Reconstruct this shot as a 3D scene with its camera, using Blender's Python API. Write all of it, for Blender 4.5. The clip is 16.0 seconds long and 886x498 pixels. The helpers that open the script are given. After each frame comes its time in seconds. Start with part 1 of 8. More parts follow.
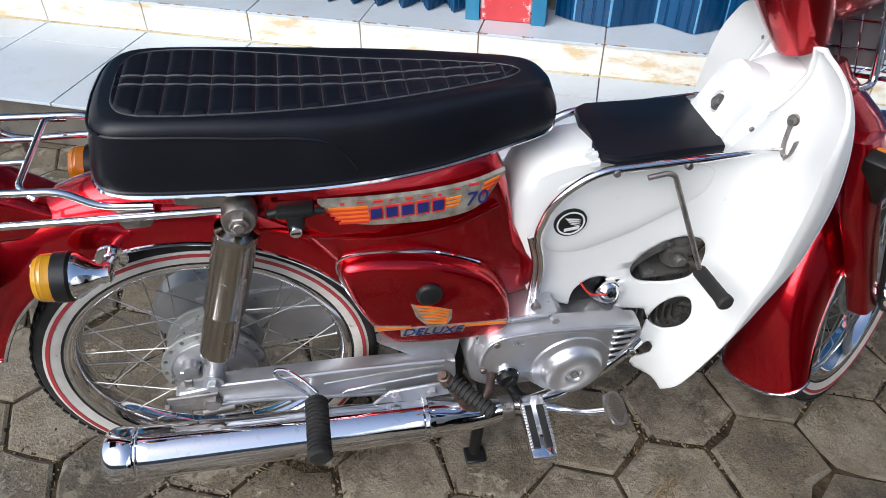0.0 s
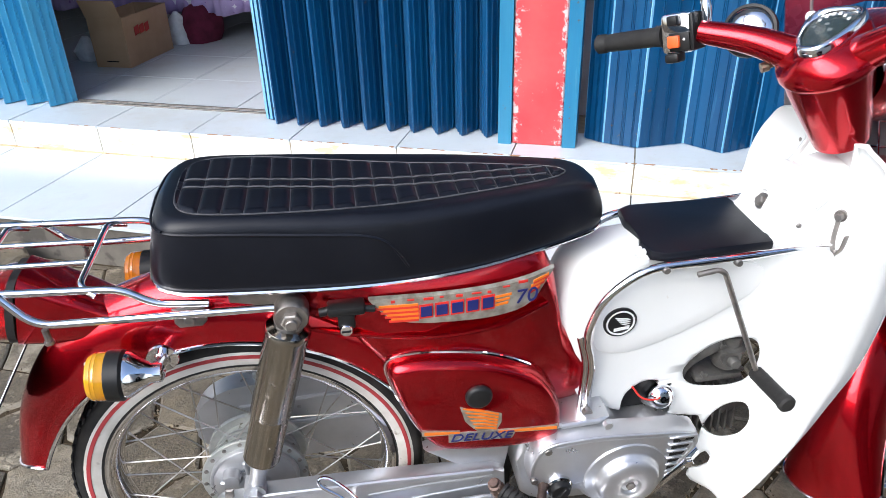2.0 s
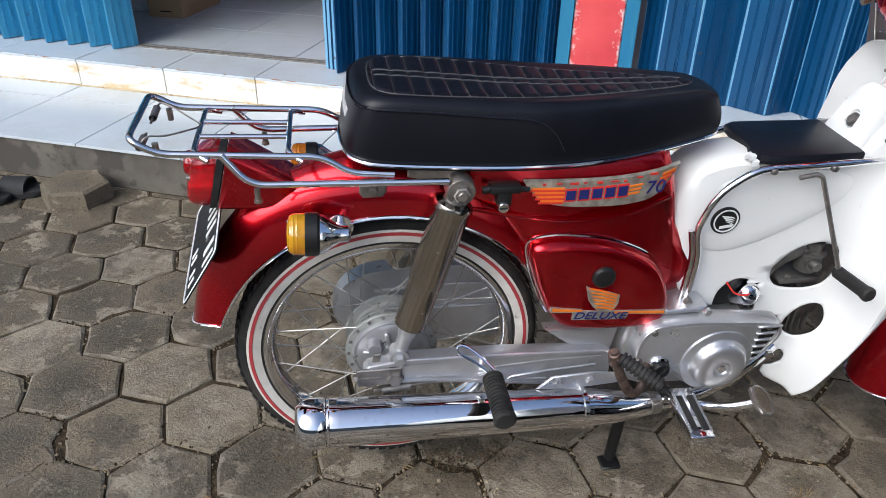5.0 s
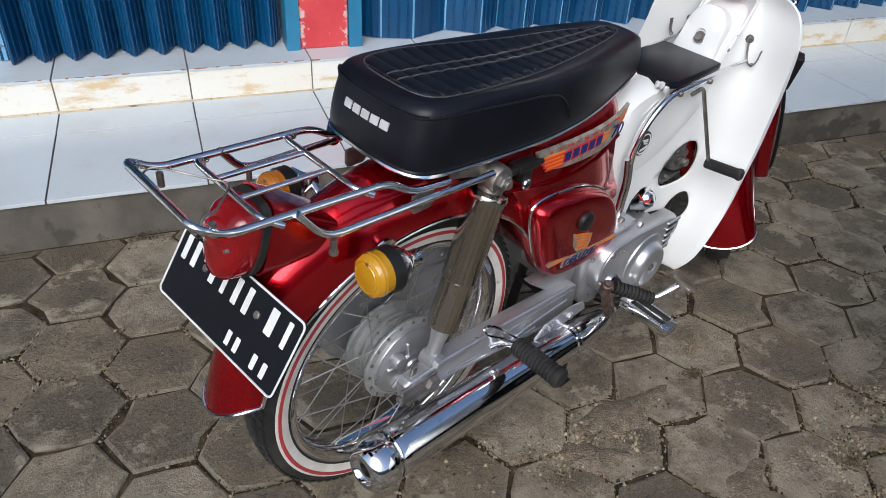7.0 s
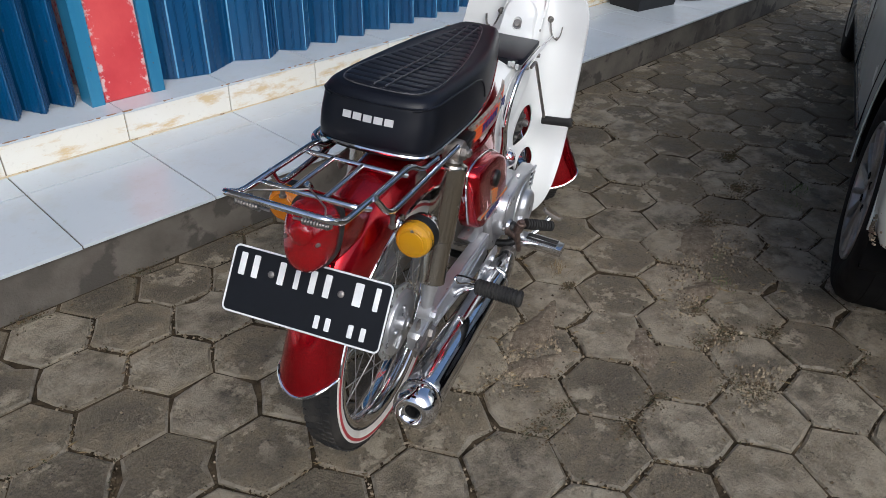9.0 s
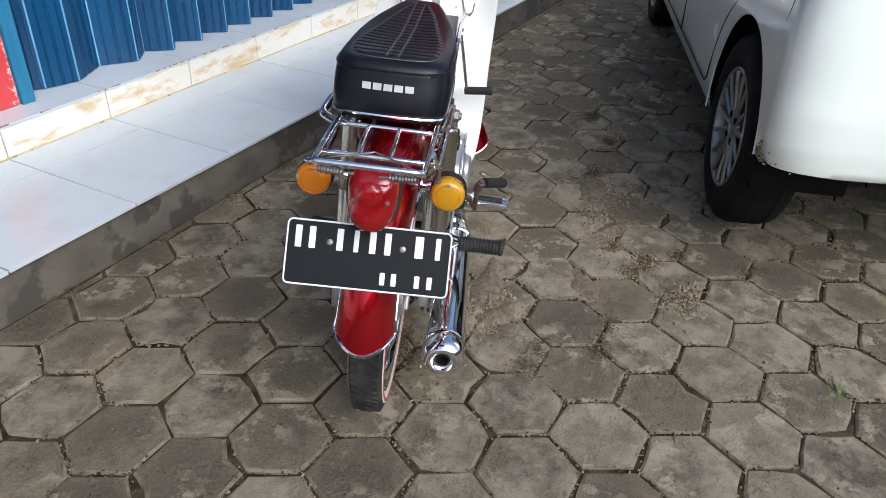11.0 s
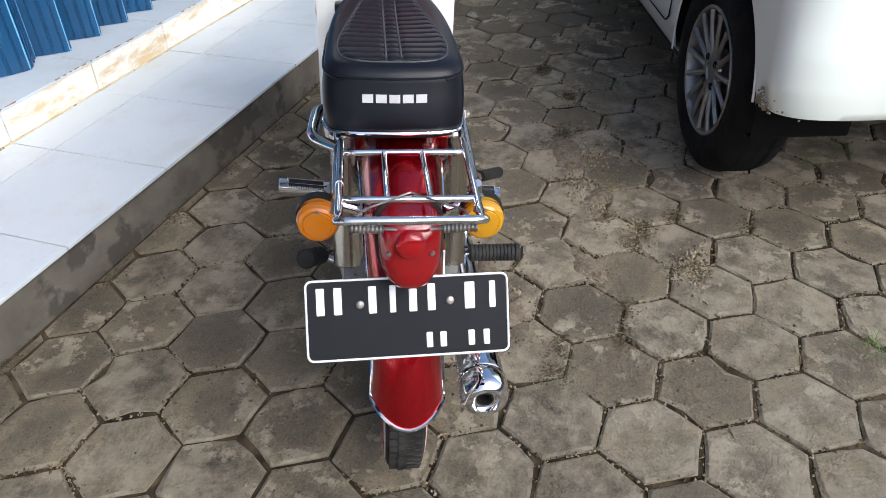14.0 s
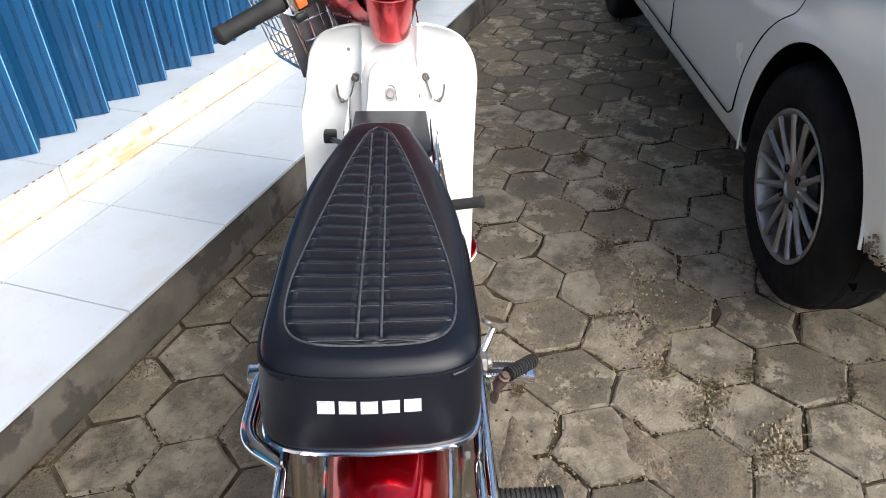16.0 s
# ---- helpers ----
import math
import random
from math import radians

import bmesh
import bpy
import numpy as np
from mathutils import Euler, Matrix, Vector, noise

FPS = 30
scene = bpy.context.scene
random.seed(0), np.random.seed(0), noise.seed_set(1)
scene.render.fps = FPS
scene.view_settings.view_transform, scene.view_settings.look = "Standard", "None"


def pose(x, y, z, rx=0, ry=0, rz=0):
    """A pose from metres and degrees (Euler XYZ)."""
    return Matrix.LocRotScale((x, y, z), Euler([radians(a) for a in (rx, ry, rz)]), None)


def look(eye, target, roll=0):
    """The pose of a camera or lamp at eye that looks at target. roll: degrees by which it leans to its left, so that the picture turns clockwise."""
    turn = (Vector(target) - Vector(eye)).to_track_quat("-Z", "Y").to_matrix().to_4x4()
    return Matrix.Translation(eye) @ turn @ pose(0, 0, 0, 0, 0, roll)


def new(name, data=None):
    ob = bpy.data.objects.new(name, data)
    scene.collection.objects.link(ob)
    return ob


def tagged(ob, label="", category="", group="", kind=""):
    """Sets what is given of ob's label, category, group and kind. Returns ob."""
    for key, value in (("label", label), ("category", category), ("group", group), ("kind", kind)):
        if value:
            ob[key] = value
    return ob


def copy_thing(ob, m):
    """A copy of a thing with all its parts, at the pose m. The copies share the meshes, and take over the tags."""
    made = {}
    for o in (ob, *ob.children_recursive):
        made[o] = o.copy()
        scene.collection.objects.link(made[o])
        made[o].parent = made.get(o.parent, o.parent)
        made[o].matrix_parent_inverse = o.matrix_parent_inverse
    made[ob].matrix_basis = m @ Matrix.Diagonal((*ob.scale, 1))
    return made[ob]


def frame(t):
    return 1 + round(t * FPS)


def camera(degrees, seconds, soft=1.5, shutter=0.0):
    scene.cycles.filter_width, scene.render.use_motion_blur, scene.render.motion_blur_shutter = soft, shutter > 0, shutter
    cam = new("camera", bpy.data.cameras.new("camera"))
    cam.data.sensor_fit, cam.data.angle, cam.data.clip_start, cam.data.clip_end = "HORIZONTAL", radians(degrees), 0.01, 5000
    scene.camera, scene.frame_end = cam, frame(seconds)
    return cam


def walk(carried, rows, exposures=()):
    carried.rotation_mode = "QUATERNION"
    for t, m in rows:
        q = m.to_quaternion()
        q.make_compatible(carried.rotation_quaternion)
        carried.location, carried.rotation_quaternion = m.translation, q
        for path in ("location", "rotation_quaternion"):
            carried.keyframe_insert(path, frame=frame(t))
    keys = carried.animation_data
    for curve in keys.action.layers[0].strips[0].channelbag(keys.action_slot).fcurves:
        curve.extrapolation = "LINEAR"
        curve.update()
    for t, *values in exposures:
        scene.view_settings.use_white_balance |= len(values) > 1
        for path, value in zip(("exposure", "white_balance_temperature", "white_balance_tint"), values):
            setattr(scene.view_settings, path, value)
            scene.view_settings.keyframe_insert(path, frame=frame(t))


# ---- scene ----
cam = camera(63.0, 16.0, soft=0.6)
PATH = [
    (0, (0.198, 0.056, 1.178), (-0.13, 1.57, -0.085), 0.4),
    (0.5, (0.189, 0.03, 1.183), (-0.153, 1.554, -0.065), -0.6),
    (1, (0.183, 0.046, 1.176), (-0.171, 1.56, -0.082), -0.8),
    (1.5, (0.184, 0.046, 1.163), (-0.191, 1.623, -0.009), -1.2),
    (2, (0.174, 0.025, 1.144), (-0.269, 1.719, 0.178), -1.5),
    (2.5, (0.176, -0.029, 1.113), (-0.3, 1.678, 0.186), -0.4),
    (3, (0.223, -0.105, 1.073), (-0.285, 1.55, 0.072), -0.9),
    (3.5, (0.235, -0.157, 1.073), (-0.272, 1.483, 0.047), -0.4),
    (4, (0.221, -0.173, 1.076), (-0.305, 1.449, 0.031), -0.5),
    (4.5, (0.16, -0.197, 1.089), (-0.276, 1.476, 0.082), 1.1),
    (4.7, (0.101, -0.227, 1.087), (-0.329, 1.456, 0.095), 1.6),
    (6.8, (-0.568, -0.113, 1.143), (-0.118, 1.451, -0.02), 1.6),
    (7, (-0.604, -0.106, 1.137), (0.011, 1.421, 0.001), 3.5),
    (7.5, (-0.68, -0.141, 1.15), (0.127, 1.31, 0.035), 2.9),
    (8, (-0.799, -0.196, 1.175), (0.168, 1.206, 0.126), 1.2),
    (8.5, (-0.93, -0.179, 1.198), (0.168, 1.13, 0.159), 1.8),
    (9, (-1.081, -0.103, 1.193), (0.14, 1.059, 0.118), 1.4),
    (9.5, (-1.173, -0.071, 1.185), (0.194, 0.964, 0.155), 3.0),
    (9.7, (-1.218, -0.066, 1.178), (0.122, 0.987, 0.132), 1.2),
    (11.8, (-1.42, 0.298, 1.174), (0.154, 0.874, 0.083), 2.8),
    (12, (-1.378, 0.343, 1.167), (0.155, 0.948, 0.034), 0.9),
    (12.5, (-1.316, 0.399, 1.165), (0.224, 0.922, 0.001), 2.5),
    (13, (-1.29, 0.412, 1.173), (0.26, 0.911, 0.012), -0.7),
    (13.5, (-1.265, 0.399, 1.166), (0.258, 0.89, -0.034), -0.7),
    (14, (-1.238, 0.375, 1.167), (0.287, 0.898, -0.017), -1.4),
    (14.5, (-1.189, 0.386, 1.167), (0.334, 0.94, -0.005), -2.0),
    (15, (-1.042, 0.443, 1.177), (0.46, 1.022, -0.011), -1.3),
    (15.5, (-0.918, 0.49, 1.183), (0.572, 1.093, -0.007), -3.1),
    (16, (-0.765, 0.507, 1.202), (0.774, 1.115, 0.078), -3.0),
]
walk(cam, [(t, look(eye, target, roll)) for t, eye, target, roll in PATH],
     [(t, stops + (0.42 if t < 6 else 0.34), 5820 if t < 14 else 5950 if t < 15 else 6080, 9) for t, stops in ((0, -0.08), (1.0, 0.10), (1.5, 0.52), (2.0, 0.42), (2.5, 0.04), (3.0, 0.0), (4.5, -0.12), (7.0, -0.32), (8.0, -0.48), (9.0, -0.46), (12.0, 0.14), (13.0, 0.17), (14.5, 0.28), (16.0, 0.58))])

from mathutils.bvhtree import BVHTree

# ---- light ----
SUN_UP, SUN_TURN = radians(41), radians(208)
world = bpy.data.worlds.new("overcast_sky")
scene.world = world
world.use_nodes = True
_nt = world.node_tree
_sky = _nt.nodes.new("ShaderNodeTexSky")
_sky.sky_type = "NISHITA"
_sky.sun_disc = False
_sky.sun_elevation, _sky.sun_rotation = SUN_UP, SUN_TURN
_sky.air_density, _sky.dust_density, _sky.ozone_density = 1.0, 4.0, 1.0
_nt.nodes["Background"].inputs["Strength"].default_value = 0.15
_nt.links.new(_sky.outputs["Color"], _nt.nodes["Background"].inputs["Color"])
_sun = bpy.data.lights.new("sun", "SUN")
_sun.energy, _sun.angle, _sun.color = 2.0, radians(52), (1.0, 0.965, 0.92)
_sun_ob = new("sun", _sun)
_sun_ob.matrix_world = look((0, 0, 8), (0 - 8 * math.cos(SUN_UP) * math.sin(SUN_TURN), 0 - 8 * math.cos(SUN_UP) * math.cos(SUN_TURN), 8 - 8 * math.sin(SUN_UP)))


# ---- materials ----
def material(name):
    m = bpy.data.materials.new(name)
    m.use_nodes = True
    nt = m.node_tree
    return m, nt, nt.nodes["Principled BSDF"], nt.nodes, nt.links


def coords(nt, world_space=False):
    if world_space:
        return nt.nodes.new("ShaderNodeNewGeometry").outputs["Position"]
    return nt.nodes.new("ShaderNodeTexCoord").outputs["Object"]


def noise_fac(nt, co, scale, detail=4.0, rough=0.55, lo=0.35, hi=0.65):
    n = nt.nodes.new("ShaderNodeTexNoise")
    n.inputs["Scale"].default_value, n.inputs["Detail"].default_value, n.inputs["Roughness"].default_value = scale, detail, rough
    nt.links.new(co, n.inputs["Vector"])
    r = nt.nodes.new("ShaderNodeMapRange")
    r.inputs["From Min"].default_value, r.inputs["From Max"].default_value = lo, hi
    nt.links.new(n.outputs["Fac"], r.inputs["Value"])
    return r.outputs["Result"]


def mixed(nt, fac, a, b, mode="MIX"):
    m = nt.nodes.new("ShaderNodeMix")
    m.data_type, m.blend_type = "RGBA", mode
    for key, value in ((0, fac), (6, a), (7, b)):
        if isinstance(value, (int, float)):
            m.inputs[key].default_value = value
        elif isinstance(value, tuple):
            m.inputs[key].default_value = (*value, 1) if len(value) == 3 else value
        else:
            nt.links.new(value, m.inputs[key])
    return m.outputs[2]


def times(nt, a, k):
    m = nt.nodes.new("ShaderNodeMath")
    m.operation = "MULTIPLY"
    nt.links.new(a, m.inputs[0])
    if isinstance(k, (int, float)):
        m.inputs[1].default_value = k
    else:
        nt.links.new(k, m.inputs[1])
    return m.outputs[0]


def bumped(nt, bsdf, height, strength=0.3, distance=0.002):
    b = nt.nodes.new("ShaderNodeBump")
    b.inputs["Strength"].default_value, b.inputs["Distance"].default_value = strength, distance
    nt.links.new(height, b.inputs["Height"])
    nt.links.new(b.outputs["Normal"], bsdf.inputs["Normal"])


def surface(name, a, b, scale=20.0, rough=0.5, rough2=None, metal=0.0, grain=200.0, bump=0.0, coat=0.0, world_space=False, lo=0.35, hi=0.65, depth=0.001, fleck=None):
    """A plain material: two colours mixed by a coarse noise, roughness varied by a second one, fine grain as relief."""
    m, nt, p, nodes, links = material(name)
    co = coords(nt, world_space)
    f = noise_fac(nt, co, scale, lo=lo, hi=hi)
    col = mixed(nt, f, a, b)
    if fleck:
        col = mixed(nt, noise_fac(nt, co, fleck[1], detail=6, lo=fleck[2], hi=fleck[2] + 0.06), col, fleck[0])
    links.new(col, p.inputs["Base Color"])
    p.inputs["Metallic"].default_value = metal
    if rough2 is None:
        p.inputs["Roughness"].default_value = rough
    else:
        r = nodes.new("ShaderNodeMapRange")
        r.inputs["To Min"].default_value, r.inputs["To Max"].default_value = rough, rough2
        links.new(noise_fac(nt, co, scale * 2.7, lo=0.3, hi=0.7), r.inputs["Value"])
        links.new(r.outputs["Result"], p.inputs["Roughness"])
    if coat:
        p.inputs["Coat Weight"].default_value, p.inputs["Coat Roughness"].default_value = coat, 0.04
    if bump:
        bumped(nt, p, noise_fac(nt, co, grain, detail=5, lo=0.2, hi=0.8), bump, depth)
    return m


def paver_material(name, island, edge=False, dust=0.0):
    """Weathered concrete: a shade a paver, wet dark stains, pale scuffs with crisp edges, grit and pits."""
    m, nt, p, nodes, links = material(name)
    co = coords(nt, True)
    if island:
        rnd = nodes.new("ShaderNodeNewGeometry").outputs["Random Per Island"]
    else:
        rnd = nodes.new("ShaderNodeObjectInfo").outputs["Random"]
    ramp = nodes.new("ShaderNodeValToRGB")
    ramp.color_ramp.elements[0].color = (0.110, 0.090, 0.056, 1)
    ramp.color_ramp.elements[1].color = (0.345, 0.284, 0.183, 1)
    ramp.color_ramp.elements.new(0.5).color = (0.200, 0.162, 0.103, 1)
    links.new(rnd, ramp.inputs["Fac"])
    stain = noise_fac(nt, co, 7.5, detail=10, rough=0.70, lo=0.43, hi=0.55)
    col = mixed(nt, times(nt, stain, 0.55), ramp.outputs["Color"], (0.060, 0.048, 0.029))
    blot = noise_fac(nt, co, 27.0, detail=9, rough=0.75, lo=0.50, hi=0.58)
    col = mixed(nt, times(nt, blot, 0.45), col, (0.075, 0.062, 0.045))
    pale = noise_fac(nt, co, 11.0, detail=10, rough=0.70, lo=0.520, hi=0.565)
    wide = noise_fac(nt, co, 3.4, detail=4, lo=0.45, hi=0.53)
    col = mixed(nt, times(nt, times(nt, pale, wide), 1.0), col, (0.50, 0.435, 0.315))
    line = noise_fac(nt, co, 48.0, detail=9, rough=0.75, lo=0.60, hi=0.66)
    col = mixed(nt, times(nt, line, 0.35), col, (0.36, 0.33, 0.28))
    if not island:
        # dark damp middles and rubbed pale borders, each with a ragged outline
        far = nodes.new("ShaderNodeVectorMath")
        far.operation = "LENGTH"
        links.new(coords(nt, False), far.inputs[0])
        rag = nodes.new("ShaderNodeMath")
        rag.operation = "MULTIPLY_ADD"
        links.new(noise_fac(nt, co, 24.0, detail=8, rough=0.7, lo=0.30, hi=0.70), rag.inputs[0])
        rag.inputs[1].default_value = 0.050
        links.new(far.outputs["Value"], rag.inputs[2])
        rim = nodes.new("ShaderNodeMapRange")
        rim.inputs["From Min"].default_value, rim.inputs["From Max"].default_value = 0.095, 0.135
        links.new(rag.outputs[0], rim.inputs["Value"])
        mid = nodes.new("ShaderNodeMapRange")
        mid.inputs["From Min"].default_value, mid.inputs["From Max"].default_value = 0.092, 0.070
        links.new(rag.outputs[0], mid.inputs["Value"])
        damp = noise_fac(nt, co, 2.3, detail=3, lo=0.42, hi=0.58)
        col = mixed(nt, times(nt, times(nt, mid.outputs["Result"], damp), 0.50), col, (0.040, 0.034, 0.024))
        col = mixed(nt, times(nt, rim.outputs["Result"], 0.45), col, (0.290, 0.243, 0.160))
    speck = noise_fac(nt, co, 210.0, detail=6, rough=0.75, lo=0.36, hi=0.64)
    col = mixed(nt, 0.34, col, mixed(nt, speck, (0.026, 0.020, 0.014), (0.31, 0.26, 0.19)))
    pit = noise_fac(nt, co, 85.0, detail=4, lo=0.63, hi=0.69)
    col = mixed(nt, times(nt, pit, 0.75), col, (0.022, 0.018, 0.014))
    if dust:
        col = mixed(nt, times(nt, noise_fac(nt, co, 9.0, detail=9, rough=0.7, lo=0.42, hi=0.60), dust), col, (0.40, 0.345, 0.255))
    if edge:
        col = mixed(nt, times(nt, noise_fac(nt, co, 22.0, detail=6, lo=0.40, hi=0.56), 0.55), col, (0.36, 0.325, 0.26))
    links.new(col, p.inputs["Base Color"])
    r = nodes.new("ShaderNodeMapRange")
    r.inputs["To Min"].default_value, r.inputs["To Max"].default_value = 0.9, 0.58
    links.new(stain, r.inputs["Value"])
    links.new(r.outputs["Result"], p.inputs["Roughness"])
    add = nodes.new("ShaderNodeMath")
    links.new(noise_fac(nt, co, 150.0, detail=6, rough=0.75, lo=0.2, hi=0.8), add.inputs[0])
    links.new(times(nt, pale, 0.5), add.inputs[1])
    bumped(nt, p, add.outputs[0], 1.0, 0.0055)
    return m


def tile_material(name, base, base2, streak, amount, rough=0.18):
    """Glazed ceramic with faint marbling and dirty yellow streaks."""
    m, nt, p, nodes, links = material(name)
    co = coords(nt, True)
    warp = nodes.new("ShaderNodeMapping")
    warp.inputs["Scale"].default_value = (1.0, 1.0, 3.2)
    links.new(co, warp.inputs["Vector"])
    rnd = nodes.new("ShaderNodeObjectInfo").outputs["Random"]
    col = mixed(nt, noise_fac(nt, co, 3.0, detail=3, lo=0.3, hi=0.7), base, base2)
    col = mixed(nt, times(nt, rnd, 0.10), col, (0.55, 0.58, 0.6))
    s = noise_fac(nt, warp.outputs["Vector"], 6.0, detail=9, rough=0.68, lo=0.52, hi=0.63)
    col = mixed(nt, times(nt, s, amount), col, streak)
    dust = noise_fac(nt, co, 60.0, detail=6, lo=0.60, hi=0.72)
    col = mixed(nt, times(nt, dust, 0.18), col, (0.42, 0.38, 0.32))
    links.new(col, p.inputs["Base Color"])
    p.inputs["Roughness"].default_value = rough
    bumped(nt, p, noise_fac(nt, co, 7.0, detail=2, lo=0.2, hi=0.8), 0.06, 0.004)
    return m


def pillar_material(name):
    """Red paint over white plaster, rubbed through in patches and most along both edges of the pillar."""
    m, nt, p, nodes, links = material(name)
    co = coords(nt, True)
    col = mixed(nt, noise_fac(nt, co, 5), (0.56, 0.045, 0.055), (0.70, 0.085, 0.085))
    split = nodes.new("ShaderNodeSeparateXYZ")
    links.new(co, split.inputs[0])
    off = nodes.new("ShaderNodeMath")
    off.operation = "ADD"
    off.inputs[1].default_value = 0.10
    links.new(split.outputs["X"], off.inputs[0])
    far = nodes.new("ShaderNodeMath")
    far.operation = "ABSOLUTE"
    links.new(off.outputs[0], far.inputs[0])
    edge = nodes.new("ShaderNodeMapRange")
    edge.inputs["From Min"].default_value, edge.inputs["From Max"].default_value = 0.045, 0.086
    edge.inputs["To Max"].default_value = 0.20
    links.new(far.outputs[0], edge.inputs["Value"])
    worn = nodes.new("ShaderNodeMath")
    worn.operation = "ADD"
    links.new(edge.outputs[0], worn.inputs[0])
    links.new(noise_fac(nt, co, 38, detail=8, rough=0.74, lo=0.0, hi=1.0), worn.inputs[1])
    cut = nodes.new("ShaderNodeMapRange")
    cut.inputs["From Min"].default_value, cut.inputs["From Max"].default_value = 0.645, 0.70
    links.new(worn.outputs[0], cut.inputs["Value"])
    col = mixed(nt, times(nt, cut.outputs[0], 0.70), col, (0.76, 0.68, 0.66))
    links.new(col, p.inputs["Base Color"])
    p.inputs["Roughness"].default_value = 0.55
    bumped(nt, p, noise_fac(nt, co, 90, detail=5, lo=0.2, hi=0.8), 0.25, 0.001)
    return m


def shutter_material(name, a, b, worn):
    m, nt, p, nodes, links = material(name)
    co = coords(nt, True)
    run = nodes.new("ShaderNodeMapping")
    run.inputs["Scale"].default_value = (1.0, 1.0, 0.12)
    links.new(co, run.inputs["Vector"])
    col = mixed(nt, noise_fac(nt, run.outputs["Vector"], 9.0, detail=5, lo=0.35, hi=0.68), a, b)
    col = mixed(nt, times(nt, noise_fac(nt, run.outputs["Vector"], 60.0, detail=5, lo=0.62, hi=0.72), 0.14), col, worn)
    col = mixed(nt, times(nt, noise_fac(nt, co, 45.0, detail=5, lo=0.68, hi=0.72), 0.7), col, (0.12, 0.075, 0.05))
    links.new(col, p.inputs["Base Color"])
    p.inputs["Roughness"].default_value = 0.34
    bumped(nt, p, noise_fac(nt, run.outputs["Vector"], 30.0, lo=0.2, hi=0.8), 0.12, 0.002)
    return m


M_PAVER = paver_material("concrete_paver", False)
M_PAVER_FAR = paver_material("concrete_paver_far", True)
# pale dust, which also brightens ground between motorcycle and car as if sunlit
M_PAVER_DUSTY_LIT = paver_material("dusty_sunlit_paver", False, dust=0.75)
M_PAVER_EDGE = paver_material("chipped_paver_edge", False, True)
M_DIRT = surface("joint_soil", (0.024, 0.018, 0.011), (0.090, 0.068, 0.042), 26, 0.95, grain=160, bump=0.8, depth=0.004, world_space=True)
M_KERB = surface("rendered_cement", (0.080, 0.071, 0.058), (0.150, 0.134, 0.110), 6, 0.85, grain=140, bump=0.5, depth=0.002, world_space=True, fleck=((0.062, 0.055, 0.046), 9, 0.53))
M_TILE = tile_material("floor_tile_glaze", (0.565, 0.61, 0.64), (0.51, 0.565, 0.60), (0.45, 0.41, 0.34), 0.18)
M_RISER = tile_material("riser_tile_glaze", (0.80, 0.79, 0.73), (0.76, 0.73, 0.63), (0.60, 0.42, 0.17), 0.75, 0.25)
M_GROUT = surface("grout", (0.22, 0.185, 0.14), (0.42, 0.34, 0.22), 25, 0.9, grain=200, bump=0.3, world_space=True)
M_STAIN = surface("stained_grout", (0.46, 0.36, 0.20), (0.60, 0.52, 0.38), 9, 0.9, grain=200, bump=0.2, world_space=True, fleck=((0.22, 0.14, 0.07), 30, 0.60))
M_CHIP = surface("chipped_tile_body", (0.22, 0.115, 0.06), (0.36, 0.22, 0.12), 60, 0.9, grain=300, bump=0.4, world_space=True)
M_JOINT = surface("dirty_tile_joint", (0.055, 0.050, 0.045), (0.11, 0.095, 0.075), 18, 0.9, grain=200, bump=0.2, world_space=True)
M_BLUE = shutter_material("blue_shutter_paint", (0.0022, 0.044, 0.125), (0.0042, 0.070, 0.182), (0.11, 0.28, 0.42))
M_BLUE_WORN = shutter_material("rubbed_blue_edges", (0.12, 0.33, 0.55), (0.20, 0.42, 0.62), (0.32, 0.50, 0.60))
# paler blue: sunlight on the doorway shutter is put into its colour
M_BLUE_SUNLIT = shutter_material("sunlit_blue_shutter_paint", (0.045, 0.28, 0.50), (0.10, 0.38, 0.56), (0.27, 0.47, 0.55))
M_BLUE_POST = shutter_material("post_blue_paint", (0.020, 0.155, 0.30), (0.045, 0.22, 0.36), (0.20, 0.36, 0.46))
M_RED_WALL = pillar_material("red_wall_paint")
M_WALL = surface("shop_plaster", (0.42, 0.43, 0.44), (0.52, 0.53, 0.53), 2, 0.8, grain=60, bump=0.2, world_space=True)
# made pale so the shop's walls and ceiling bounce more light inside
M_BOUNCE_WALL = surface("bounce_plaster", (0.50, 0.50, 0.51), (0.62, 0.62, 0.62), 2, 0.85, grain=60, bump=0.2, world_space=True)
M_YARD = surface("weathered_wall", (0.16, 0.165, 0.15), (0.26, 0.26, 0.24), 1.2, 0.9, grain=30, bump=0.3, world_space=True)
M_STEEL = surface("worn_steel", (0.20, 0.19, 0.18), (0.34, 0.31, 0.28), 40, 0.35, 0.6, metal=0.9, grain=300, bump=0.1)


# ---- mesh helpers ----
def part(name, bm, mat, parent=None, label="", smooth=40, kind="", category="", group="", m=None):
    me = bpy.data.meshes.new(name)
    bmesh.ops.recalc_face_normals(bm, faces=bm.faces)
    if m is not None:
        bm.transform(m)
    for f in bm.faces:
        f.smooth = smooth > 0
    if 0 < smooth < 180:
        lim = radians(smooth)
        for e in bm.edges:
            if len(e.link_faces) == 2 and e.calc_face_angle(0) > lim:
                e.smooth = False
    bm.to_mesh(me)
    bm.free()
    for x in (mat if isinstance(mat, (list, tuple)) else [mat]):
        me.materials.append(x)
    ob = new(name, me)
    ob.parent = parent
    return tagged(ob, label, category, group, kind)


def thing(name, m, label, category, group="", kind=""):
    ob = new(name)
    ob.empty_display_size = 0.05
    ob.matrix_world = m
    return tagged(ob, label, category, group, kind)


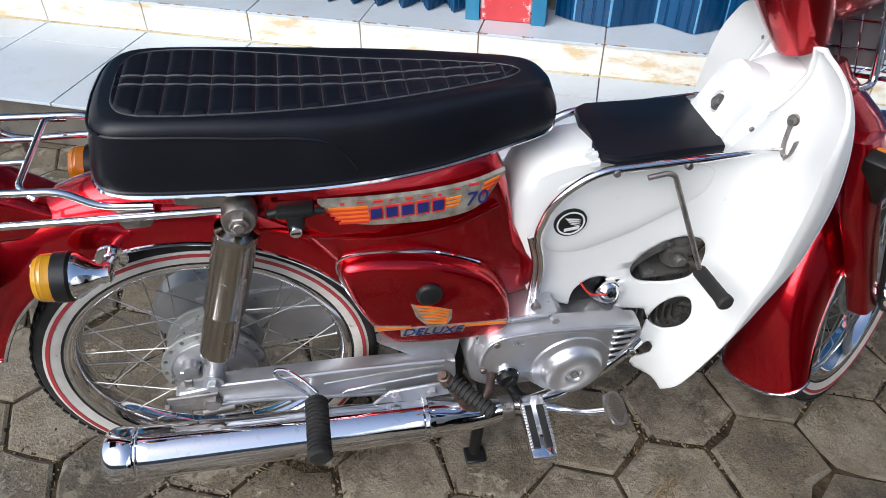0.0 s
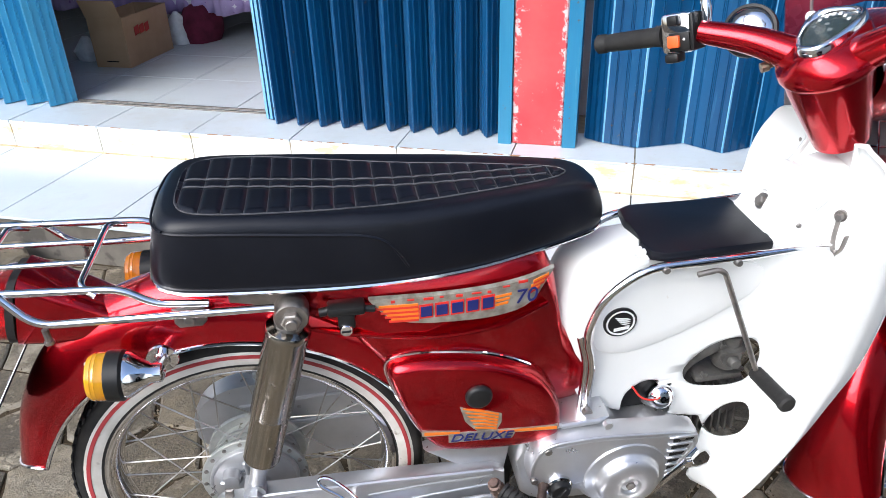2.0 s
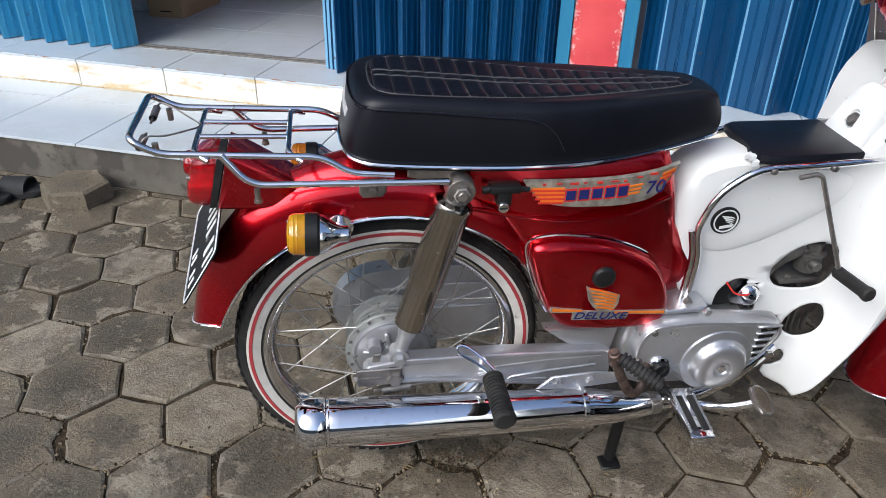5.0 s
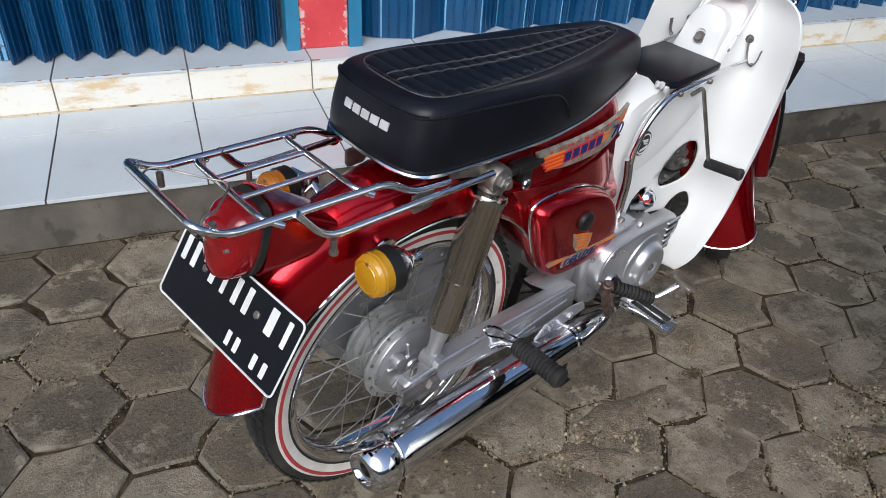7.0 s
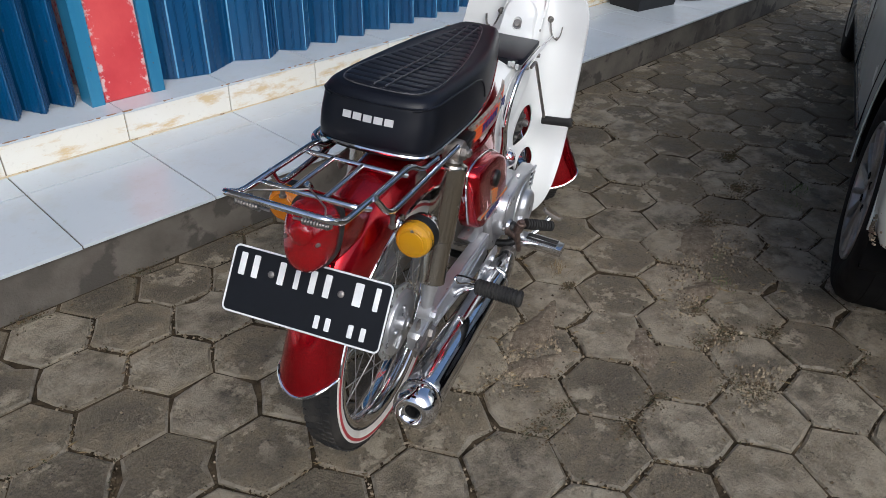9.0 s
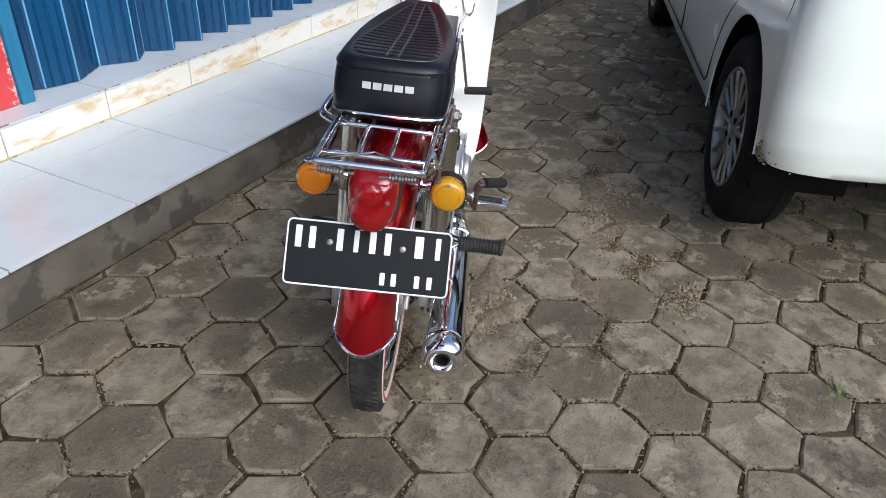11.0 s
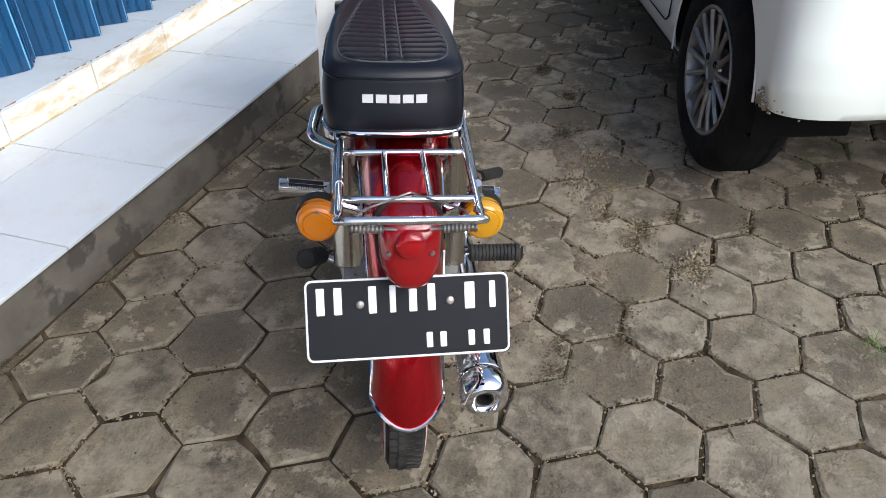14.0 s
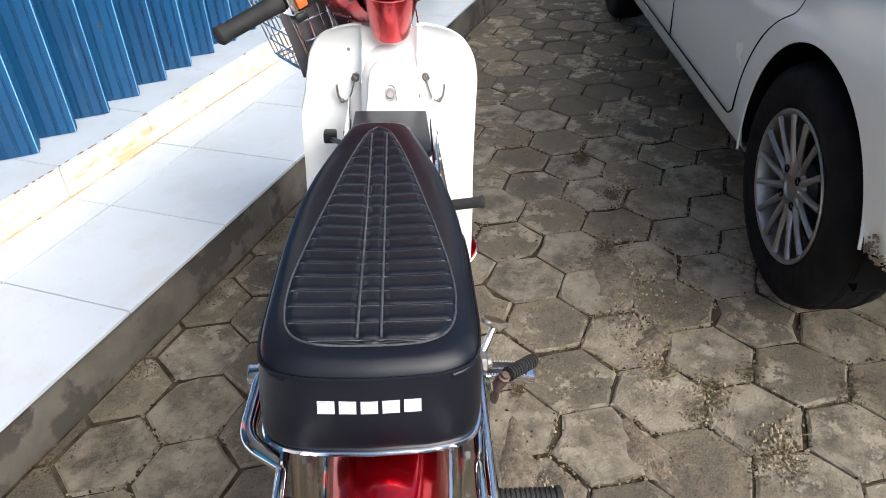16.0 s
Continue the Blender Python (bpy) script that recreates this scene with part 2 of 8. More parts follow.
def box(bm, lo, hi, bevel=0.0, seg=2, m=None):
    vs = [bm.verts.new((x, y, z)) for x in (lo[0], hi[0]) for y in (lo[1], hi[1]) for z in (lo[2], hi[2])]
    fs = [bm.faces.new([vs[i] for i in q]) for q in ((0, 1, 3, 2), (4, 6, 7, 5), (0, 4, 5, 1), (2, 3, 7, 6), (0, 2, 6, 4), (1, 5, 7, 3))]
    if bevel:
        es = list({e for f in fs for e in f.edges})
        out = bmesh.ops.bevel(bm, geom=es, offset=bevel, segments=seg, affect="EDGES", profile=0.5)
        vs = list({v for f in out["faces"] for v in f.verts} | {v for v in vs if v.is_valid})
    if m is not None:
        bmesh.ops.transform(bm, matrix=m, verts=[v for v in vs if v.is_valid])
    return bm


def curve_points(pts, k=6, closed=False):
    """Catmull-Rom through the points, k steps a span."""
    p = [Vector(q) for q in pts]
    n = len(p)
    out = []
    spans = n if closed else n - 1
    for i in range(spans):
        a, b, c, d = (p[(i - 1) % n] if closed or i else 2 * p[0] - p[1]), p[i], p[(i + 1) % n], (p[(i + 2) % n] if closed or i + 2 < n else 2 * p[-1] - p[-2])
        for j in range(k):
            t = j / k
            out.append(0.5 * (2 * b + (c - a) * t + (2 * a - 5 * b + 4 * c - d) * t * t + (3 * b - a - 3 * c + d) * t ** 3))
    if not closed:
        out.append(p[-1])
    return out


def rounded(pts, r, k=4):
    """A polyline with its inner corners rounded by a radius, as a bent tube is."""
    p = [Vector(q) for q in pts]
    out = [p[0]]
    for a, b, c in zip(p, p[1:], p[2:]):
        u, v = (a - b), (c - b)
        d = min(r, u.length * 0.45, v.length * 0.45)
        s, e = b + u.normalized() * d, b + v.normalized() * d
        for j in range(k + 1):
            t = j / k
            out.append((1 - t) ** 2 * s + 2 * t * (1 - t) * b + t * t * e)
    return out + [p[-1]]


def tube(bm, pts, r, n=10, closed=False, flat=1.0, up=None, cap=True):
    """A tube along points; r a number or a number a point; flat squeezes it across `up`."""
    p = [Vector(q) for q in pts]
    N = len(p)
    rings = []
    prev = None
    for i in range(N):
        if closed:
            t = p[(i + 1) % N] - p[i - 1]
        else:
            t = p[min(i + 1, N - 1)] - p[max(i - 1, 0)]
        t.normalize()
        if up is not None:
            x = Vector(up) - t * t.dot(Vector(up))
        elif prev is None:
            x = t.orthogonal()
        else:
            x = prev - t * t.dot(prev)
        x.normalize()
        prev = x
        y = t.cross(x)
        ri = r[i] if isinstance(r, (list, tuple)) else r
        rings.append([bm.verts.new(p[i] + x * ri * flat * math.cos(2 * math.pi * k / n) + y * ri * math.sin(2 * math.pi * k / n)) for k in range(n)])
    bridge(bm, rings, closed)
    if cap and not closed:
        bm.faces.new(rings[0][::-1])
        bm.faces.new(rings[-1])
    return bm


def bridge(bm, rings, closed=False, ring_closed=True):
    n = len(rings[0])
    for a, b in zip(rings, rings[1:] + (rings[:1] if closed else [])):
        for k in range(n if ring_closed else n - 1):
            q = [a[k], a[(k + 1) % n], b[(k + 1) % n], b[k]]
            q = [v for i, v in enumerate(q) if v not in q[:i]]
            if len(q) > 2:
                bm.faces.new(q)


def loft(bm, rings, cap=True, ring_closed=True):
    vr = [[bm.verts.new(q) for q in ring] for ring in rings]
    bridge(bm, vr, False, ring_closed)
    if cap and ring_closed:
        bm.faces.new(vr[0][::-1])
        bm.faces.new(vr[-1])
    return bm


def lathe(bm, prof, n=32, m=None, closed=False):
    """Turns (radius, height) round the z axis; m places it."""
    m = m or Matrix()
    rings = []
    for r, h in prof:
        if r < 1e-6:
            v = bm.verts.new(m @ Vector((0, 0, h)))
            rings.append([v] * n)
        else:
            rings.append([bm.verts.new(m @ Vector((r * math.cos(2 * math.pi * k / n), r * math.sin(2 * math.pi * k / n), h))) for k in range(n)])
    bridge(bm, rings, closed)
    return bm


def prism(bm, outline, y0, y1, bevel=0.0, seg=2, plane="xz", m=None):
    """A plate from an outline, given thickness along the third axis."""
    def put(a, b, h):
        q = Vector((a, h, b)) if plane == "xz" else Vector((a, b, h)) if plane == "xy" else Vector((h, a, b))
        return m @ q if m is not None else q
    lo = [bm.verts.new(put(a, b, y0)) for a, b in outline]
    hi = [bm.verts.new(put(a, b, y1)) for a, b in outline]
    fs = [bm.faces.new(lo[::-1]), bm.faces.new(hi)]
    n = len(lo)
    for k in range(n):
        bm.faces.new((lo[k], lo[(k + 1) % n], hi[(k + 1) % n], hi[k]))
    if bevel:
        bmesh.ops.bevel(bm, geom=list({e for f in fs for e in f.edges}), offset=bevel, segments=seg, affect="EDGES", profile=0.5)
    return bm


def smooth_outline(pts, k=5):
    return [(q[0], q[1]) for q in curve_points([(a, b, 0) for a, b in pts], k, True)]


def lerp_table(table, x):
    """A smooth reading between rows (x, value)."""
    if x <= table[0][0]:
        return table[0][1]
    for i in range(len(table) - 1):
        (a, u), (b, v) = table[i], table[i + 1]
        if x <= b:
            s = (x - a) / (b - a)
            ua = table[i - 1] if i else (2 * a - b, 2 * u - v)
            vb = table[i + 2] if i + 2 < len(table) else (2 * b - a, 2 * v - u)
            ma, mb = (v - ua[1]) / (b - ua[0]) * (b - a), (vb[1] - u) / (vb[0] - a) * (b - a)
            return (2 * s ** 3 - 3 * s * s + 1) * u + (s ** 3 - 2 * s * s + s) * ma + (3 * s * s - 2 * s ** 3) * v + (s ** 3 - s * s) * mb
    return table[-1][1]


def to(a, b):
    """The pose that carries the z axis onto the way from a to b, standing at a."""
    a, b = Vector(a), Vector(b)
    return Matrix.Translation(a) @ (b - a).to_track_quat("Z", "Y").to_matrix().to_4x4()


# ---- ground, platform and shop front ----
KERB_Y, FLOOR_Z, STEP_Y, TREAD_Z, JOINT_X = 1.72, 0.140, 2.27, 0.250, -0.17

bm = bmesh.new()
for r0, r1, z0, z1 in ((0, 14, -0.0085, -0.0085), (14, 60, -0.0085, -0.0085), (60, 1500, -0.0085, -0.0085)):
    lathe(bm, [(max(r0, 0.0), z0), (r1, z1)], 48)
bmesh.ops.remove_doubles(bm, verts=bm.verts, dist=1e-4)
ground = part("ground", bm, M_DIRT, kind="structure", label="brown soil bed under the hexagonal pavers", category="ground", smooth=0)

bm = bmesh.new()
box(bm, (-9, KERB_Y + 0.004, -0.05), (12, 2.9, FLOOR_Z - 0.012))
platform = part("platform", bm, M_KERB, kind="structure", label="raised cement platform with a grey kerb face", category="kerb", smooth=0)
bm_step = bmesh.new()
box(bm_step, (-9, STEP_Y + 0.008, 0.05), (12, 9.0, TREAD_Z - 0.010))
bm = bmesh.new()
box(bm, (-8.99, KERB_Y + 0.002, FLOOR_Z - 0.011), (11.99, STEP_Y + 0.006, FLOOR_Z - 0.0050))
part("grout_bed", bm, M_JOINT, platform, smooth=0)
bm = bmesh.new()
box(bm, (-8.98, STEP_Y - 0.005, FLOOR_Z - 0.004), (11.98, STEP_Y + 0.004, FLOOR_Z + 0.0042), 0.001, 1)
part("grout_bead", bm, M_STAIN, platform, "yellow-stained grout along the riser", smooth=0)
step = part("step", bm_step, M_GROUT, kind="structure", label="tiled step along the shop front with stained grout", category="step", smooth=0)


def tiles():
    """White glazed tiles on the platform, the riser and the tread, each its own piece."""
    shapes = {}

    def tile(parent, x, y, z, sx, sy, sz, mat, edge=0.0007):
        key = (round(sx, 3), round(sy, 3), round(sz, 3), mat.name)
        if key not in shapes:
            b = bmesh.new()
            box(b, (0, 0, 0), (sx, sy, sz), edge, 1)
            bmesh.ops.recalc_face_normals(b, faces=b.faces)
            me = bpy.data.meshes.new("tile")
            b.to_mesh(me)
            b.free()
            me.materials.append(mat)
            shapes[key] = me
        ob = new("tile", shapes[key])
        ob.matrix_world = pose(x, y, z + random.uniform(-0.0006, 0.0006), random.uniform(-0.12, 0.12), random.uniform(-0.1, 0.1), 0)
        ob.parent = parent
    g = 0.0022
    for i in range(-9, 18):
        x = JOINT_X + 0.4 * i
        tile(platform, x + g, KERB_Y - 0.006, FLOOR_Z - 0.010, 0.4 - 2 * g, 0.3990, 0.010, M_TILE)
        tile(platform, x + g, KERB_Y + 0.3978, FLOOR_Z - 0.010, 0.4 - 2 * g, STEP_Y - KERB_Y - 0.3998, 0.010, M_TILE)
        tile(step, x + g, STEP_Y, FLOOR_Z + 0.004, 0.4 - 2 * g, 0.008, TREAD_Z - FLOOR_Z - 0.012, M_RISER)
        tile(step, x + g, STEP_Y - 0.004, TREAD_Z - 0.009, 0.4 - 2 * g, 0.255, 0.009, M_TILE)
        if -9 <= i <= -1:
            for k in range(9):
                tile(step, x + g + 0.03, 2.535 + 0.4 * k, TREAD_Z - 0.009, 0.4 - 2 * g, 0.396, 0.009, M_TILE)


def chipped_nosing():
    """Brown chips and grime along the front edge of the tread tiles."""
    chips = random.Random(12)
    b = bmesh.new()
    x = -3.2
    while x < 3.0:
        w = chips.uniform(0.008, 0.055)
        d, h = chips.uniform(0.001, 0.006), chips.uniform(0.001, 0.0045)
        lo, hi = STEP_Y - 0.0046, STEP_Y - 0.0036 + d
        bot, top = TREAD_Z - h, TREAD_Z + 0.0009
        pts = [(x + w * k / 5, chips.uniform(0.35, 1.0) if 0 < k < 5 else 0.15) for k in range(6)]
        loft(b, [[(px, lo, top - (top - bot) * f), (px, lo, top), (px, lo + (hi - lo) * f, top)] for px, f in pts])
        x += w + (chips.uniform(0.0, 0.03) if chips.random() < 0.6 else chips.uniform(0.04, 0.20))
    part("chipped_edge", b, M_CHIP, step, "brown chips along the tile edge", kind="stuff", smooth=0)


def pavers():
    """Twenty-centimetre hexagonal concrete pavers, the near ones as pieces, the rest joined."""
    CX, CY, PX, PY, S = -0.398, 1.388, 0.1728, 0.1992, 0.1150
    pave = new("pavement")
    tagged(pave, "worn grey-brown hexagonal concrete pavers with soil in the joints", "pavement", kind="structure")
    rng = random.Random(4)

    def hexagon(b, rough=0.0015, m=None, gap=0.0035, broken=0):
        rings = []
        for inset, z in ((gap, -0.030), (gap, -0.0045), (gap + 0.0055, 0.0)):
            ring = []
            for k in range(12):
                a = math.pi / 3 * (k // 2)
                p0 = Vector((math.cos(a), math.sin(a), 0))
                p1 = Vector((math.cos(a + math.pi / 3), math.sin(a + math.pi / 3), 0))
                q = p0 if k % 2 == 0 else (p0 + p1) / 2
                q = q * (S - inset / 0.866)
                ring.append(q + Vector((0, 0, z)))
            rings.append(ring)
        jit = [Vector((rng.uniform(-1, 1) * rough, rng.uniform(-1, 1) * rough, 0)) for _ in range(12)]
        # a broken corner or edge on some
        for k in rng.sample(range(12), broken):
            jit[k] -= rings[2][k].normalized() * rng.uniform(0.006, 0.016)
        vr = [[b.verts.new((m or Matrix()) @ (q + j * (1 if i < 2 else 1.6))) for q, j in zip(ring, jit)] for i, ring in enumerate(rings)]
        bridge(b, vr)
        c = b.verts.new((m or Matrix()) @ Vector((0, 0, -0.0008)))
        for k in range(12):
            b.faces.new((vr[2][k], vr[2][(k + 1) % 12], c))
    kinds = []
    for k in range(16):
        b = bmesh.new()
        hexagon(b, 0.0026, broken=(0, 1, 0, 2)[k % 4])
        bmesh.ops.recalc_face_normals(b, faces=b.faces)
        me = bpy.data.meshes.new("paver")
        b.to_mesh(me)
        b.free()
        me.materials.append(M_PAVER if k < 8 else M_PAVER_DUSTY_LIT)
        me.materials.append(M_PAVER_EDGE)
        for f in me.polygons:
            f.material_index = 1 if 0.2 < f.normal.z < 0.95 else 0
        kinds.append(me)
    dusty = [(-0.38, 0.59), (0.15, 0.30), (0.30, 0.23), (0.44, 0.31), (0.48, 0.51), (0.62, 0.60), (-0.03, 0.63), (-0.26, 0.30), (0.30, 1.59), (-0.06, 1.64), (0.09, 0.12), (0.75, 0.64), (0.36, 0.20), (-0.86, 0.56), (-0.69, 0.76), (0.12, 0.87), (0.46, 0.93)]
    clean = [(-0.18, 1.33), (-0.33, 1.02), (-0.36, 1.25), (0.0, 1.27), (-0.11, 0.41), (0.77, -0.02), (0.70, -0.09), (0.63, 0.14), (-0.43, 0.93), (-0.29, 1.49), (0.73, 0.37)]
    rest_v, rest_f = [], []
    count = 0
    for i in range(-34, 70):
        for j in range(-60, 3):
            x, y = CX + i * PX, CY + (j + 0.5 * (i % 2)) * PY
            if y > KERB_Y - 0.055 or x * x + y * y > 160:
                continue
            near = -1.55 < x < 2.0 and -0.55 < y
            m = pose(x + rng.uniform(-1, 1) * 0.002, y + rng.uniform(-1, 1) * 0.002, rng.uniform(-0.004, 0.002), rng.uniform(-0.8, 0.8), rng.uniform(-0.8, 0.8), 60 * rng.randrange(6) + rng.uniform(-0.9, 0.9))
            if near:
                # higher odds of pale pavers here paint a brighter-lit strip of ground
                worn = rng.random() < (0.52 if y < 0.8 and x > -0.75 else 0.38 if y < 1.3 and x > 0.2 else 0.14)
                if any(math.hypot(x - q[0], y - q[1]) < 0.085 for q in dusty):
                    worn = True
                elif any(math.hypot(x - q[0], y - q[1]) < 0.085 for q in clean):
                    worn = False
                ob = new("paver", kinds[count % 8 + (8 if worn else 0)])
                ob.matrix_world = m
                ob.parent = pave
                count += 1
            else:
                base = len(rest_v)
                for inset, z in ((0.0035, -0.030), (0.0035, -0.0045), (0.0095, 0.0)):
                    for k in range(6):
                        a = math.pi / 3 * k
                        rest_v.append(tuple(m @ Vector((math.cos(a) * (S - inset / 0.866), math.sin(a) * (S - inset / 0.866), z))))
                for r in (0, 6):
                    for k in range(6):
                        rest_f.append((base + r + k, base + r + (k + 1) % 6, base + r + 6 + (k + 1) % 6, base + r + 6 + k))
                rest_f.append(tuple(base + 12 + k for k in range(6)))
    me = bpy.data.meshes.new("paver_field")
    me.from_pydata(rest_v, [], rest_f)
    me.materials.append(M_PAVER_FAR)
    ob = new("paver_field", me)
    ob.parent = pave
    tagged(ob, "distant rows of the same hexagonal pavers", kind="stuff")
    # cut pavers along the kerb
    for i in range(-14, 40):
        x = CX + i * PX
        b = bmesh.new()
        if i % 2:
            prism(b, [(-0.0530, -0.0950), (0.0530, -0.0950), (0.1085, 0.0), (0.0930, 0.0270), (-0.0930, 0.0270), (-0.1085, 0.0)], -0.03, -0.001, 0.004, 1, "xy")
        else:
            prism(b, [(-0.0530, 0.0060), (0.0530, 0.0060), (0.0680, 0.0270), (-0.0680, 0.0270)], -0.03, -0.003, 0.003, 1, "xy")
        ob = part("cut_paver", b, M_PAVER, pave, smooth=0)
        ob.matrix_world = pose(x, 1.687, rng.uniform(-0.003, 0.001), 0, 0, rng.uniform(-0.5, 0.5))
    return pave


def folded_shutter(name, pts, mat, label, height=2.35, striped=False):
    """A folding steel shutter: leaves that zigzag along the plan points, each pressed with three ribs."""
    worn = M_BLUE_WORN
    sh = thing(name, pose(0, 0, TREAD_Z + 0.004), label, "shutter", kind="structure")
    for j, (a, b) in enumerate(zip(pts, pts[1:])):
        a, b = Vector((*a, 0)), Vector((*b, 0))
        d = (b - a)
        L = d.length
        d.normalize()
        nrm = Vector((-d.y, d.x, 0))
        prof, crest = [(0, 0.0012), (0.030, 0.0012), (0.040, 0)], {0}
        for c in (0.22, 0.26, 0.50, 0.54, 0.58, 0.80, 0.84):
            prof += [(c - 0.012, 0), (c - 0.005, -0.0032), (c + 0.005, -0.0032), (c + 0.012, 0)]
        prof += [(0.960, 0), (0.970, 0.0012)]
        crest.add(len(prof) - 1)
        prof += [(1, 0.0012)]
        bmm = bmesh.new()
        rows = []
        for z in (0, height):
            rows.append([a + d * (L * s) + nrm * (h + 0.001) + Vector((0, 0, z)) for s, h in prof] + [a + d * (L * s) + nrm * (h - 0.0015) + Vector((0, 0, z)) for s, h in reversed(prof)])
        loft(bmm, rows)
        bmm.faces.ensure_lookup_table()
        n_ = len(prof)
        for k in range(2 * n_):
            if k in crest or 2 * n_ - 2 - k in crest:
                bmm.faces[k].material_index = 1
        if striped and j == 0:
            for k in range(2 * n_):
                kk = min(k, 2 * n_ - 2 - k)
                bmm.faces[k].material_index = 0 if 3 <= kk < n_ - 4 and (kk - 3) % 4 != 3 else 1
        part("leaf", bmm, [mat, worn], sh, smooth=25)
    return sh


def zigzag(x0, x1, n, y_front, y_back):
    return [(x0 + (x1 - x0) * k / n, y_back if k % 2 == 0 else y_front) for k in range(n + 1)]


folded_shutter("folding_shutter", [(0.055, 2.47), (0.120, 2.43), (0.235, 2.400), (0.385, 2.475), (0.505, 2.400), (0.600, 2.475), (0.680, 2.390)] + zigzag(0.760, 3.3, 33, 2.390, 2.475), M_BLUE, "blue painted steel folding shutter, drawn shut with open folds")
folded_shutter("folding_shutter", [(-1.152, 2.462), (-1.086, 2.448)] + zigzag(-1.082, -0.235, 19, 2.500, 2.405), M_BLUE, "blue painted steel folding shutter, folded tightly beside the red pillar", striped=True)
folded_shutter("folding_shutter", zigzag(-2.95, -2.06, 16, 2.44, 2.54), M_BLUE_SUNLIT, "blue steel folding shutter at the open doorway, coloured paler as if sunlit")
bm = bmesh.new()
box(bm, (-0.185, 2.375, TREAD_Z), (-0.015, 2.75, 2.9), 0.004, 1)
part("pillar", bm, M_RED_WALL, kind="structure", label="pinkish red painted pillar with white paint worn through", category="pillar", smooth=0)
for x in (-0.232, -0.013):
    bm = bmesh.new()
    prism(bm, [(0, 0), (0.045, 0), (0.045, 0.09), (0.040, 0.09), (0.040, 0.006), (0.005, 0.006), (0.005, 0.09), (0, 0.09)], TREAD_Z, 2.75, 0, 1, "xy")
    ob = part("door_post", bm, M_BLUE_POST, kind="structure", label="pale blue steel channel post beside the red pillar", category="door post", smooth=0)
    ob.location = (x, 2.365, 0)
bm = bmesh.new()
box(bm, (-2.06, 2.515, TREAD_Z), (-1.12, 2.528, TREAD_Z + 0.006), 0.001, 1)
box(bm, (-2.06, 2.545, TREAD_Z), (-1.12, 2.558, TREAD_Z + 0.006), 0.001, 1)
part("floor_track", bm, M_STEEL, kind="structure", label="worn steel floor track of the folding shutter", category="track", smooth=0)
# unseen eave, added to block sky light above the platform
bm = bmesh.new()
box(bm, (-9, 1.38, 2.60), (12, 2.358, 2.67), 0.01, 1)
part("eave", bm, M_WALL, kind="structure", label="plain unseen eave added to shade the shop front", category="eave", smooth=0)
# far side of the yard, behind the camera: unseen wall added for dark reflections
bm = bmesh.new()
box(bm, (-30, -9.2, -0.05), (40, -9.0, 2.5))
part("wall_yard", bm, M_YARD, kind="structure", label="plain grey unseen wall added across the yard for dark reflections", category="wall", smooth=0)
# the shop behind and the wall above
bm = bmesh.new()
box(bm, (-9, 2.36, 2.6), (12, 2.75, 3.1))
box(bm, (3.3, 2.40, TREAD_Z - 0.02), (12, 2.75, 2.6))
box(bm, (-9, 2.46, TREAD_Z - 0.02), (-2.98, 2.75, 2.6))
part("wall_front", bm, M_WALL, kind="structure", label="pale plaster shop front wall above the shutters", category="wall", smooth=0)
bm = bmesh.new()
box(bm, (-4.2, 6.6, TREAD_Z - 0.02), (0.2, 6.75, 2.75))
box(bm, (-4.3, 2.75, TREAD_Z - 0.02), (-4.2, 6.75, 2.75))
box(bm, (0.0, 2.75, TREAD_Z - 0.02), (0.2, 6.6, 2.75))
part("wall_back", bm, M_BOUNCE_WALL, kind="structure", label="plain plaster walls inside the shop, lightened to bounce light", category="wall", smooth=0)
bm = bmesh.new()
box(bm, (-4.3, 2.755, 2.60), (0.2, 6.75, 2.70))
part("ceiling", bm, M_BOUNCE_WALL, kind="structure", label="plain ceiling of the shop, lightened to bounce light", category="ceiling", smooth=0)


# ---- motorcycle materials ----
def candy_red():
    m, nt, p, nodes, links = material("candy_red_paint")
    co = coords(nt)
    links.new(mixed(nt, noise_fac(nt, co, 6, lo=0.3, hi=0.7), (0.45, 0.0017, 0.0085), (0.53, 0.0032, 0.012)), p.inputs["Base Color"])
    p.inputs["Metallic"].default_value, p.inputs["Roughness"].default_value = 0.90, 0.23
    p.inputs["Coat Weight"].default_value, p.inputs["Coat Roughness"].default_value = 0.65, 0.010
    bumped(nt, p, noise_fac(nt, co, 900, detail=2, lo=0.2, hi=0.8), 0.05, 0.0004)
    return m


def vinyl():
    m, nt, p, nodes, links = material("black_vinyl")
    co = coords(nt)
    links.new(mixed(nt, noise_fac(nt, co, 12), (0.0040, 0.0048, 0.0080), (0.0065, 0.0075, 0.0115)), p.inputs["Base Color"])
    p.inputs["Roughness"].default_value = 0.37
    p.inputs["Specular IOR Level"].default_value = 0.27
    v = nodes.new("ShaderNodeTexVoronoi")
    v.inputs["Scale"].default_value = 700
    links.new(co, v.inputs["Vector"])
    bumped(nt, p, v.outputs["Distance"], 0.10, 0.0006)
    return m


def chrome(name, tint=(0.80, 0.80, 0.82), rough=0.06):
    m, nt, p, nodes, links = material(name)
    co = coords(nt)
    f = noise_fac(nt, co, 60, detail=6, lo=0.55, hi=0.75)
    links.new(mixed(nt, times(nt, f, 0.35), tint, (0.42, 0.36, 0.30)), p.inputs["Base Color"])
    p.inputs["Metallic"].default_value = 1.0
    r = nodes.new("ShaderNodeMapRange")
    r.inputs["To Min"].default_value, r.inputs["To Max"].default_value = rough, rough + 0.16
    links.new(f, r.inputs["Value"])
    links.new(r.outputs["Result"], p.inputs["Roughness"])
    return m


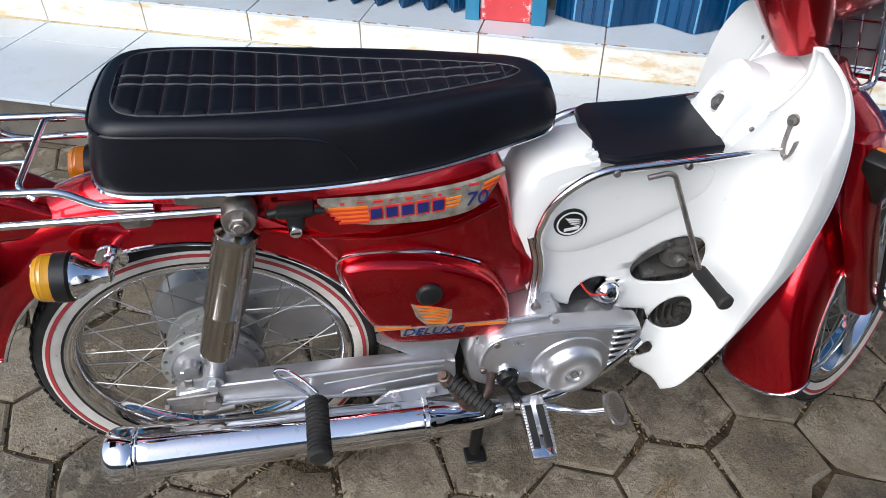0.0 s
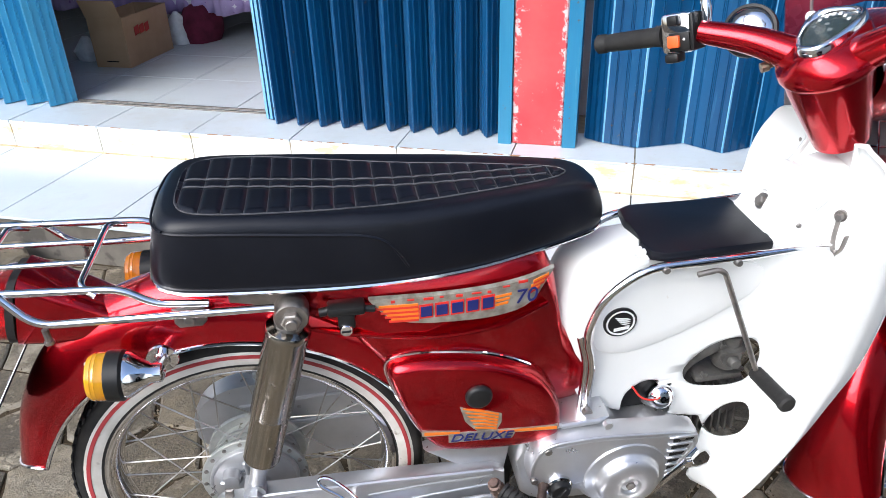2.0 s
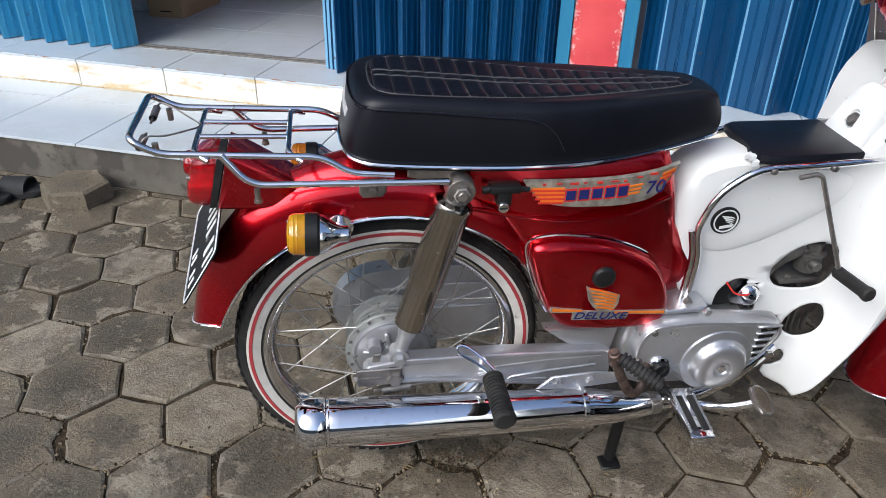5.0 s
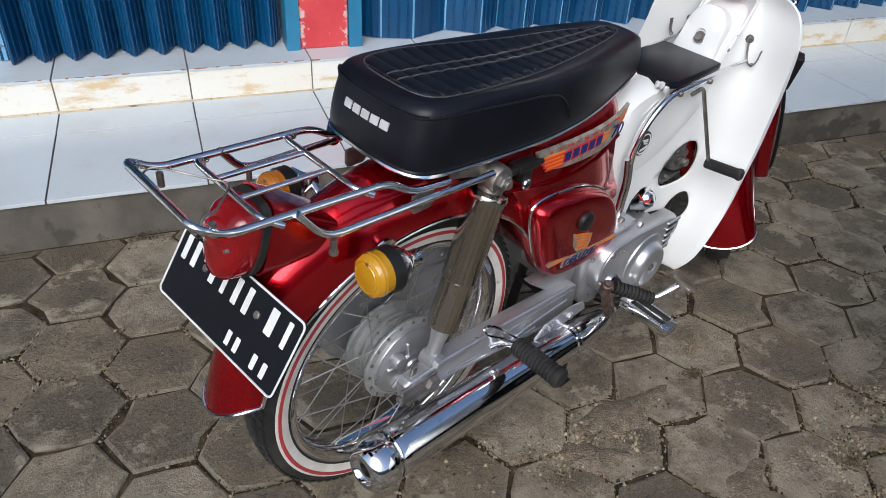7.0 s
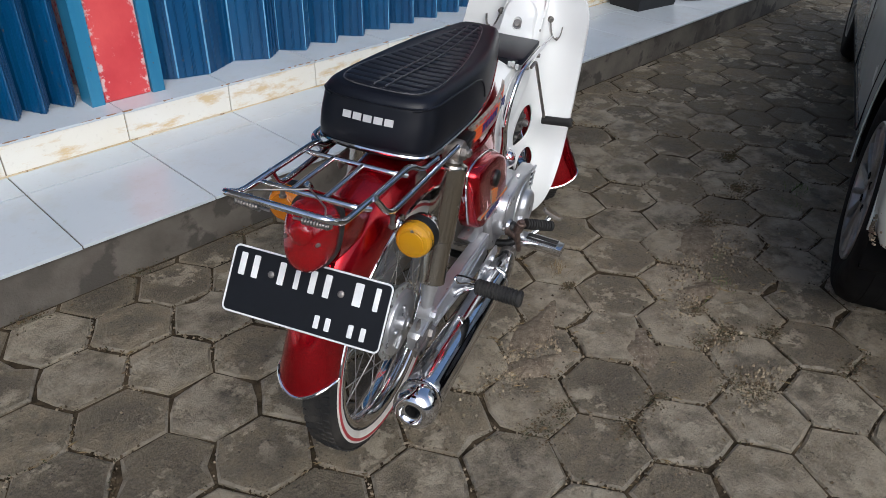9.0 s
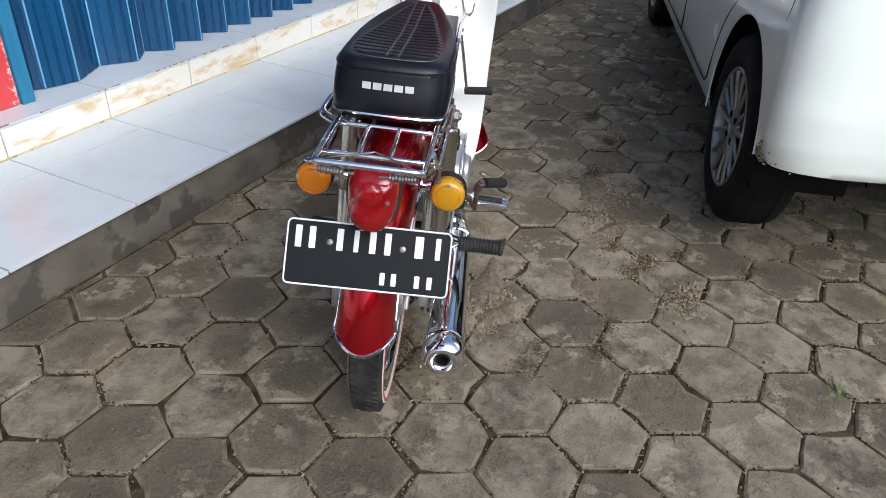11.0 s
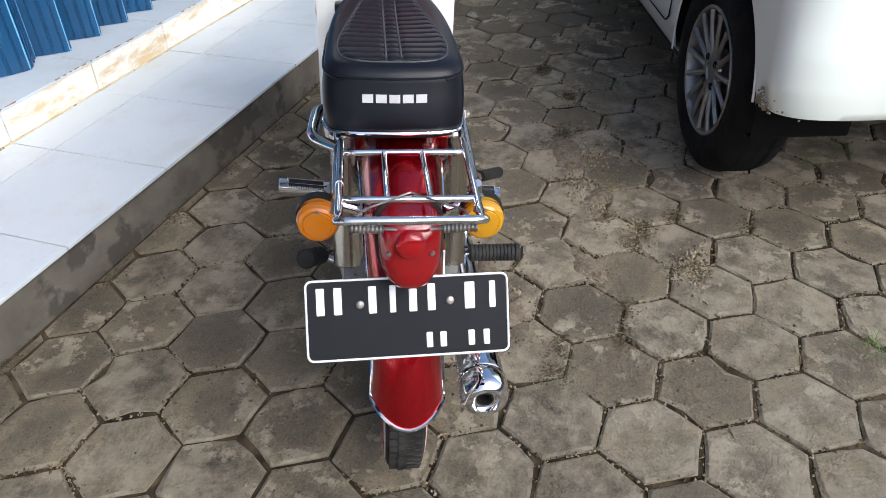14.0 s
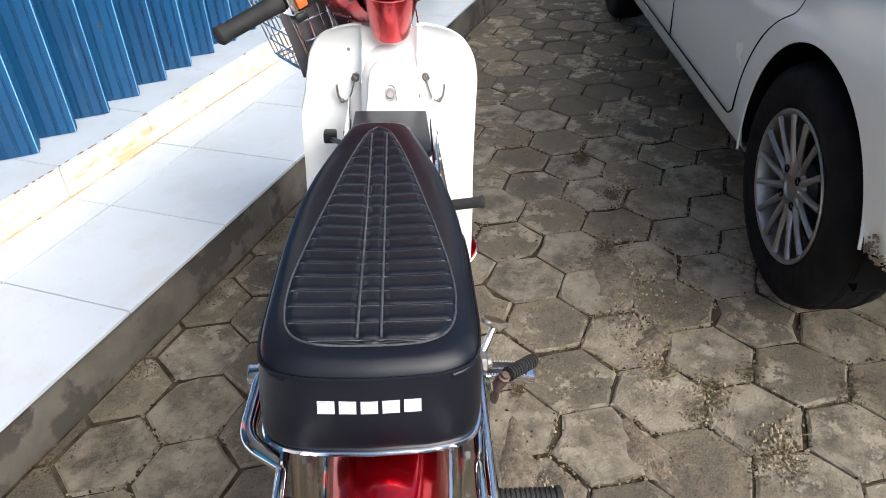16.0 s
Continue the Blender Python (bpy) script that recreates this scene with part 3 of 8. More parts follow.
def lens(name, col, weight=0.55):
    m, nt, p, nodes, links = material(name)
    p.inputs["Base Color"].default_value = (*col, 1)
    p.inputs["Roughness"].default_value = 0.10
    p.inputs["Transmission Weight"].default_value = weight
    p.inputs["Coat Weight"].default_value = 0.6
    co = coords(nt)
    bumped(nt, p, noise_fac(nt, co, 160, detail=1, lo=0.2, hi=0.8), 0.15, 0.001)
    return m


def plain(name, col, rough=0.5, metal=0.0, coat=0.0):
    return surface(name, col, tuple(c * 0.82 for c in col), 30, rough, rough + 0.08, metal, 400, 0.05, coat)


M_RED = candy_red()
M_VINYL = vinyl()
M_CHROME = chrome("chrome")
M_DARKCHROME = chrome("smoky_chrome", (0.44, 0.41, 0.36), 0.17)
M_ALLOY = surface("silver_painted_alloy", (0.56, 0.567, 0.582), (0.46, 0.467, 0.482), 14, 0.27, 0.40, metal=0.78, grain=500, bump=0.15, depth=0.0006, fleck=((0.20, 0.19, 0.17), 30, 0.70))
M_HUB = surface("aged_hub_alloy", (0.44, 0.455, 0.435), (0.34, 0.35, 0.33), 40, 0.42, 0.55, metal=0.6, grain=400, bump=0.15, depth=0.0006, fleck=((0.16, 0.15, 0.12), 60, 0.66))
M_SPOKE = surface("aged_spoke_steel", (0.46, 0.45, 0.43), (0.34, 0.32, 0.29), 60, 0.30, 0.42, metal=0.9, grain=300, bump=0.05)
M_CAST = surface("dull_cast_metal", (0.075, 0.073, 0.070), (0.15, 0.145, 0.135), 30, 0.45, 0.65, metal=0.7, grain=300, bump=0.3, depth=0.001)
M_WHITE = surface("cream_white_plastic", (0.745, 0.760, 0.750), (0.705, 0.717, 0.698), 4, 0.33, 0.42, grain=60, bump=0.03, depth=0.002, fleck=((0.55, 0.50, 0.42), 40, 0.73))
M_RUBBER = surface("black_rubber", (0.014, 0.014, 0.014), (0.028, 0.027, 0.025), 25, 0.62, 0.75, grain=300, bump=0.2)
M_TYRE = surface("tyre_rubber", (0.016, 0.016, 0.016), (0.045, 0.041, 0.036), 18, 0.78, 0.88, grain=260, bump=0.3)
M_WW = surface("whitewall_rubber", (0.72, 0.70, 0.65), (0.58, 0.55, 0.49), 24, 0.6, grain=240, bump=0.15, fleck=((0.34, 0.30, 0.25), 50, 0.68))
M_WWRED = plain("red_tyre_stripe", (0.42, 0.045, 0.05), 0.6)
M_BLACK = plain("black_plastic", (0.012, 0.012, 0.012), 0.38)
M_AMBER = lens("amber_lens", (0.80, 0.25, 0.010), 0.35)
M_AMBER_FADED = lens("faded_amber_lens", (0.72, 0.36, 0.012), 0.35)
M_REDLENS = lens("red_lens", (0.70, 0.004, 0.012), 0.70)
M_PLATE = plain("black_plate_paint", (0.006, 0.0072, 0.010), 0.5)
M_PLATE.node_tree.nodes["Principled BSDF"].inputs["Specular IOR Level"].default_value = 0.12
M_EMBLEM = plain("dull_white_print", (0.50, 0.50, 0.50), 0.5)
M_PLATEWHITE = plain("white_plate_paint", (0.78, 0.79, 0.78), 0.45)
M_ORANGE = plain("orange_decal", (0.80, 0.20, 0.012), 0.4)
M_RUSTY = surface("rusty_brown_steel", (0.15, 0.105, 0.085), (0.07, 0.048, 0.040), 70, 0.55, metal=0.6, grain=300, bump=0.3)
M_DECALRED = plain("red_decal", (0.65, 0.03, 0.02), 0.4)
M_DECALBLUE = plain("blue_decal", (0.014, 0.020, 0.13), 0.4)
M_DECALSILVER = surface("peeling_silver_decal", (0.46, 0.44, 0.38), (0.24, 0.21, 0.17), 60, 0.35, metal=0.5, grain=200, bump=0.1)
M_BRASS = plain("dull_brass", (0.26, 0.21, 0.15), 0.35, 0.8)
M_MIRROR = chrome("mirror_glass", (0.9, 0.9, 0.9), 0.01)
M_ORANGEBTN = plain("orange_switch", (0.75, 0.12, 0.02), 0.45)
M_GLASS = lens("gauge_glass", (0.9, 0.95, 0.93), 1.0)
M_DIAL = plain("dial_face", (0.055, 0.075, 0.065), 0.5)
M_VISOR = surface("maroon_panel_plastic", (0.075, 0.008, 0.020), (0.10, 0.012, 0.028), 14, 0.22, 0.30, coat=0.3)
M_SMOKED = surface("smoked_grey_panel", (0.105, 0.095, 0.100), (0.150, 0.138, 0.142), 10, 0.3, coat=0.3)

# ---- motorcycle ----
BIKE = pose(-0.3352, 0.7898, 0, 3.5, 0, 23)
bike = thing("motorcycle", BIKE, "glossy candy-red step-through motorcycle with white leg shield on its stand", "motorcycle")
AX, AZ = -0.008, 0.302          # rear axle
FX, FZ = 1.172, 0.270           # front axle
STEER_P, STEER_K = Vector((0.876, 0, 0.75)), Vector((-0.446, 0, 0.895))
STEER = Matrix.Translation(STEER_P) @ Matrix.Rotation(radians(34), 4, STEER_K) @ Matrix.Translation(-STEER_P)


def wheel(cx, cz, m, drum_side, label):
    """Wire-spoked wheel: rim > tyre, whitewall rings, hub, each spoke."""
    W = pose(cx, 0, cz, 90, 0, 0)
    b = bmesh.new()
    lathe(b, [(0.206, -0.026), (0.213, -0.030), (0.219, -0.029), (0.221, -0.022), (0.212, -0.017), (0.204, -0.006), (0.203, 0), (0.204, 0.006), (0.212, 0.017), (0.221, 0.022), (0.219, 0.029), (0.213, 0.030), (0.206, 0.026), (0.198, 0.010), (0.197, 0), (0.198, -0.010)], 72, W, True)
    rim = part("wheel", b, M_CHROME, bike, label, m=m)
    b = bmesh.new()
    prof = [(0.214, -0.024), (0.222, -0.029), (0.236, -0.032), (0.248, -0.0315), (0.256, -0.029), (0.262, -0.023), (0.2655, -0.012), (0.267, 0), (0.2655, 0.012), (0.262, 0.023), (0.256, 0.029), (0.248, 0.0315), (0.236, 0.032), (0.222, 0.029), (0.214, 0.024)]
    lathe(b, prof, 96, W)
    part("tyre", b, M_TYRE, rim, "black tyre with block tread", m=m)
    b = bmesh.new()
    for k in range(84):
        a = 2 * math.pi * k / 84
        for y, w, off in ((-0.019, 0.0065, 0.5), (-0.0065, 0.0050, 0), (0.0065, 0.0050, 0.5), (0.019, 0.0065, 0)):
            r = 0.2665 - (y / 0.023) ** 2 * 0.0035
            mm = W @ Matrix.Rotation(a + off * 2 * math.pi / 84, 4, "Z") @ pose(r, 0, y, 0, 0, 8 if y > 0 else -8)
            box(b, (-0.002, -0.0066, -w), (0.0009, 0.0066, w), 0, 1, mm)
    part("tread", b, M_TYRE, rim, m=m, smooth=0, kind="stuff")
    for s in (-1, 1):
        b = bmesh.new()
        lathe(b, [(0.223, s * 0.0296), (0.230, s * 0.0322), (0.238, s * 0.0334), (0.2445, s * 0.0332), (0.2470, s * 0.0322), (0.2468, s * 0.030)], 96, W)
        part("whitewall", b, M_WW, rim, "off-white whitewall band", m=m)
        b = bmesh.new()
        lathe(b, [(0.2365, s * 0.0325), (0.2372, s * 0.0343), (0.2425, s * 0.0343), (0.2432, s * 0.0325)], 96, W)
        part("stripe", b, M_WWRED, rim, "thin red stripe on the whitewall", m=m)
    b = bmesh.new()
    turn = W @ (pose(0, 0, 0, 180) if drum_side < 0 else Matrix())
    lathe(b, [(0.066, -0.036), (0.069, -0.0345), (0.0795, -0.0345), (0.0805, -0.033), (0.0805, -0.0295), (0.0795, -0.028), (0.070, -0.027), (0.0655, -0.024), (0.0655, -0.019), (0.070, -0.018), (0.070, -0.0155), (0.065, -0.014), (0.065, -0.009), (0.0695, -0.008), (0.0695, -0.0055), (0.0645, -0.004),
              (0.0645, 0.001), (0.069, 0.002), (0.069, 0.0045), (0.064, 0.006), (0.063, 0.014), (0.064, 0.020), (0.0755, 0.021), (0.0765, 0.023), (0.0765, 0.027), (0.0755, 0.0285), (0.050, 0.032), (0.020, 0.040), (0.0, 0.040)], 56, turn)
    part("hub", b, M_HUB, rim, "ribbed alloy brake drum hub", m=m)
    b = bmesh.new()
    lathe(b, [(0.0, -0.060), (0.013, -0.060), (0.015, -0.056), (0.0235, -0.054), (0.0255, -0.049), (0.032, -0.0475), (0.050, -0.0460), (0.059, -0.0435), (0.0625, -0.0415), (0.0635, -0.0430), (0.0665, -0.0430), (0.0675, -0.0415), (0.0675, -0.034)], 56, turn)
    part("brake_panel", b, M_ALLOY, rim, "domed silver brake panel", m=m)
    for k in range(18):
        b = bmesh.new()
        a = 2 * math.pi * k / 18
        tube(b, [W @ Vector((0.0745 * math.cos(a), 0.0745 * math.sin(a), s * 0.0345 * -drum_side)) for s in (0.9, 1.06)], 0.0032, 6)
        part("rivet", b, M_STEEL, rim, m=m)
    for k in range(36):
        s = 1 if k % 2 else -1
        a0 = 2 * math.pi * k / 36
        twist = radians(38) * (1 if (k // 2) % 2 else -1)
        rr, yy = (0.0745, 0.033) if s == -drum_side else (0.071, 0.025)
        p0 = Vector((rr * math.cos(a0 + twist), rr * math.sin(a0 + twist), s * yy))
        p1 = Vector((0.204 * math.cos(a0), 0.204 * math.sin(a0), s * 0.004))
        q = bmesh.new()
        tube(q, [W @ p0, W @ (p0 + (p1 - p0) * 0.93), W @ (p0 + (p1 - p0) * 0.935), W @ p1], [0.0012, 0.0012, 0.0021, 0.0021], 6)
        part("spoke", q, M_SPOKE, rim, m=m)
    b = bmesh.new()
    tube(b, [(cx, -0.105, cz), (cx, 0.105, cz)], 0.006, 10)
    for s in (-1, 1):
        lathe(b, [(0, 0.006), (0.010, 0.006), (0.011, 0.0), (0.011, -0.008), (0, -0.008)], 6, W @ pose(0, 0, s * 0.100))
    part("axle", b, M_STEEL, rim, m=m)
    return rim


def superarch(h, lo, hi, n=16, e=2.6):
    """Half-width h and height lo..hi as an arched section: (y, level) pairs, right to left."""
    out = []
    for k in range(n + 1):
        a = math.pi * k / n
        c, s = math.cos(a), math.sin(a)
        out.append((-h * math.copysign(abs(c) ** (2 / e), c), lo + (hi - lo) * s ** (2 / e)))
    return out


def radial_fender(name, cx, cz, angles, outer, inner, width, thick, label, m=None, trim=True, e=2.6, tongue=6.0):
    """A mudguard swept round an axle: angle in degrees, radii and half-width by table, open below."""
    b = bmesh.new()
    rings, edge_r, edge_l, first = [], [], [], None
    for a in angles:
        ro, ri, h = lerp_table(outer, a), lerp_table(inner, a), lerp_table(width, a)
        push = tongue * max(0, 1 - (angles[0] - a) / 45) ** 1.5

        def at(y, r):
            g = radians(a + push * (1 - (abs(y) / h) ** 2))
            return Vector((cx + math.cos(g) * r, y, cz + math.sin(g) * r))
        out = [at(y, r) for y, r in superarch(h, ri, ro, 18, e)]
        inn = [at(y, r) for y, r in superarch(h - thick, ri, ro - thick, 18, e)]
        rings.append(out + inn[::-1])
        edge_r.append(out[0])
        edge_l.append(out[-1])
        first = first or out
    loft(b, rings)
    ob = part(name, b, M_RED, bike, label, m=m, smooth=50)
    if trim:
        b = bmesh.new()
        tube(b, edge_r[::-1] + first[1:-1] + edge_l, 0.0030, 8)
        part("mudguard_trim", b, M_CHROME, ob, "thin bright edge trim", m=m)
    return ob


wheel(AX, AZ, Matrix(), -1, "chrome wire-spoked rear wheel")
wheel(FX, FZ, STEER, -1, "chrome wire-spoked front wheel, steered to the side")

# rear mudguard and frame body
rear = radial_fender(
    "rear_mudguard", AX, AZ, [161.5 - 3.6 * k for k in range(39)],
    [(20, 0.366), (45, 0.376), (70, 0.377), (90, 0.375), (101, 0.375), (112, 0.374), (122, 0.370), (130, 0.364), (140, 0.354), (150, 0.344), (157, 0.338), (165, 0.335)],
    [(20, 0.280), (60, 0.290), (90, 0.290), (130, 0.286), (150, 0.287), (165, 0.291)],
    [(20, 0.074), (60, 0.072), (90, 0.064), (120, 0.056), (145, 0.049), (156, 0.050), (165, 0.053)], 0.004, "candy red rear mudguard with a flared tip", e=2.0, tongue=5.5)


def body_shell():
    """The pressed frame body under the seat, waisted in front towards the white cover."""
    b = bmesh.new()
    rings = []
    rows = [(0.10, 0.600, 0.700, 0.062), (0.16, 0.570, 0.694, 0.074), (0.20, 0.500, 0.690, 0.080), (0.24, 0.430, 0.688, 0.082), (0.30, 0.372, 0.688, 0.082),
            (0.36, 0.365, 0.690, 0.080), (0.40, 0.365, 0.690, 0.076), (0.425, 0.365, 0.684, 0.070), (0.445, 0.368, 0.640, 0.064), (0.46, 0.375, 0.560, 0.060), (0.485, 0.385, 0.515, 0.056), (0.51, 0.395, 0.490, 0.054)]
    for x, lo, hi, h in rows:
        mid, hh, ring = (lo + hi) / 2, (hi - lo) / 2, []
        for k in range(28):
            a = 2 * math.pi * k / 28
            c, s = math.cos(a), math.sin(a)
            w = h * (1 - 0.10 * max(0, -s))
            z = mid + hh * math.copysign(abs(s) ** 0.62, s)
            pinch = 1 - 0.17 * math.exp(-((z - 0.585) / 0.022) ** 2) * (1 if x > 0.2 else 0)
            ring.append((x, w * pinch * math.copysign(abs(c) ** 0.55, c), z))
        rings.append(ring)
    loft(b, rings)
    return part("frame_body", b, M_RED, bike, "candy red pressed steel frame body", smooth=60)


body = body_shell()
# crease bead below the seat band
for s in (-1, 1):
    b = bmesh.new()
    tube(b, curve_points([(0.10, s * 0.060, 0.600), (0.18, s * 0.076, 0.590), (0.27, s * 0.080, 0.578), (0.36, s * 0.076, 0.582), (0.43, s * 0.066, 0.604)], 6), 0.006, 8, flat=0.6)
    part("body_bead", b, M_RED, body)

# side covers
COVER = smooth_outline([(0.203, 0.540), (0.236, 0.553), (0.29, 0.549), (0.351, 0.535), (0.417, 0.499), (0.452, 0.440), (0.457, 0.386), (0.44, 0.372), (0.401, 0.366), (0.340, 0.368), (0.284, 0.376), (0.258, 0.392), (0.238, 0.424), (0.212, 0.490)], 5)
for s in (-1, 1):
    cx, cz = 0.335, 0.455
    b = bmesh.new()
    rings = []
    for scale, y in ((1.0, 0.060), (1.0, 0.076), (0.988, 0.086), (0.968, 0.0945), (0.940, 0.1005), (0.905, 0.1040), (0.85, 0.1058), (0.7, 0.1068), (0.4, 0.1072), (0.2, 0.1072)):
        rings.append([(cx + (x - cx) * scale, s * y, cz + (z - cz) * scale) for x, z in COVER])
    loft(b, rings)
    cover = part("side_cover", b, M_RED, bike, "glossy red side cover with a decal and black knob", smooth=60)
    b = bmesh.new()
    top = [(x, s * 0.0800, z) for x, z in COVER]
    keep = [q for q in top if not (q[2] < 0.50 and q[0] > 0.25)]
    i0 = max(range(len(keep)), key=lambda i: (Vector(keep[i]) - Vector(keep[i - 1])).length)
    keep = keep[i0:] + keep[:i0]
    tube(b, keep, 0.0030, 8)
    part("cover_trim", b, M_CHROME, cover)
    b = bmesh.new()
    lathe(b, [(0, 0.009), (0.014, 0.009), (0.0175, 0.0075), (0.019, 0.005), (0.0195, 0.002), (0.0195, -0.004)], 28, pose(0.327, s * 0.1062, 0.486, 90 if s < 0 else -90))
    part("cover_knob", b, M_BLACK, cover, "round black knob")
    if s < 0:
        def decal(pts, y, mat, name="decal", label=""):
            q = bmesh.new()
            prism(q, pts, -y - 0.0018, -y + 0.0060)
            return part(name, q, mat, cover, label, smooth=0)
        decal([(0.246, 0.431), (0.300, 0.423), (0.300, 0.416), (0.246, 0.420)], 0.1062, M_DECALSILVER)
        decal([(0.249, 0.4285), (0.300, 0.421), (0.300, 0.418), (0.249, 0.4225)], 0.1070, M_ORANGE)
        decal([(0.355, 0.416), (0.447, 0.409), (0.447, 0.400), (0.355, 0.408)], 0.1062, M_DECALSILVER)
        decal([(0.357, 0.414), (0.445, 0.407), (0.445, 0.402), (0.357, 0.410)], 0.1070, M_ORANGE)
        decal([(0.284, 0.417), (0.292, 0.4205), (0.385, 0.413), (0.378, 0.396), (0.284, 0.402)], 0.1068, M_DECALSILVER)
        wing = [(0.300, 0.470), (0.318, 0.460), (0.340, 0.456), (0.361, 0.447), (0.361, 0.430), (0.354, 0.414), (0.330, 0.414), (0.318, 0.426), (0.308, 0.440)]
        decal(wing, 0.1060, M_DECALSILVER)
        for k in range(6):
            t = k / 5
            a = (0.304 + 0.018 * t, 0.466 - 0.040 * t)
            e = (0.357 - 0.003 * t, 0.448 - 0.028 * t)
            decal([(a[0], a[1]), ((a[0] + e[0]) / 2, (a[1] + e[1]) / 2 + 0.002), e, (e[0], e[1] - 0.0034), ((a[0] + e[0]) / 2, (a[1] + e[1]) / 2 - 0.0018), (a[0] + 0.002, a[1] - 0.0026)], 0.1068, M_ORANGE)


def words(text, size, mat, m, parent, name="lettering", depth=0.0006, shear=0.0, stretch=1.0):
    c = bpy.data.curves.new(name, "FONT")
    c.body, c.size, c.extrude, c.align_x, c.align_y, c.shear = text, size, depth, "CENTER", "CENTER", shear
    tmp = bpy.data.objects.new(name, c)
    scene.collection.objects.link(tmp)
    me = bpy.data.meshes.new_from_object(tmp.evaluated_get(bpy.context.evaluated_depsgraph_get()))
    bpy.data.objects.remove(tmp)
    me.transform(m @ Matrix.Diagonal((stretch, 1, 1, 1)))
    me.materials.clear()
    me.materials.append(mat)
    ob = new(name, me)
    ob.parent = parent
    return ob


SIDE = lambda x, y, z, turn=0: pose(x, y, z, 90, 0, 0) @ pose(0, 0, 0, 0, 0, turn)
for o in bike.children:
    if o.name.startswith("side_cover") and o.data.vertices[0].co.y < 0:
        words("DELUXE", 0.020, M_DECALBLUE, SIDE(0.331, -0.1098, 0.4075, -4.5), o, shear=0.25, stretch=1.25)

# decal band below the seat
for s in (-1, 1):
    b = bmesh.new()
    rows = []
    n = 24
    for k in range(n + 1):
        x = 0.187 + (0.434 - 0.187) * k / n
        hi = lerp_table([(0.187, 0.653), (0.30, 0.652), (0.38, 0.657), (0.434, 0.667)], x)
        lo = lerp_table([(0.187, 0.650), (0.205, 0.626), (0.235, 0.610), (0.30, 0.604), (0.37, 0.606), (0.405, 0.620), (0.434, 0.664)], x)
        y = lerp_table([(0.187, 0.0835), (0.24, 0.0855), (0.33, 0.0855), (0.40, 0.0795), (0.434, 0.0715)], x)
        rows.append([(x, s * (y - 0.006), hi), (x, s * y, hi - 0.002), (x, s * (y + 0.0005), (hi + lo) / 2), (x, s * y, lo + 0.001), (x, s * (y - 0.006), lo)])
    loft(b, rows)
    strip = part("decal_band", b, M_DECALSILVER, bike, "peeling silver decal band with orange stripes and blue lettering", smooth=30)
    yb = lambda x: lerp_table([(0.187, 0.0835), (0.24, 0.0855), (0.33, 0.0855), (0.40, 0.0795), (0.434, 0.0715)], x) + 0.0012

    def bar(x0, x1, z0, z1, mat, dz=0.0, name="decal"):
        q = bmesh.new()
        rr = []
        for k in range(7):
            x = x0 + (x1 - x0) * k / 6
            rr.append([(x, s * (yb(x) - 0.002), z1 + dz * k / 6), (x, s * yb(x), z1 + dz * k / 6), (x, s * yb(x), z0 + dz * k / 6), (x, s * (yb(x) - 0.002), z0 + dz * k / 6)])
        loft(q, rr)
        return part(name, q, mat, strip, smooth=0)
    for k in range(4):
        bar(0.199 + 0.005 * k, 0.250, 0.6380 - 0.0070 * k, 0.6415 - 0.0070 * k, M_ORANGE, -0.001)
        bar(0.196 + 0.005 * k, 0.250, 0.6345 - 0.0070 * k, 0.6380 - 0.0070 * k, M_DECALRED, -0.001)
    for k in range(3):
        bar(0.352, 0.374 - 0.002 * k, 0.6345 - 0.0065 * k, 0.6380 - 0.0065 * k, M_ORANGE, 0.002)
        bar(0.404 - 0.003 * k, 0.426 - 0.006 * k, 0.6500 - 0.0070 * k, 0.6535 - 0.0070 * k, M_ORANGE, 0.006)
        bar(0.404 - 0.003 * k, 0.426 - 0.006 * k, 0.6465 - 0.0070 * k, 0.6500 - 0.0070 * k, M_DECALRED, 0.006)
    for k in range(5):
        bar(0.251 + 0.0205 * k, 0.269 + 0.0205 * k, 0.6155 + 0.0006 * k, 0.6375 + 0.0009 * k, M_DECALRED, 0.0008)
    for k in range(9):
        x = 0.215 + 0.021 * k
        bar(x, x + 0.005 + 0.004 * (k % 3), 0.6445 + 0.0015 * (k % 2) + 0.004 * max(0, k - 6), 0.6480 + 0.004 * max(0, k - 6), M_DECALRED)
    if s < 0:
        for k in range(5):
            x = 0.260 + 0.0205 * k
            bar(x - 0.0072, x + 0.0072, 0.619 + 0.0006 * k, 0.6345 + 0.0008 * k, M_DECALBLUE, 0.0008).location = (0, -0.0012, 0)
        words("70", 0.031, M_DECALBLUE, SIDE(0.393, -yb(0.393) - 0.0022, 0.632, 6), strip, shear=0.2)

# seat
SEAT_LEVELS = [(0.0, 0.097, -0.073, 0.511), (0.04, 0.101, -0.077, 0.516), (0.2, 0.103, -0.077, 0.520), (0.5, 0.103, -0.071, 0.517), (0.72, 0.101, -0.065, 0.511), (0.86, 0.0990, -0.062, 0.507), (0.95, 0.0945, -0.056, 0.498), (1.0, 0.0865, -0.048, 0.485)]
SHAPE = [(0, 0), (0.004, 0.44), (0.012, 0.68), (0.028, 0.86), (0.06, 0.96), (0.12, 0.995), (0.18, 1.0), (0.40, 1.0), (0.55, 0.945), (0.68, 0.83), (0.80, 0.67), (0.90, 0.525), (0.96, 0.43), (0.985, 0.34), (0.996, 0.19), (1, 0)]
seat_lo = lambda x: lerp_table([(-0.085, 0.700), (-0.045, 0.693), (0.044, 0.685), (0.195, 0.677), (0.342, 0.676), (0.45, 0.684), (0.52, 0.693)], x)
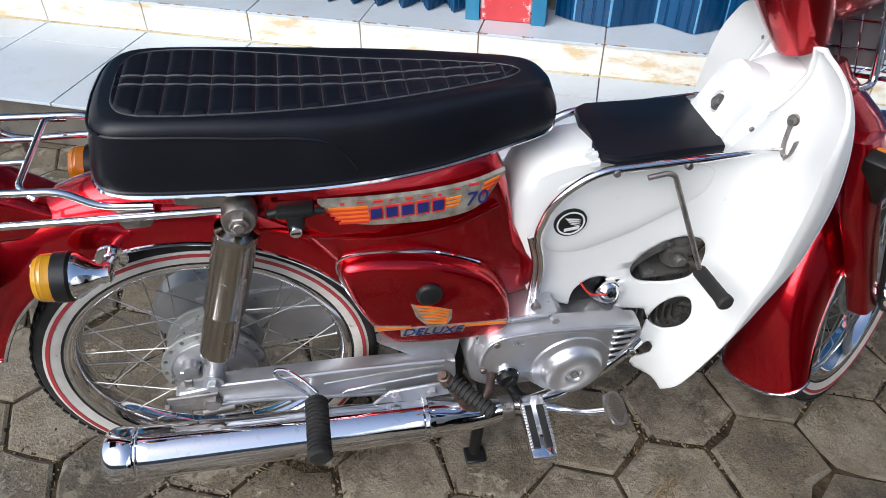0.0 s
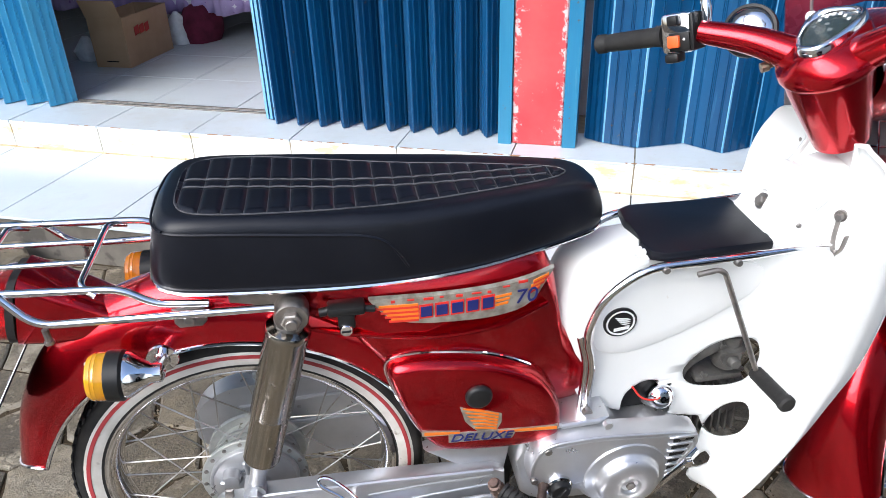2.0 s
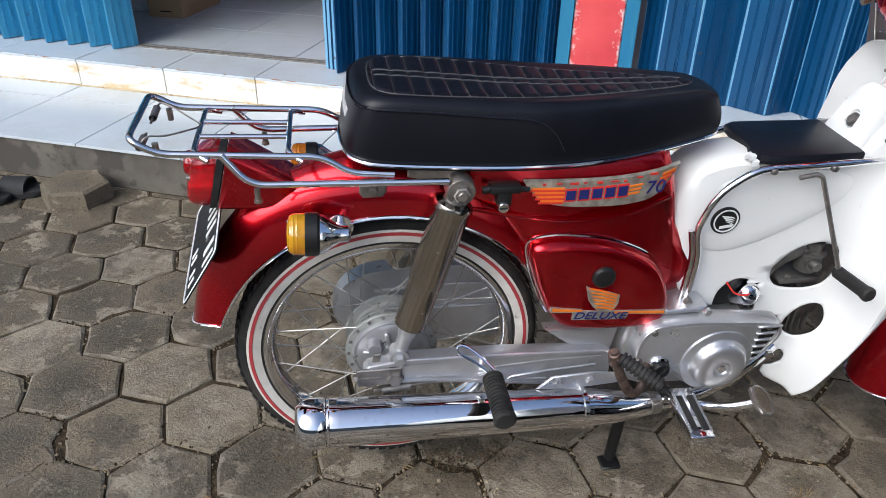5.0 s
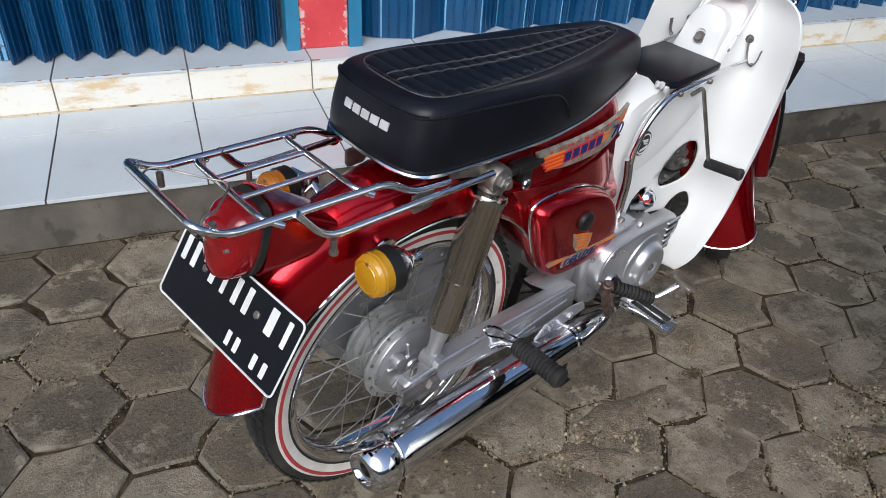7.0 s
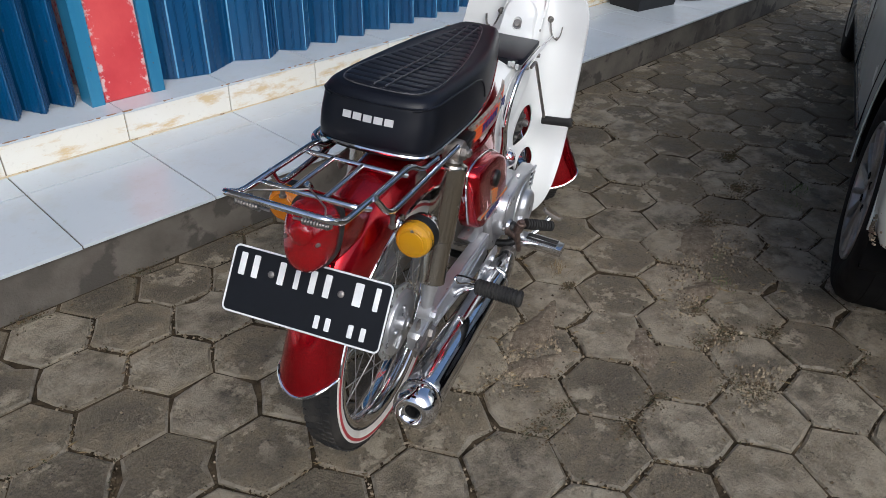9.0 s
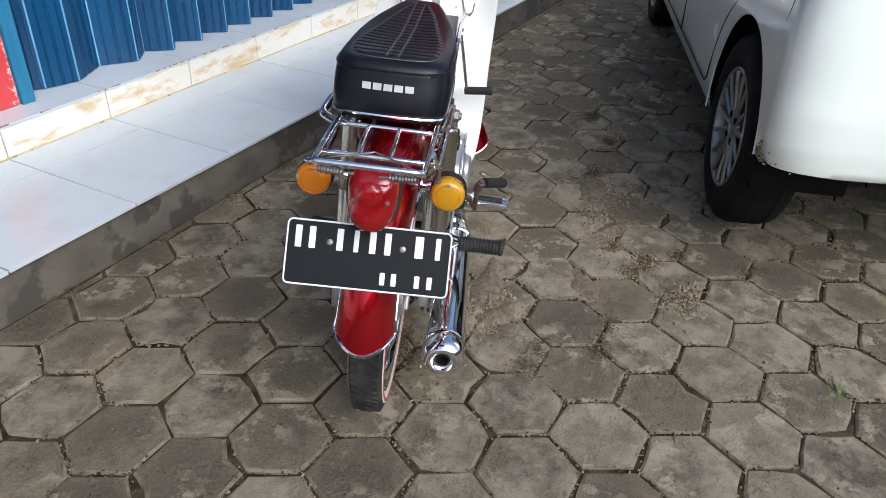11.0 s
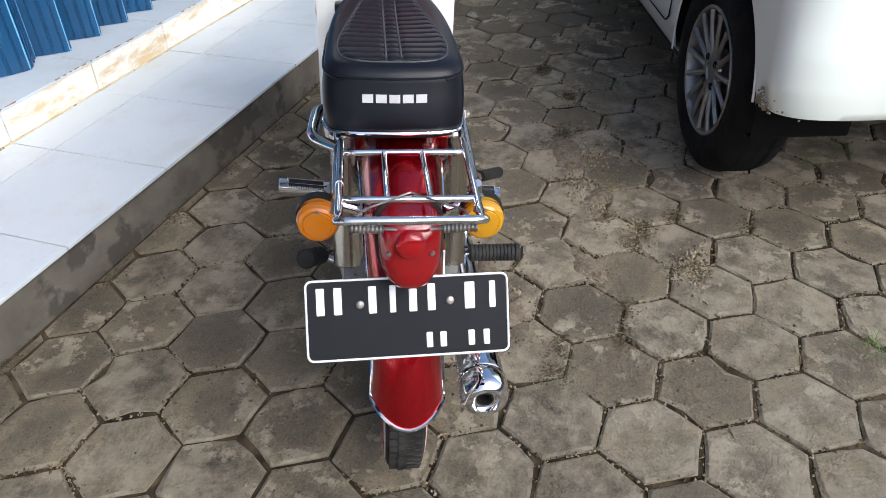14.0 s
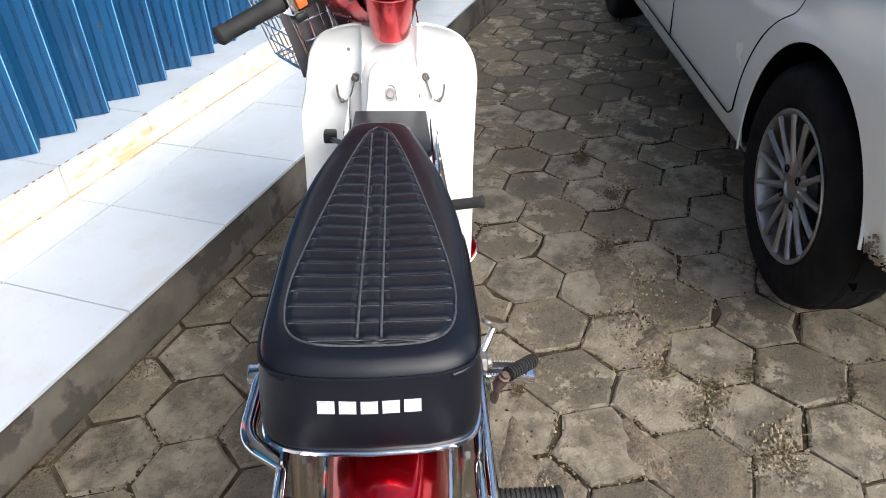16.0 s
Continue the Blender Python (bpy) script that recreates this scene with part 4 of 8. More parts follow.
seat_hi = lambda x: lerp_table([(-0.085, 0.784), (-0.03, 0.787), (0.05, 0.783), (0.165, 0.774), (0.25, 0.769), (0.38, 0.766), (0.47, 0.763), (0.52, 0.757)], x)


def seat_level(f):
    return [lerp_table([(l[0], l[i]) for l in SEAT_LEVELS], f) for i in (1, 2, 3)]


def seat_side(x, f):
    """Half-width of the seat at x and height fraction f."""
    h, r, e = seat_level(f)
    t = min(max((x - r) / (e - r), 0), 1)
    return h * max(lerp_table(SHAPE, t), 0)


def seat_ring(f, grow=0.0, drop=0.0, n=44):
    h, r, e = seat_level(f)
    pts = []
    ts = [0.5 - 0.5 * math.cos(math.pi * k / n) for k in range(n + 1)]
    for side in (-1, 1):
        for t in (ts if side < 0 else ts[::-1][1:-1]):
            x = r - grow + (e - r + 2 * grow) * t
            pts.append(Vector((x, side * (max(lerp_table(SHAPE, t), 0) * (h + grow)), seat_lo(x) + f * (seat_hi(x) - seat_lo(x)) - drop)))
    return pts


b = bmesh.new()
rings = [seat_ring(0.0)]
for f in (0.02, 0.05, 0.1, 0.2, 0.32, 0.45, 0.58, 0.7, 0.78, 0.86, 0.91, 0.95, 0.98, 1.0):
    rings.append(seat_ring(f))
top = rings[-1]
cen = Vector((0.20, 0, 0))
for k, sc in enumerate((0.88, 0.7, 0.45, 0.2)):
    rings.append([Vector((cen.x + (q.x - cen.x) * sc, q.y * sc, q.z + (seat_hi(cen.x + (q.x - cen.x) * sc) - seat_hi(q.x)) - 0.006 * (1 - sc) ** 0.7)) for q in top])
loft(b, rings)
seat = part("seat", b, M_VINYL, bike, "long black vinyl seat with a quilted top", smooth=70)
seat.location = (0, 0.012, 0)
# quilted panel, laid on the padded top
SEAT_TREE = BVHTree.FromPolygons([v.co for v in seat.data.vertices], [tuple(f.vertices) for f in seat.data.polygons])


def seat_top(x, y):
    hit = SEAT_TREE.ray_cast(Vector((x, y, 1.0)), Vector((0, 0, -1)))[0]
    return hit.z if hit else 0.75


# grey, lighter than the seat: highlights along the seams put into the colour
M_SEAM_SHEEN = surface("vinyl_seam_sheen", (0.035, 0.035, 0.038), (0.080, 0.080, 0.085), 90, 0.30, 0.42, grain=600, bump=0.1)
b = bmesh.new()
PANEL = [(-0.034, 0.0), (-0.0332, 0.030), (-0.029, 0.052), (-0.017, 0.0690), (0.010, 0.0780), (0.068, 0.0795), (0.17, 0.069), (0.27, 0.054), (0.35, 0.040), (0.41, 0.027), (0.45, 0.015), (0.466, 0.0)]
PITCH, P0 = 0.0262, -0.0275
rows = []
NX, NY = 380, 40
for i in range(NX + 1):
    x = -0.034 + 0.500 * i / NX
    hw = max(lerp_table(PANEL, x), 0.0006)
    row = []
    for j in range(NY + 1):
        y = hw * (2 * j / NY - 1)
        pleat = ((x - P0) % PITCH) / PITCH
        bulge = 1 - abs(2 * pleat - 1) ** 5
        lane = 1 - math.exp(-((abs(y) - 0.0105) / 0.0022) ** 2)
        edge = min(1, (hw - abs(y)) / 0.007)
        row.append(b.verts.new((x, y, seat_top(x, y) + 0.0004 + edge * 0.0042 * bulge * (0.25 + 0.75 * lane))))
    rows.append(row)
bridge(b, rows, False, False)
part("quilted_panel", b, M_VINYL, seat, "quilted black seat top with pleats and two welts", smooth=180)
for k in range(19):
    x = P0 + PITCH * k
    hw = lerp_table(PANEL, x) - 0.003
    if hw < 0.006:
        continue
    b = bmesh.new()
    n = max(6, int(hw * 260))
    tube(b, [(x, hw * (2 * j / n - 1), seat_top(x, hw * (2 * j / n - 1)) + 0.0010) for j in range(n + 1)], 0.0008, 6)
    part("pleat_seam", b, M_SEAM_SHEEN, seat)
for y in (-0.0105, 0.0105):
    b = bmesh.new()
    pts = [(P0 + 0.001 + PITCH * t / 6, y) for t in range(int(6 * 0.468 / PITCH))]
    tube(b, [(x, y, seat_top(x, y) + 0.0026 + 0.0016 * (1 - abs(2 * (((x - P0) % PITCH) / PITCH) - 1) ** 4)) for x, y in pts], 0.0014, 8)
    part("welt", b, M_SEAM_SHEEN, seat)
b = bmesh.new()
loop = [Vector((x, -hw, 0)) for x, hw in PANEL] + [Vector((x, hw, 0)) for x, hw in PANEL[::-1][1:-1]]
loop = curve_points(loop, 6, True)
tube(b, [(q.x, q.y, seat_top(q.x, q.y) + 0.0006) for q in loop], 0.0012, 8, True)
part("panel_piping", b, M_SEAM_SHEEN, seat)
for s in (-1, 1):
    b = bmesh.new()
    pts = []
    for x, z in [(q.x, q.y) for q in curve_points([(-0.055, 0.770, 0), (-0.034, 0.772, 0), (0.04, 0.767, 0), (0.113, 0.759, 0), (0.17, 0.753, 0), (0.204, 0.744, 0), (0.224, 0.727, 0), (0.240, 0.700, 0)], 5)]:
        f = min(max((z - seat_lo(x)) / (seat_hi(x) - seat_lo(x)), 0), 1)
        pts.append((x, s * (seat_side(x, f) + 0.0002), z))
    tube(b, pts, 0.0022, 6)
    part("seat_seam", b, M_VINYL, seat)
b = bmesh.new()
_ring = seat_ring(0.87, 0.0018, 0, 120)
tube(b, [q for q in _ring[121:] if q.x < -0.040] + [q for q in _ring[:121] if q.x < -0.040], 0.0016, 6)
part("seat_seam", b, M_VINYL, seat)
b = bmesh.new()
tube(b, seat_ring(0.015, 0.0018), 0.0046, 8, True, 0.75, (0, 0, 1))
part("seat_trim", b, M_CHROME, seat, "chrome strip along the seat's lower edge")
b = bmesh.new()
loft(b, [seat_ring(0.0, -0.004, 0.0), seat_ring(0.0, -0.006, 0.010)])
part("seat_base", b, M_BLACK, seat)
# pale blocks standing for the maker's mark on the seat's back


def seat_back(y, z):
    f = (z - seat_lo(-0.08)) / (seat_hi(-0.08) - seat_lo(-0.08))
    h, r, e = seat_level(f)
    lo_, hi_ = 0.0, 0.1
    for _ in range(30):
        mid = (lo_ + hi_) / 2
        lo_, hi_ = (mid, hi_) if lerp_table(SHAPE, mid) * h < abs(y) else (lo_, mid)
    return r + (e - r) * lo_


for k in range(5):
    y = 0.0370 - 0.0185 * k
    b = bmesh.new()
    c = [(y + 0.0074, 0.7425), (y - 0.0074, 0.7425), (y - 0.0074, 0.7530), (y + 0.0074, 0.7530)]
    loft(b, [[(seat_back(yy, zz) + d_, yy, zz) for yy, zz in c] for d_ in (0.002, -0.0012)])
    part("emblem_block", b, M_EMBLEM, seat, smooth=0)

# ---- rear suspension, swing arm, chain case ----
def bolt(b, at, r, h, way, n=6):
    lathe(b, [(0, h), (r * 0.85, h), (r, h * 0.8), (r, 0), (0, 0)], n, to(at, Vector(at) + Vector(way)))


for s in (-1, 1):
    t0, t1 = Vector((0.090, s * 0.086, 0.648)), Vector((0.000, s * 0.088, 0.340))
    M = to(t0, t1)
    L = (t1 - t0).length
    b = bmesh.new()
    lathe(b, [(0.020, 0.020), (0.0285, 0.024), (0.0300, 0.028), (0.0300, 0.033), (0.0285, 0.036), (0.0285, L * 0.52), (0.0278, L * 0.525), (0.0262, L * 0.53), (0.0262, L * 0.795), (0.0245, L * 0.80), (0.016, L * 0.803)], 36, M)
    shock = part("shock_absorber", b, M_DARKCHROME, bike, "smoky chrome rear shock absorber")
    b = bmesh.new()
    lathe(b, [(0.0155, L * 0.79), (0.0155, L * 0.84), (0.012, L * 0.90), (0.012, L * 0.98)], 20, M)
    lathe(b, [(0, -0.013), (0.016, -0.013), (0.016, 0.013), (0, 0.013)], 24, pose(*t1, 90, 0, 0))
    bolt(b, t1 + Vector((0, s * 0.013, 0)), 0.0095, 0.010, (0, s, 0))
    part("shock_rod", b, M_ALLOY, shock, "silver lower rod and eye")
    b = bmesh.new()
    lathe(b, [(0, -0.016), (0.021, -0.016), (0.022, -0.012), (0.022, 0.012), (0.020, 0.016), (0, 0.016)], 28, pose(*t0, 90, 0, 0))
    lathe(b, [(0.017, 0.010), (0.019, 0.022)], 20, M)
    bolt(b, t0 + Vector((0, s * 0.016, 0)), 0.013, 0.009, (0, s, 0))
    bolt(b, t0 + Vector((0, s * 0.024, 0)), 0.0075, 0.006, (0, s, 0), 12)
    part("shock_eye", b, M_STEEL, shock)
    # mounting bracket that carries the rack
    b = bmesh.new()
    prism(b, [(0.015, 0.690), (0.075, 0.688), (0.098, 0.670), (0.090, 0.640), (0.070, 0.652), (0.050, 0.655), (0.015, 0.662)], s * 0.066, s * 0.074, 0.002, 1)
    prism(b, [(-0.055, 0.662), (-0.015, 0.662), (-0.015, 0.640), (-0.022, 0.632), (-0.050, 0.632), (-0.055, 0.640)], s * 0.070, s * 0.075, 0.002, 1)
    bolt(b, (-0.035, s * 0.075, 0.646), 0.007, 0.006, (0, s, 0))
    part("rack_bracket", b, M_STEEL, bike)
    # swing arm
    b = bmesh.new()
    prism(b, [(-0.060, 0.318), (-0.052, 0.326), (0.010, 0.334), (0.18, 0.330), (0.355, 0.322), (0.372, 0.312), (0.376, 0.250), (0.340, 0.243), (0.20, 0.262), (0.06, 0.284), (-0.060, 0.289)], s * 0.074, s * 0.100, 0.006, 2)
    arm = part("swing_arm", b, M_ALLOY, bike, "silver pressed steel swing arm", smooth=35)
    b = bmesh.new()
    for q in ([(0.162, 0.3035), (0.257, 0.3100), (0.352, 0.3095)], [(0.345, 0.2905), (0.257, 0.285), (0.196, 0.2785), (0.189, 0.2745), (0.196, 0.2705), (0.257, 0.2675)], [(0.00, 0.3225), (0.08, 0.3235)], [(0.03, 0.297), (0.10, 0.291)]):
        tube(b, [(x, s * 0.1002, z) for x, z in q], 0.0022, 8, flat=1.0)
    part("rib", b, M_ALLOY, arm)
    b = bmesh.new()
    tube(b, [(x, s * 0.100, z) for x, z in ((-0.050, 0.3235), (0.010, 0.3315), (0.18, 0.3275), (0.353, 0.3195))], 0.0050, 8, flat=0.8, up=(0, 1, 0))
    part("upper_flange", b, M_ALLOY, arm)
    b = bmesh.new()
    tube(b, [(x, s * 0.099, z) for x, z in ((-0.050, 0.2905), (0.06, 0.2865), (0.20, 0.2645), (0.338, 0.2465))], 0.0045, 8, flat=0.8, up=(0, 1, 0))
    part("lower_flange", b, M_ALLOY, arm)
    b = bmesh.new()
    prism(b, [(-0.072, 0.322), (0.004, 0.322), (0.004, 0.286), (-0.072, 0.286)], s * 0.098, s * 0.104, 0.002, 1)
    lathe(b, [(0, 0.010), (0.013, 0.010), (0.015, 0.006), (0.015, 0)], 6, pose(AX, s * 0.102, AZ, 90 if s < 0 else -90))
    tube(b, [(-0.078, s * 0.101, 0.304), (-0.03, s * 0.101, 0.304)], 0.004, 8)
    bolt(b, (-0.070, s * 0.101, 0.304), 0.007, 0.007, (-1, 0, 0))
    part("chain_adjuster", b, M_STEEL, arm)
    b = bmesh.new()
    prism(b, [(0.25, 0.36), (0.385, 0.36), (0.375, 0.29), (0.34, 0.29)], s * 0.055, s * 0.082, 0.006, 2)
    part("pivot_bracket", b, M_ALLOY, arm)
b = bmesh.new()
prism(b, smooth_outline([(-0.108, 0.325), (-0.088, 0.372), (-0.048, 0.399), (0.01, 0.4065), (0.117, 0.408), (0.25, 0.398), (0.41, 0.372), (0.41, 0.255), (0.20, 0.240), (0.0, 0.236), (-0.075, 0.262)], 4), 0.060, 0.096, 0.010, 3)
case = part("chain_case", b, M_ALLOY, bike, "silver full chain case", smooth=35)
b = bmesh.new()
tube(b, [(-0.03, 0.060, 0.362), (0.05, 0.059, 0.3665), (0.13, 0.059, 0.370), (0.36, 0.059, 0.350)], 0.0035, 8)
tube(b, [(-0.02, 0.060, 0.312), (0.046, 0.059, 0.3165), (0.184, 0.059, 0.3160), (0.36, 0.059, 0.305)], 0.0035, 8)
part("rib", b, M_ALLOY, case)
b = bmesh.new()
lathe(b, [(0, 0.016), (0.010, 0.016), (0.012, 0.010), (0.012, 0)], 16, pose(0.20, 0.058, 0.395, 90))
part("plug", b, M_RUBBER, case)
# brake arm and rod at the rear hub
b = bmesh.new()
tube(b, curve_points([(0.36, -0.085, 0.235), (0.20, -0.086, 0.258), (0.06, -0.088, 0.270), (-0.045, -0.090, 0.262)], 5), 0.0035, 8)
prism(b, [(-0.055, 0.270), (-0.038, 0.270), (-0.030, 0.345), (-0.042, 0.345)], -0.092, -0.086, 0.002, 1)
lathe(b, [(0.010, 0), (0.010, 0.05)], 12, to((0.02, -0.087, 0.2665), (-0.03, -0.090, 0.262)))
part("brake_rod", b, M_STEEL, bike)
for a in (100, 165, 230):
    b = bmesh.new()
    box(b, (0.018, -0.004, 0.046), (0.052, 0.004, 0.0535), 0.002, 1, pose(AX, 0, AZ, 90, 0, 0) @ pose(0, 0, 0, 0, 0, a))
    part("hub_rib", b, M_ALLOY, bike)
b = bmesh.new()
lathe(b, [(0, 0.062), (0.011, 0.062), (0.013, 0.056), (0.014, 0.044)], 18, pose(AX, 0, AZ, 90, 0, 0) @ pose(-0.030, 0.026, 0))
part("brake_cam", b, M_ALLOY, bike)

# ---- exhaust ----
b = bmesh.new()
E0, E1 = Vector((0.338, -0.138, 0.226)), Vector((-0.176, -0.138, 0.248))
EL = (E1 - E0).length
lathe(b, [(0.016, -0.004), (0.030, 0.0), (0.0335, 0.010), (0.0345, 0.03), (0.0405, EL * 0.86), (0.0408, EL * 0.895), (0.0392, EL * 0.905), (0.0385, EL * 0.92), (0.030, EL * 0.95)], 44, to(E0, E1))
muff = part("muffler", b, M_CHROME, bike, "chrome tubular muffler with a tapered end cap", smooth=30)
b = bmesh.new()
lathe(b, [(0.0345, 0.018), (0.0375, 0.020), (0.0375, 0.026), (0.0345, 0.028)], 44, to(E0, E1))
part("band", b, M_CHROME, muff)
b = bmesh.new()
lathe(b, [(0.041, EL * 0.893), (0.0422, EL * 0.897), (0.041, EL * 0.901)], 44, to(E0, E1))
part("band", b, M_CHROME, muff)
b = bmesh.new()
lathe(b, [(0.0390, EL * 0.903), (0.0425, EL * 0.910), (0.0430, EL * 0.940), (0.0422, EL * 0.964), (0.0390, EL * 0.983), (0.0320, EL * 0.996), (0.0270, EL + 0.0005), (0.0230, EL), (0.0205, EL - 0.007), (0.0160, EL - 0.009), (0.0148, EL - 0.009)], 40, to(E0, E1))
part("end_cap", b, M_CHROME, muff, "rounded chrome muffler end cap", smooth=60)
b = bmesh.new()
lathe(b, [(0.0149, EL - 0.0085), (0.0125, EL - 0.0075), (0.0115, EL - 0.010), (0.0110, EL - 0.03), (0.0, EL - 0.03)], 28, to(E0, E1))
part("outlet", b, M_BLACK, muff)
b = bmesh.new()
prism(b, [(0.235, 0.262), (0.262, 0.288), (0.335, 0.292), (0.375, 0.285), (0.385, 0.262), (0.300, 0.258)], -0.122, -0.116, 0.002, 1)
bolt(b, (0.272, -0.122, 0.276), 0.008, 0.007, (0, -1, 0))
bolt(b, (0.330, -0.122, 0.276), 0.008, 0.007, (0, -1, 0))
part("muffler_bracket", b, M_ALLOY, muff)
b = bmesh.new()
tube(b, curve_points([(0.335, -0.138, 0.226), (0.42, -0.136, 0.217), (0.50, -0.128, 0.214), (0.575, -0.112, 0.222), (0.64, -0.095, 0.248), (0.70, -0.07, 0.272)], 8), 0.0135, 14)
part("exhaust_pipe", b, M_CHROME, muff)
b = bmesh.new()
tube(b, curve_points([(0.326, -0.138, 0.2265), (0.37, -0.1375, 0.222), (0.41, -0.1365, 0.218), (0.445, -0.1335, 0.2155)], 4), [0.0335, 0.0330, 0.0325, 0.0315, 0.0305, 0.0290, 0.0275, 0.0260, 0.0245, 0.0230, 0.0215, 0.0200, 0.0190], 28)
part("exhaust_cone", b, M_CHROME, muff, "tapered chrome front of the muffler")
b = bmesh.new()
lathe(b, [(0.0185, -0.012), (0.0205, -0.010), (0.0205, 0.010), (0.0185, 0.012)], 28, to((0.452, -0.1325, 0.2152), (0.50, -0.128, 0.214)))
bolt(b, (0.452, -0.142, 0.232), 0.0065, 0.014, (0, -0.5, 0.9))
part("exhaust_clamp", b, M_STEEL, muff)

# ---- engine ----
b = bmesh.new()
prism(b, smooth_outline([(0.40, 0.25), (0.395, 0.36), (0.44, 0.392), (0.53, 0.388), (0.57, 0.352), (0.655, 0.345), (0.67, 0.31), (0.62, 0.250), (0.55, 0.228), (0.46, 0.230)], 3), -0.095, 0.110, 0.010, 2)
engine = part("engine", b, M_ALLOY, bike, "small horizontal engine with silver covers", smooth=35)
OUT = smooth_outline([(0.402, 0.325), (0.408, 0.362), (0.428, 0.384), (0.470, 0.389), (0.517, 0.389), (0.600, 0.381), (0.655, 0.374), (0.669, 0.362), (0.668, 0.340), (0.640, 0.296), (0.618, 0.262), (0.585, 0.242), (0.540, 0.238), (0.505, 0.248), (0.478, 0.276), (0.440, 0.276), (0.415, 0.290)], 3)
b = bmesh.new()
rings = []
for inset, y in ((0, -0.090), (0, -0.112), (0.003, -0.120), (0.010, -0.1245)):
    c = Vector((0.53, 0.318))
    rings.append([(c.x + (x - c.x) * (1 - inset / 0.10), y, c.y + (z - c.y) * (1 - inset / 0.075)) for x, z in OUT])
loft(b, rings)
cov = part("engine_cover", b, M_ALLOY, bike, "silver cast engine cover", smooth=28)
b = bmesh.new()
tube(b, [(0.53 + (x - 0.53) * 0.955, -0.1232, 0.318 + (z - 0.318) * 0.94) for x, z in OUT if z > 0.285], 0.0032, 8, flat=0.7, up=(0, 1, 0))
part("cover_ridge", b, M_ALLOY, cov)
b = bmesh.new()
lathe(b, [(0.068, 0.010), (0.0672, 0.024), (0.0655, 0.0275), (0.062, 0.0290), (0.0535, 0.0300), (0.0505, 0.0325), (0.0485, 0.0400), (0.0455, 0.0455), (0.040, 0.0485), (0.034, 0.0495), (0.018, 0.0500), (0.0150, 0.0490), (0.0125, 0.0450), (0, 0.0450)], 56, pose(0.557, -0.100, 0.299, 90, 0, 0))
part("flywheel_cover", b, M_ALLOY, cov, "domed round silver cover")
b = bmesh.new()
bolt(b, (0.558, -0.144, 0.298), 0.0075, 0.005, (0, -1, 0))
part("cover_bolt", b, M_STEEL, cov)
for x, z in ((0.640, 0.366), (0.520, 0.252), (0.600, 0.262), (0.430, 0.372), (0.412, 0.312)):
    b = bmesh.new()
    bolt(b, (x, -0.120, z), 0.0060, 0.007, (0, -1, 0), 10)
    part("cover_bolt", b, M_STEEL, cov)
for k in range(5):
    b = bmesh.new()
    z0, z1 = 0.300 + 0.0145 * k, 0.308 + 0.0145 * k
    x0, x1 = 0.622 + 0.001 * k, 0.636 + 0.0058 * k
    prism(b, [(x0, z0), (x1 - 0.003, z0 + 0.002), (x1, z1), (x0, z1)], -0.1262, -0.1236)
    part("louvre_slot", b, M_BLACK, cov, smooth=0)
for k in range(6):
    b = bmesh.new()
    z0 = 0.2945 + 0.0145 * k
    box(b, (0.618, -0.1290, z0), (0.634 + 0.0058 * k, -0.1225, z0 + 0.0050), 0.0015, 1)
    part("louvre", b, M_ALLOY, cov)
b = bmesh.new()
lathe(b, [(0.021, 0), (0.021, 0.012), (0.018, 0.014), (0.0165, 0.013)], 28, pose(0.450, -0.118, 0.297, 90))
part("filler_ring", b, M_CHROME, cov)
b = bmesh.new()
lathe(b, [(0.0165, 0.008), (0.0165, 0.020), (0.014, 0.023), (0, 0.023)], 24, pose(0.450, -0.118, 0.297, 90))
box(b, (-0.013, -0.0025, 0.022), (0.013, 0.0025, 0.028), 0.001, 1, pose(0.450, -0.118, 0.297, 90, 0, 0) @ pose(0, 0, 0, 0, 0, 55))
part("oil_cap", b, M_BLACK, cov, "black oil filler cap")
b = bmesh.new()
prism(b, [(0.405, 0.388), (0.52, 0.392), (0.53, 0.402), (0.405, 0.400)], -0.100, 0.05, 0.003, 1)
tube(b, [(0.455, -0.100, 0.397), (0.515, -0.100, 0.399)], 0.0045, 10)
bolt(b, (0.522, -0.110, 0.402), 0.0075, 0.008, (0, -1, 0))
part("crankcase_top", b, M_ALLOY, engine)
b = bmesh.new()
lathe(b, [(0.0, 0.0), (0.040, 0.0), (0.040, 0.12), (0.052, 0.125), (0.050, 0.165), (0.030, 0.175), (0, 0.175)], 28, to((0.62, 0, 0.330), (0.80, 0, 0.350)))
cyl = part("cylinder", b, M_CAST, bike, "finned cast cylinder behind the leg shield")
for k in range(12):
    b = bmesh.new()
    box(b, (-0.050, -0.050, 0.012 + 0.0125 * k), (0.050, 0.050, 0.0155 + 0.0125 * k), 0, 1, to((0.62, 0, 0.322), (0.80, 0, 0.336)))
    part("cylinder_fin", b, M_CAST, cyl, smooth=0)
b = bmesh.new()
tube(b, curve_points([(0.665, -0.026, 0.400), (0.672, -0.030, 0.430), (0.695, -0.034, 0.455), (0.725, -0.034, 0.468)], 6), 0.015, 14)
lathe(b, [(0, -0.030), (0.020, -0.030), (0.023, -0.024), (0.023, 0.004), (0.027, 0.006), (0.027, 0.011), (0.019, 0.013), (0.019, 0.030), (0.012, 0.034), (0, 0.034)], 26, pose(0.742, -0.034, 0.452))
lathe(b, [(0, 0.012), (0.008, 0.012), (0.010, 0.008), (0.010, 0), (0.015, -0.001), (0.015, -0.012), (0, -0.012)], 14, pose(0.738, -0.058, 0.446, 90))
box(b, (0.690, -0.050, 0.398), (0.768, 0.01, 0.410), 0.004, 2)
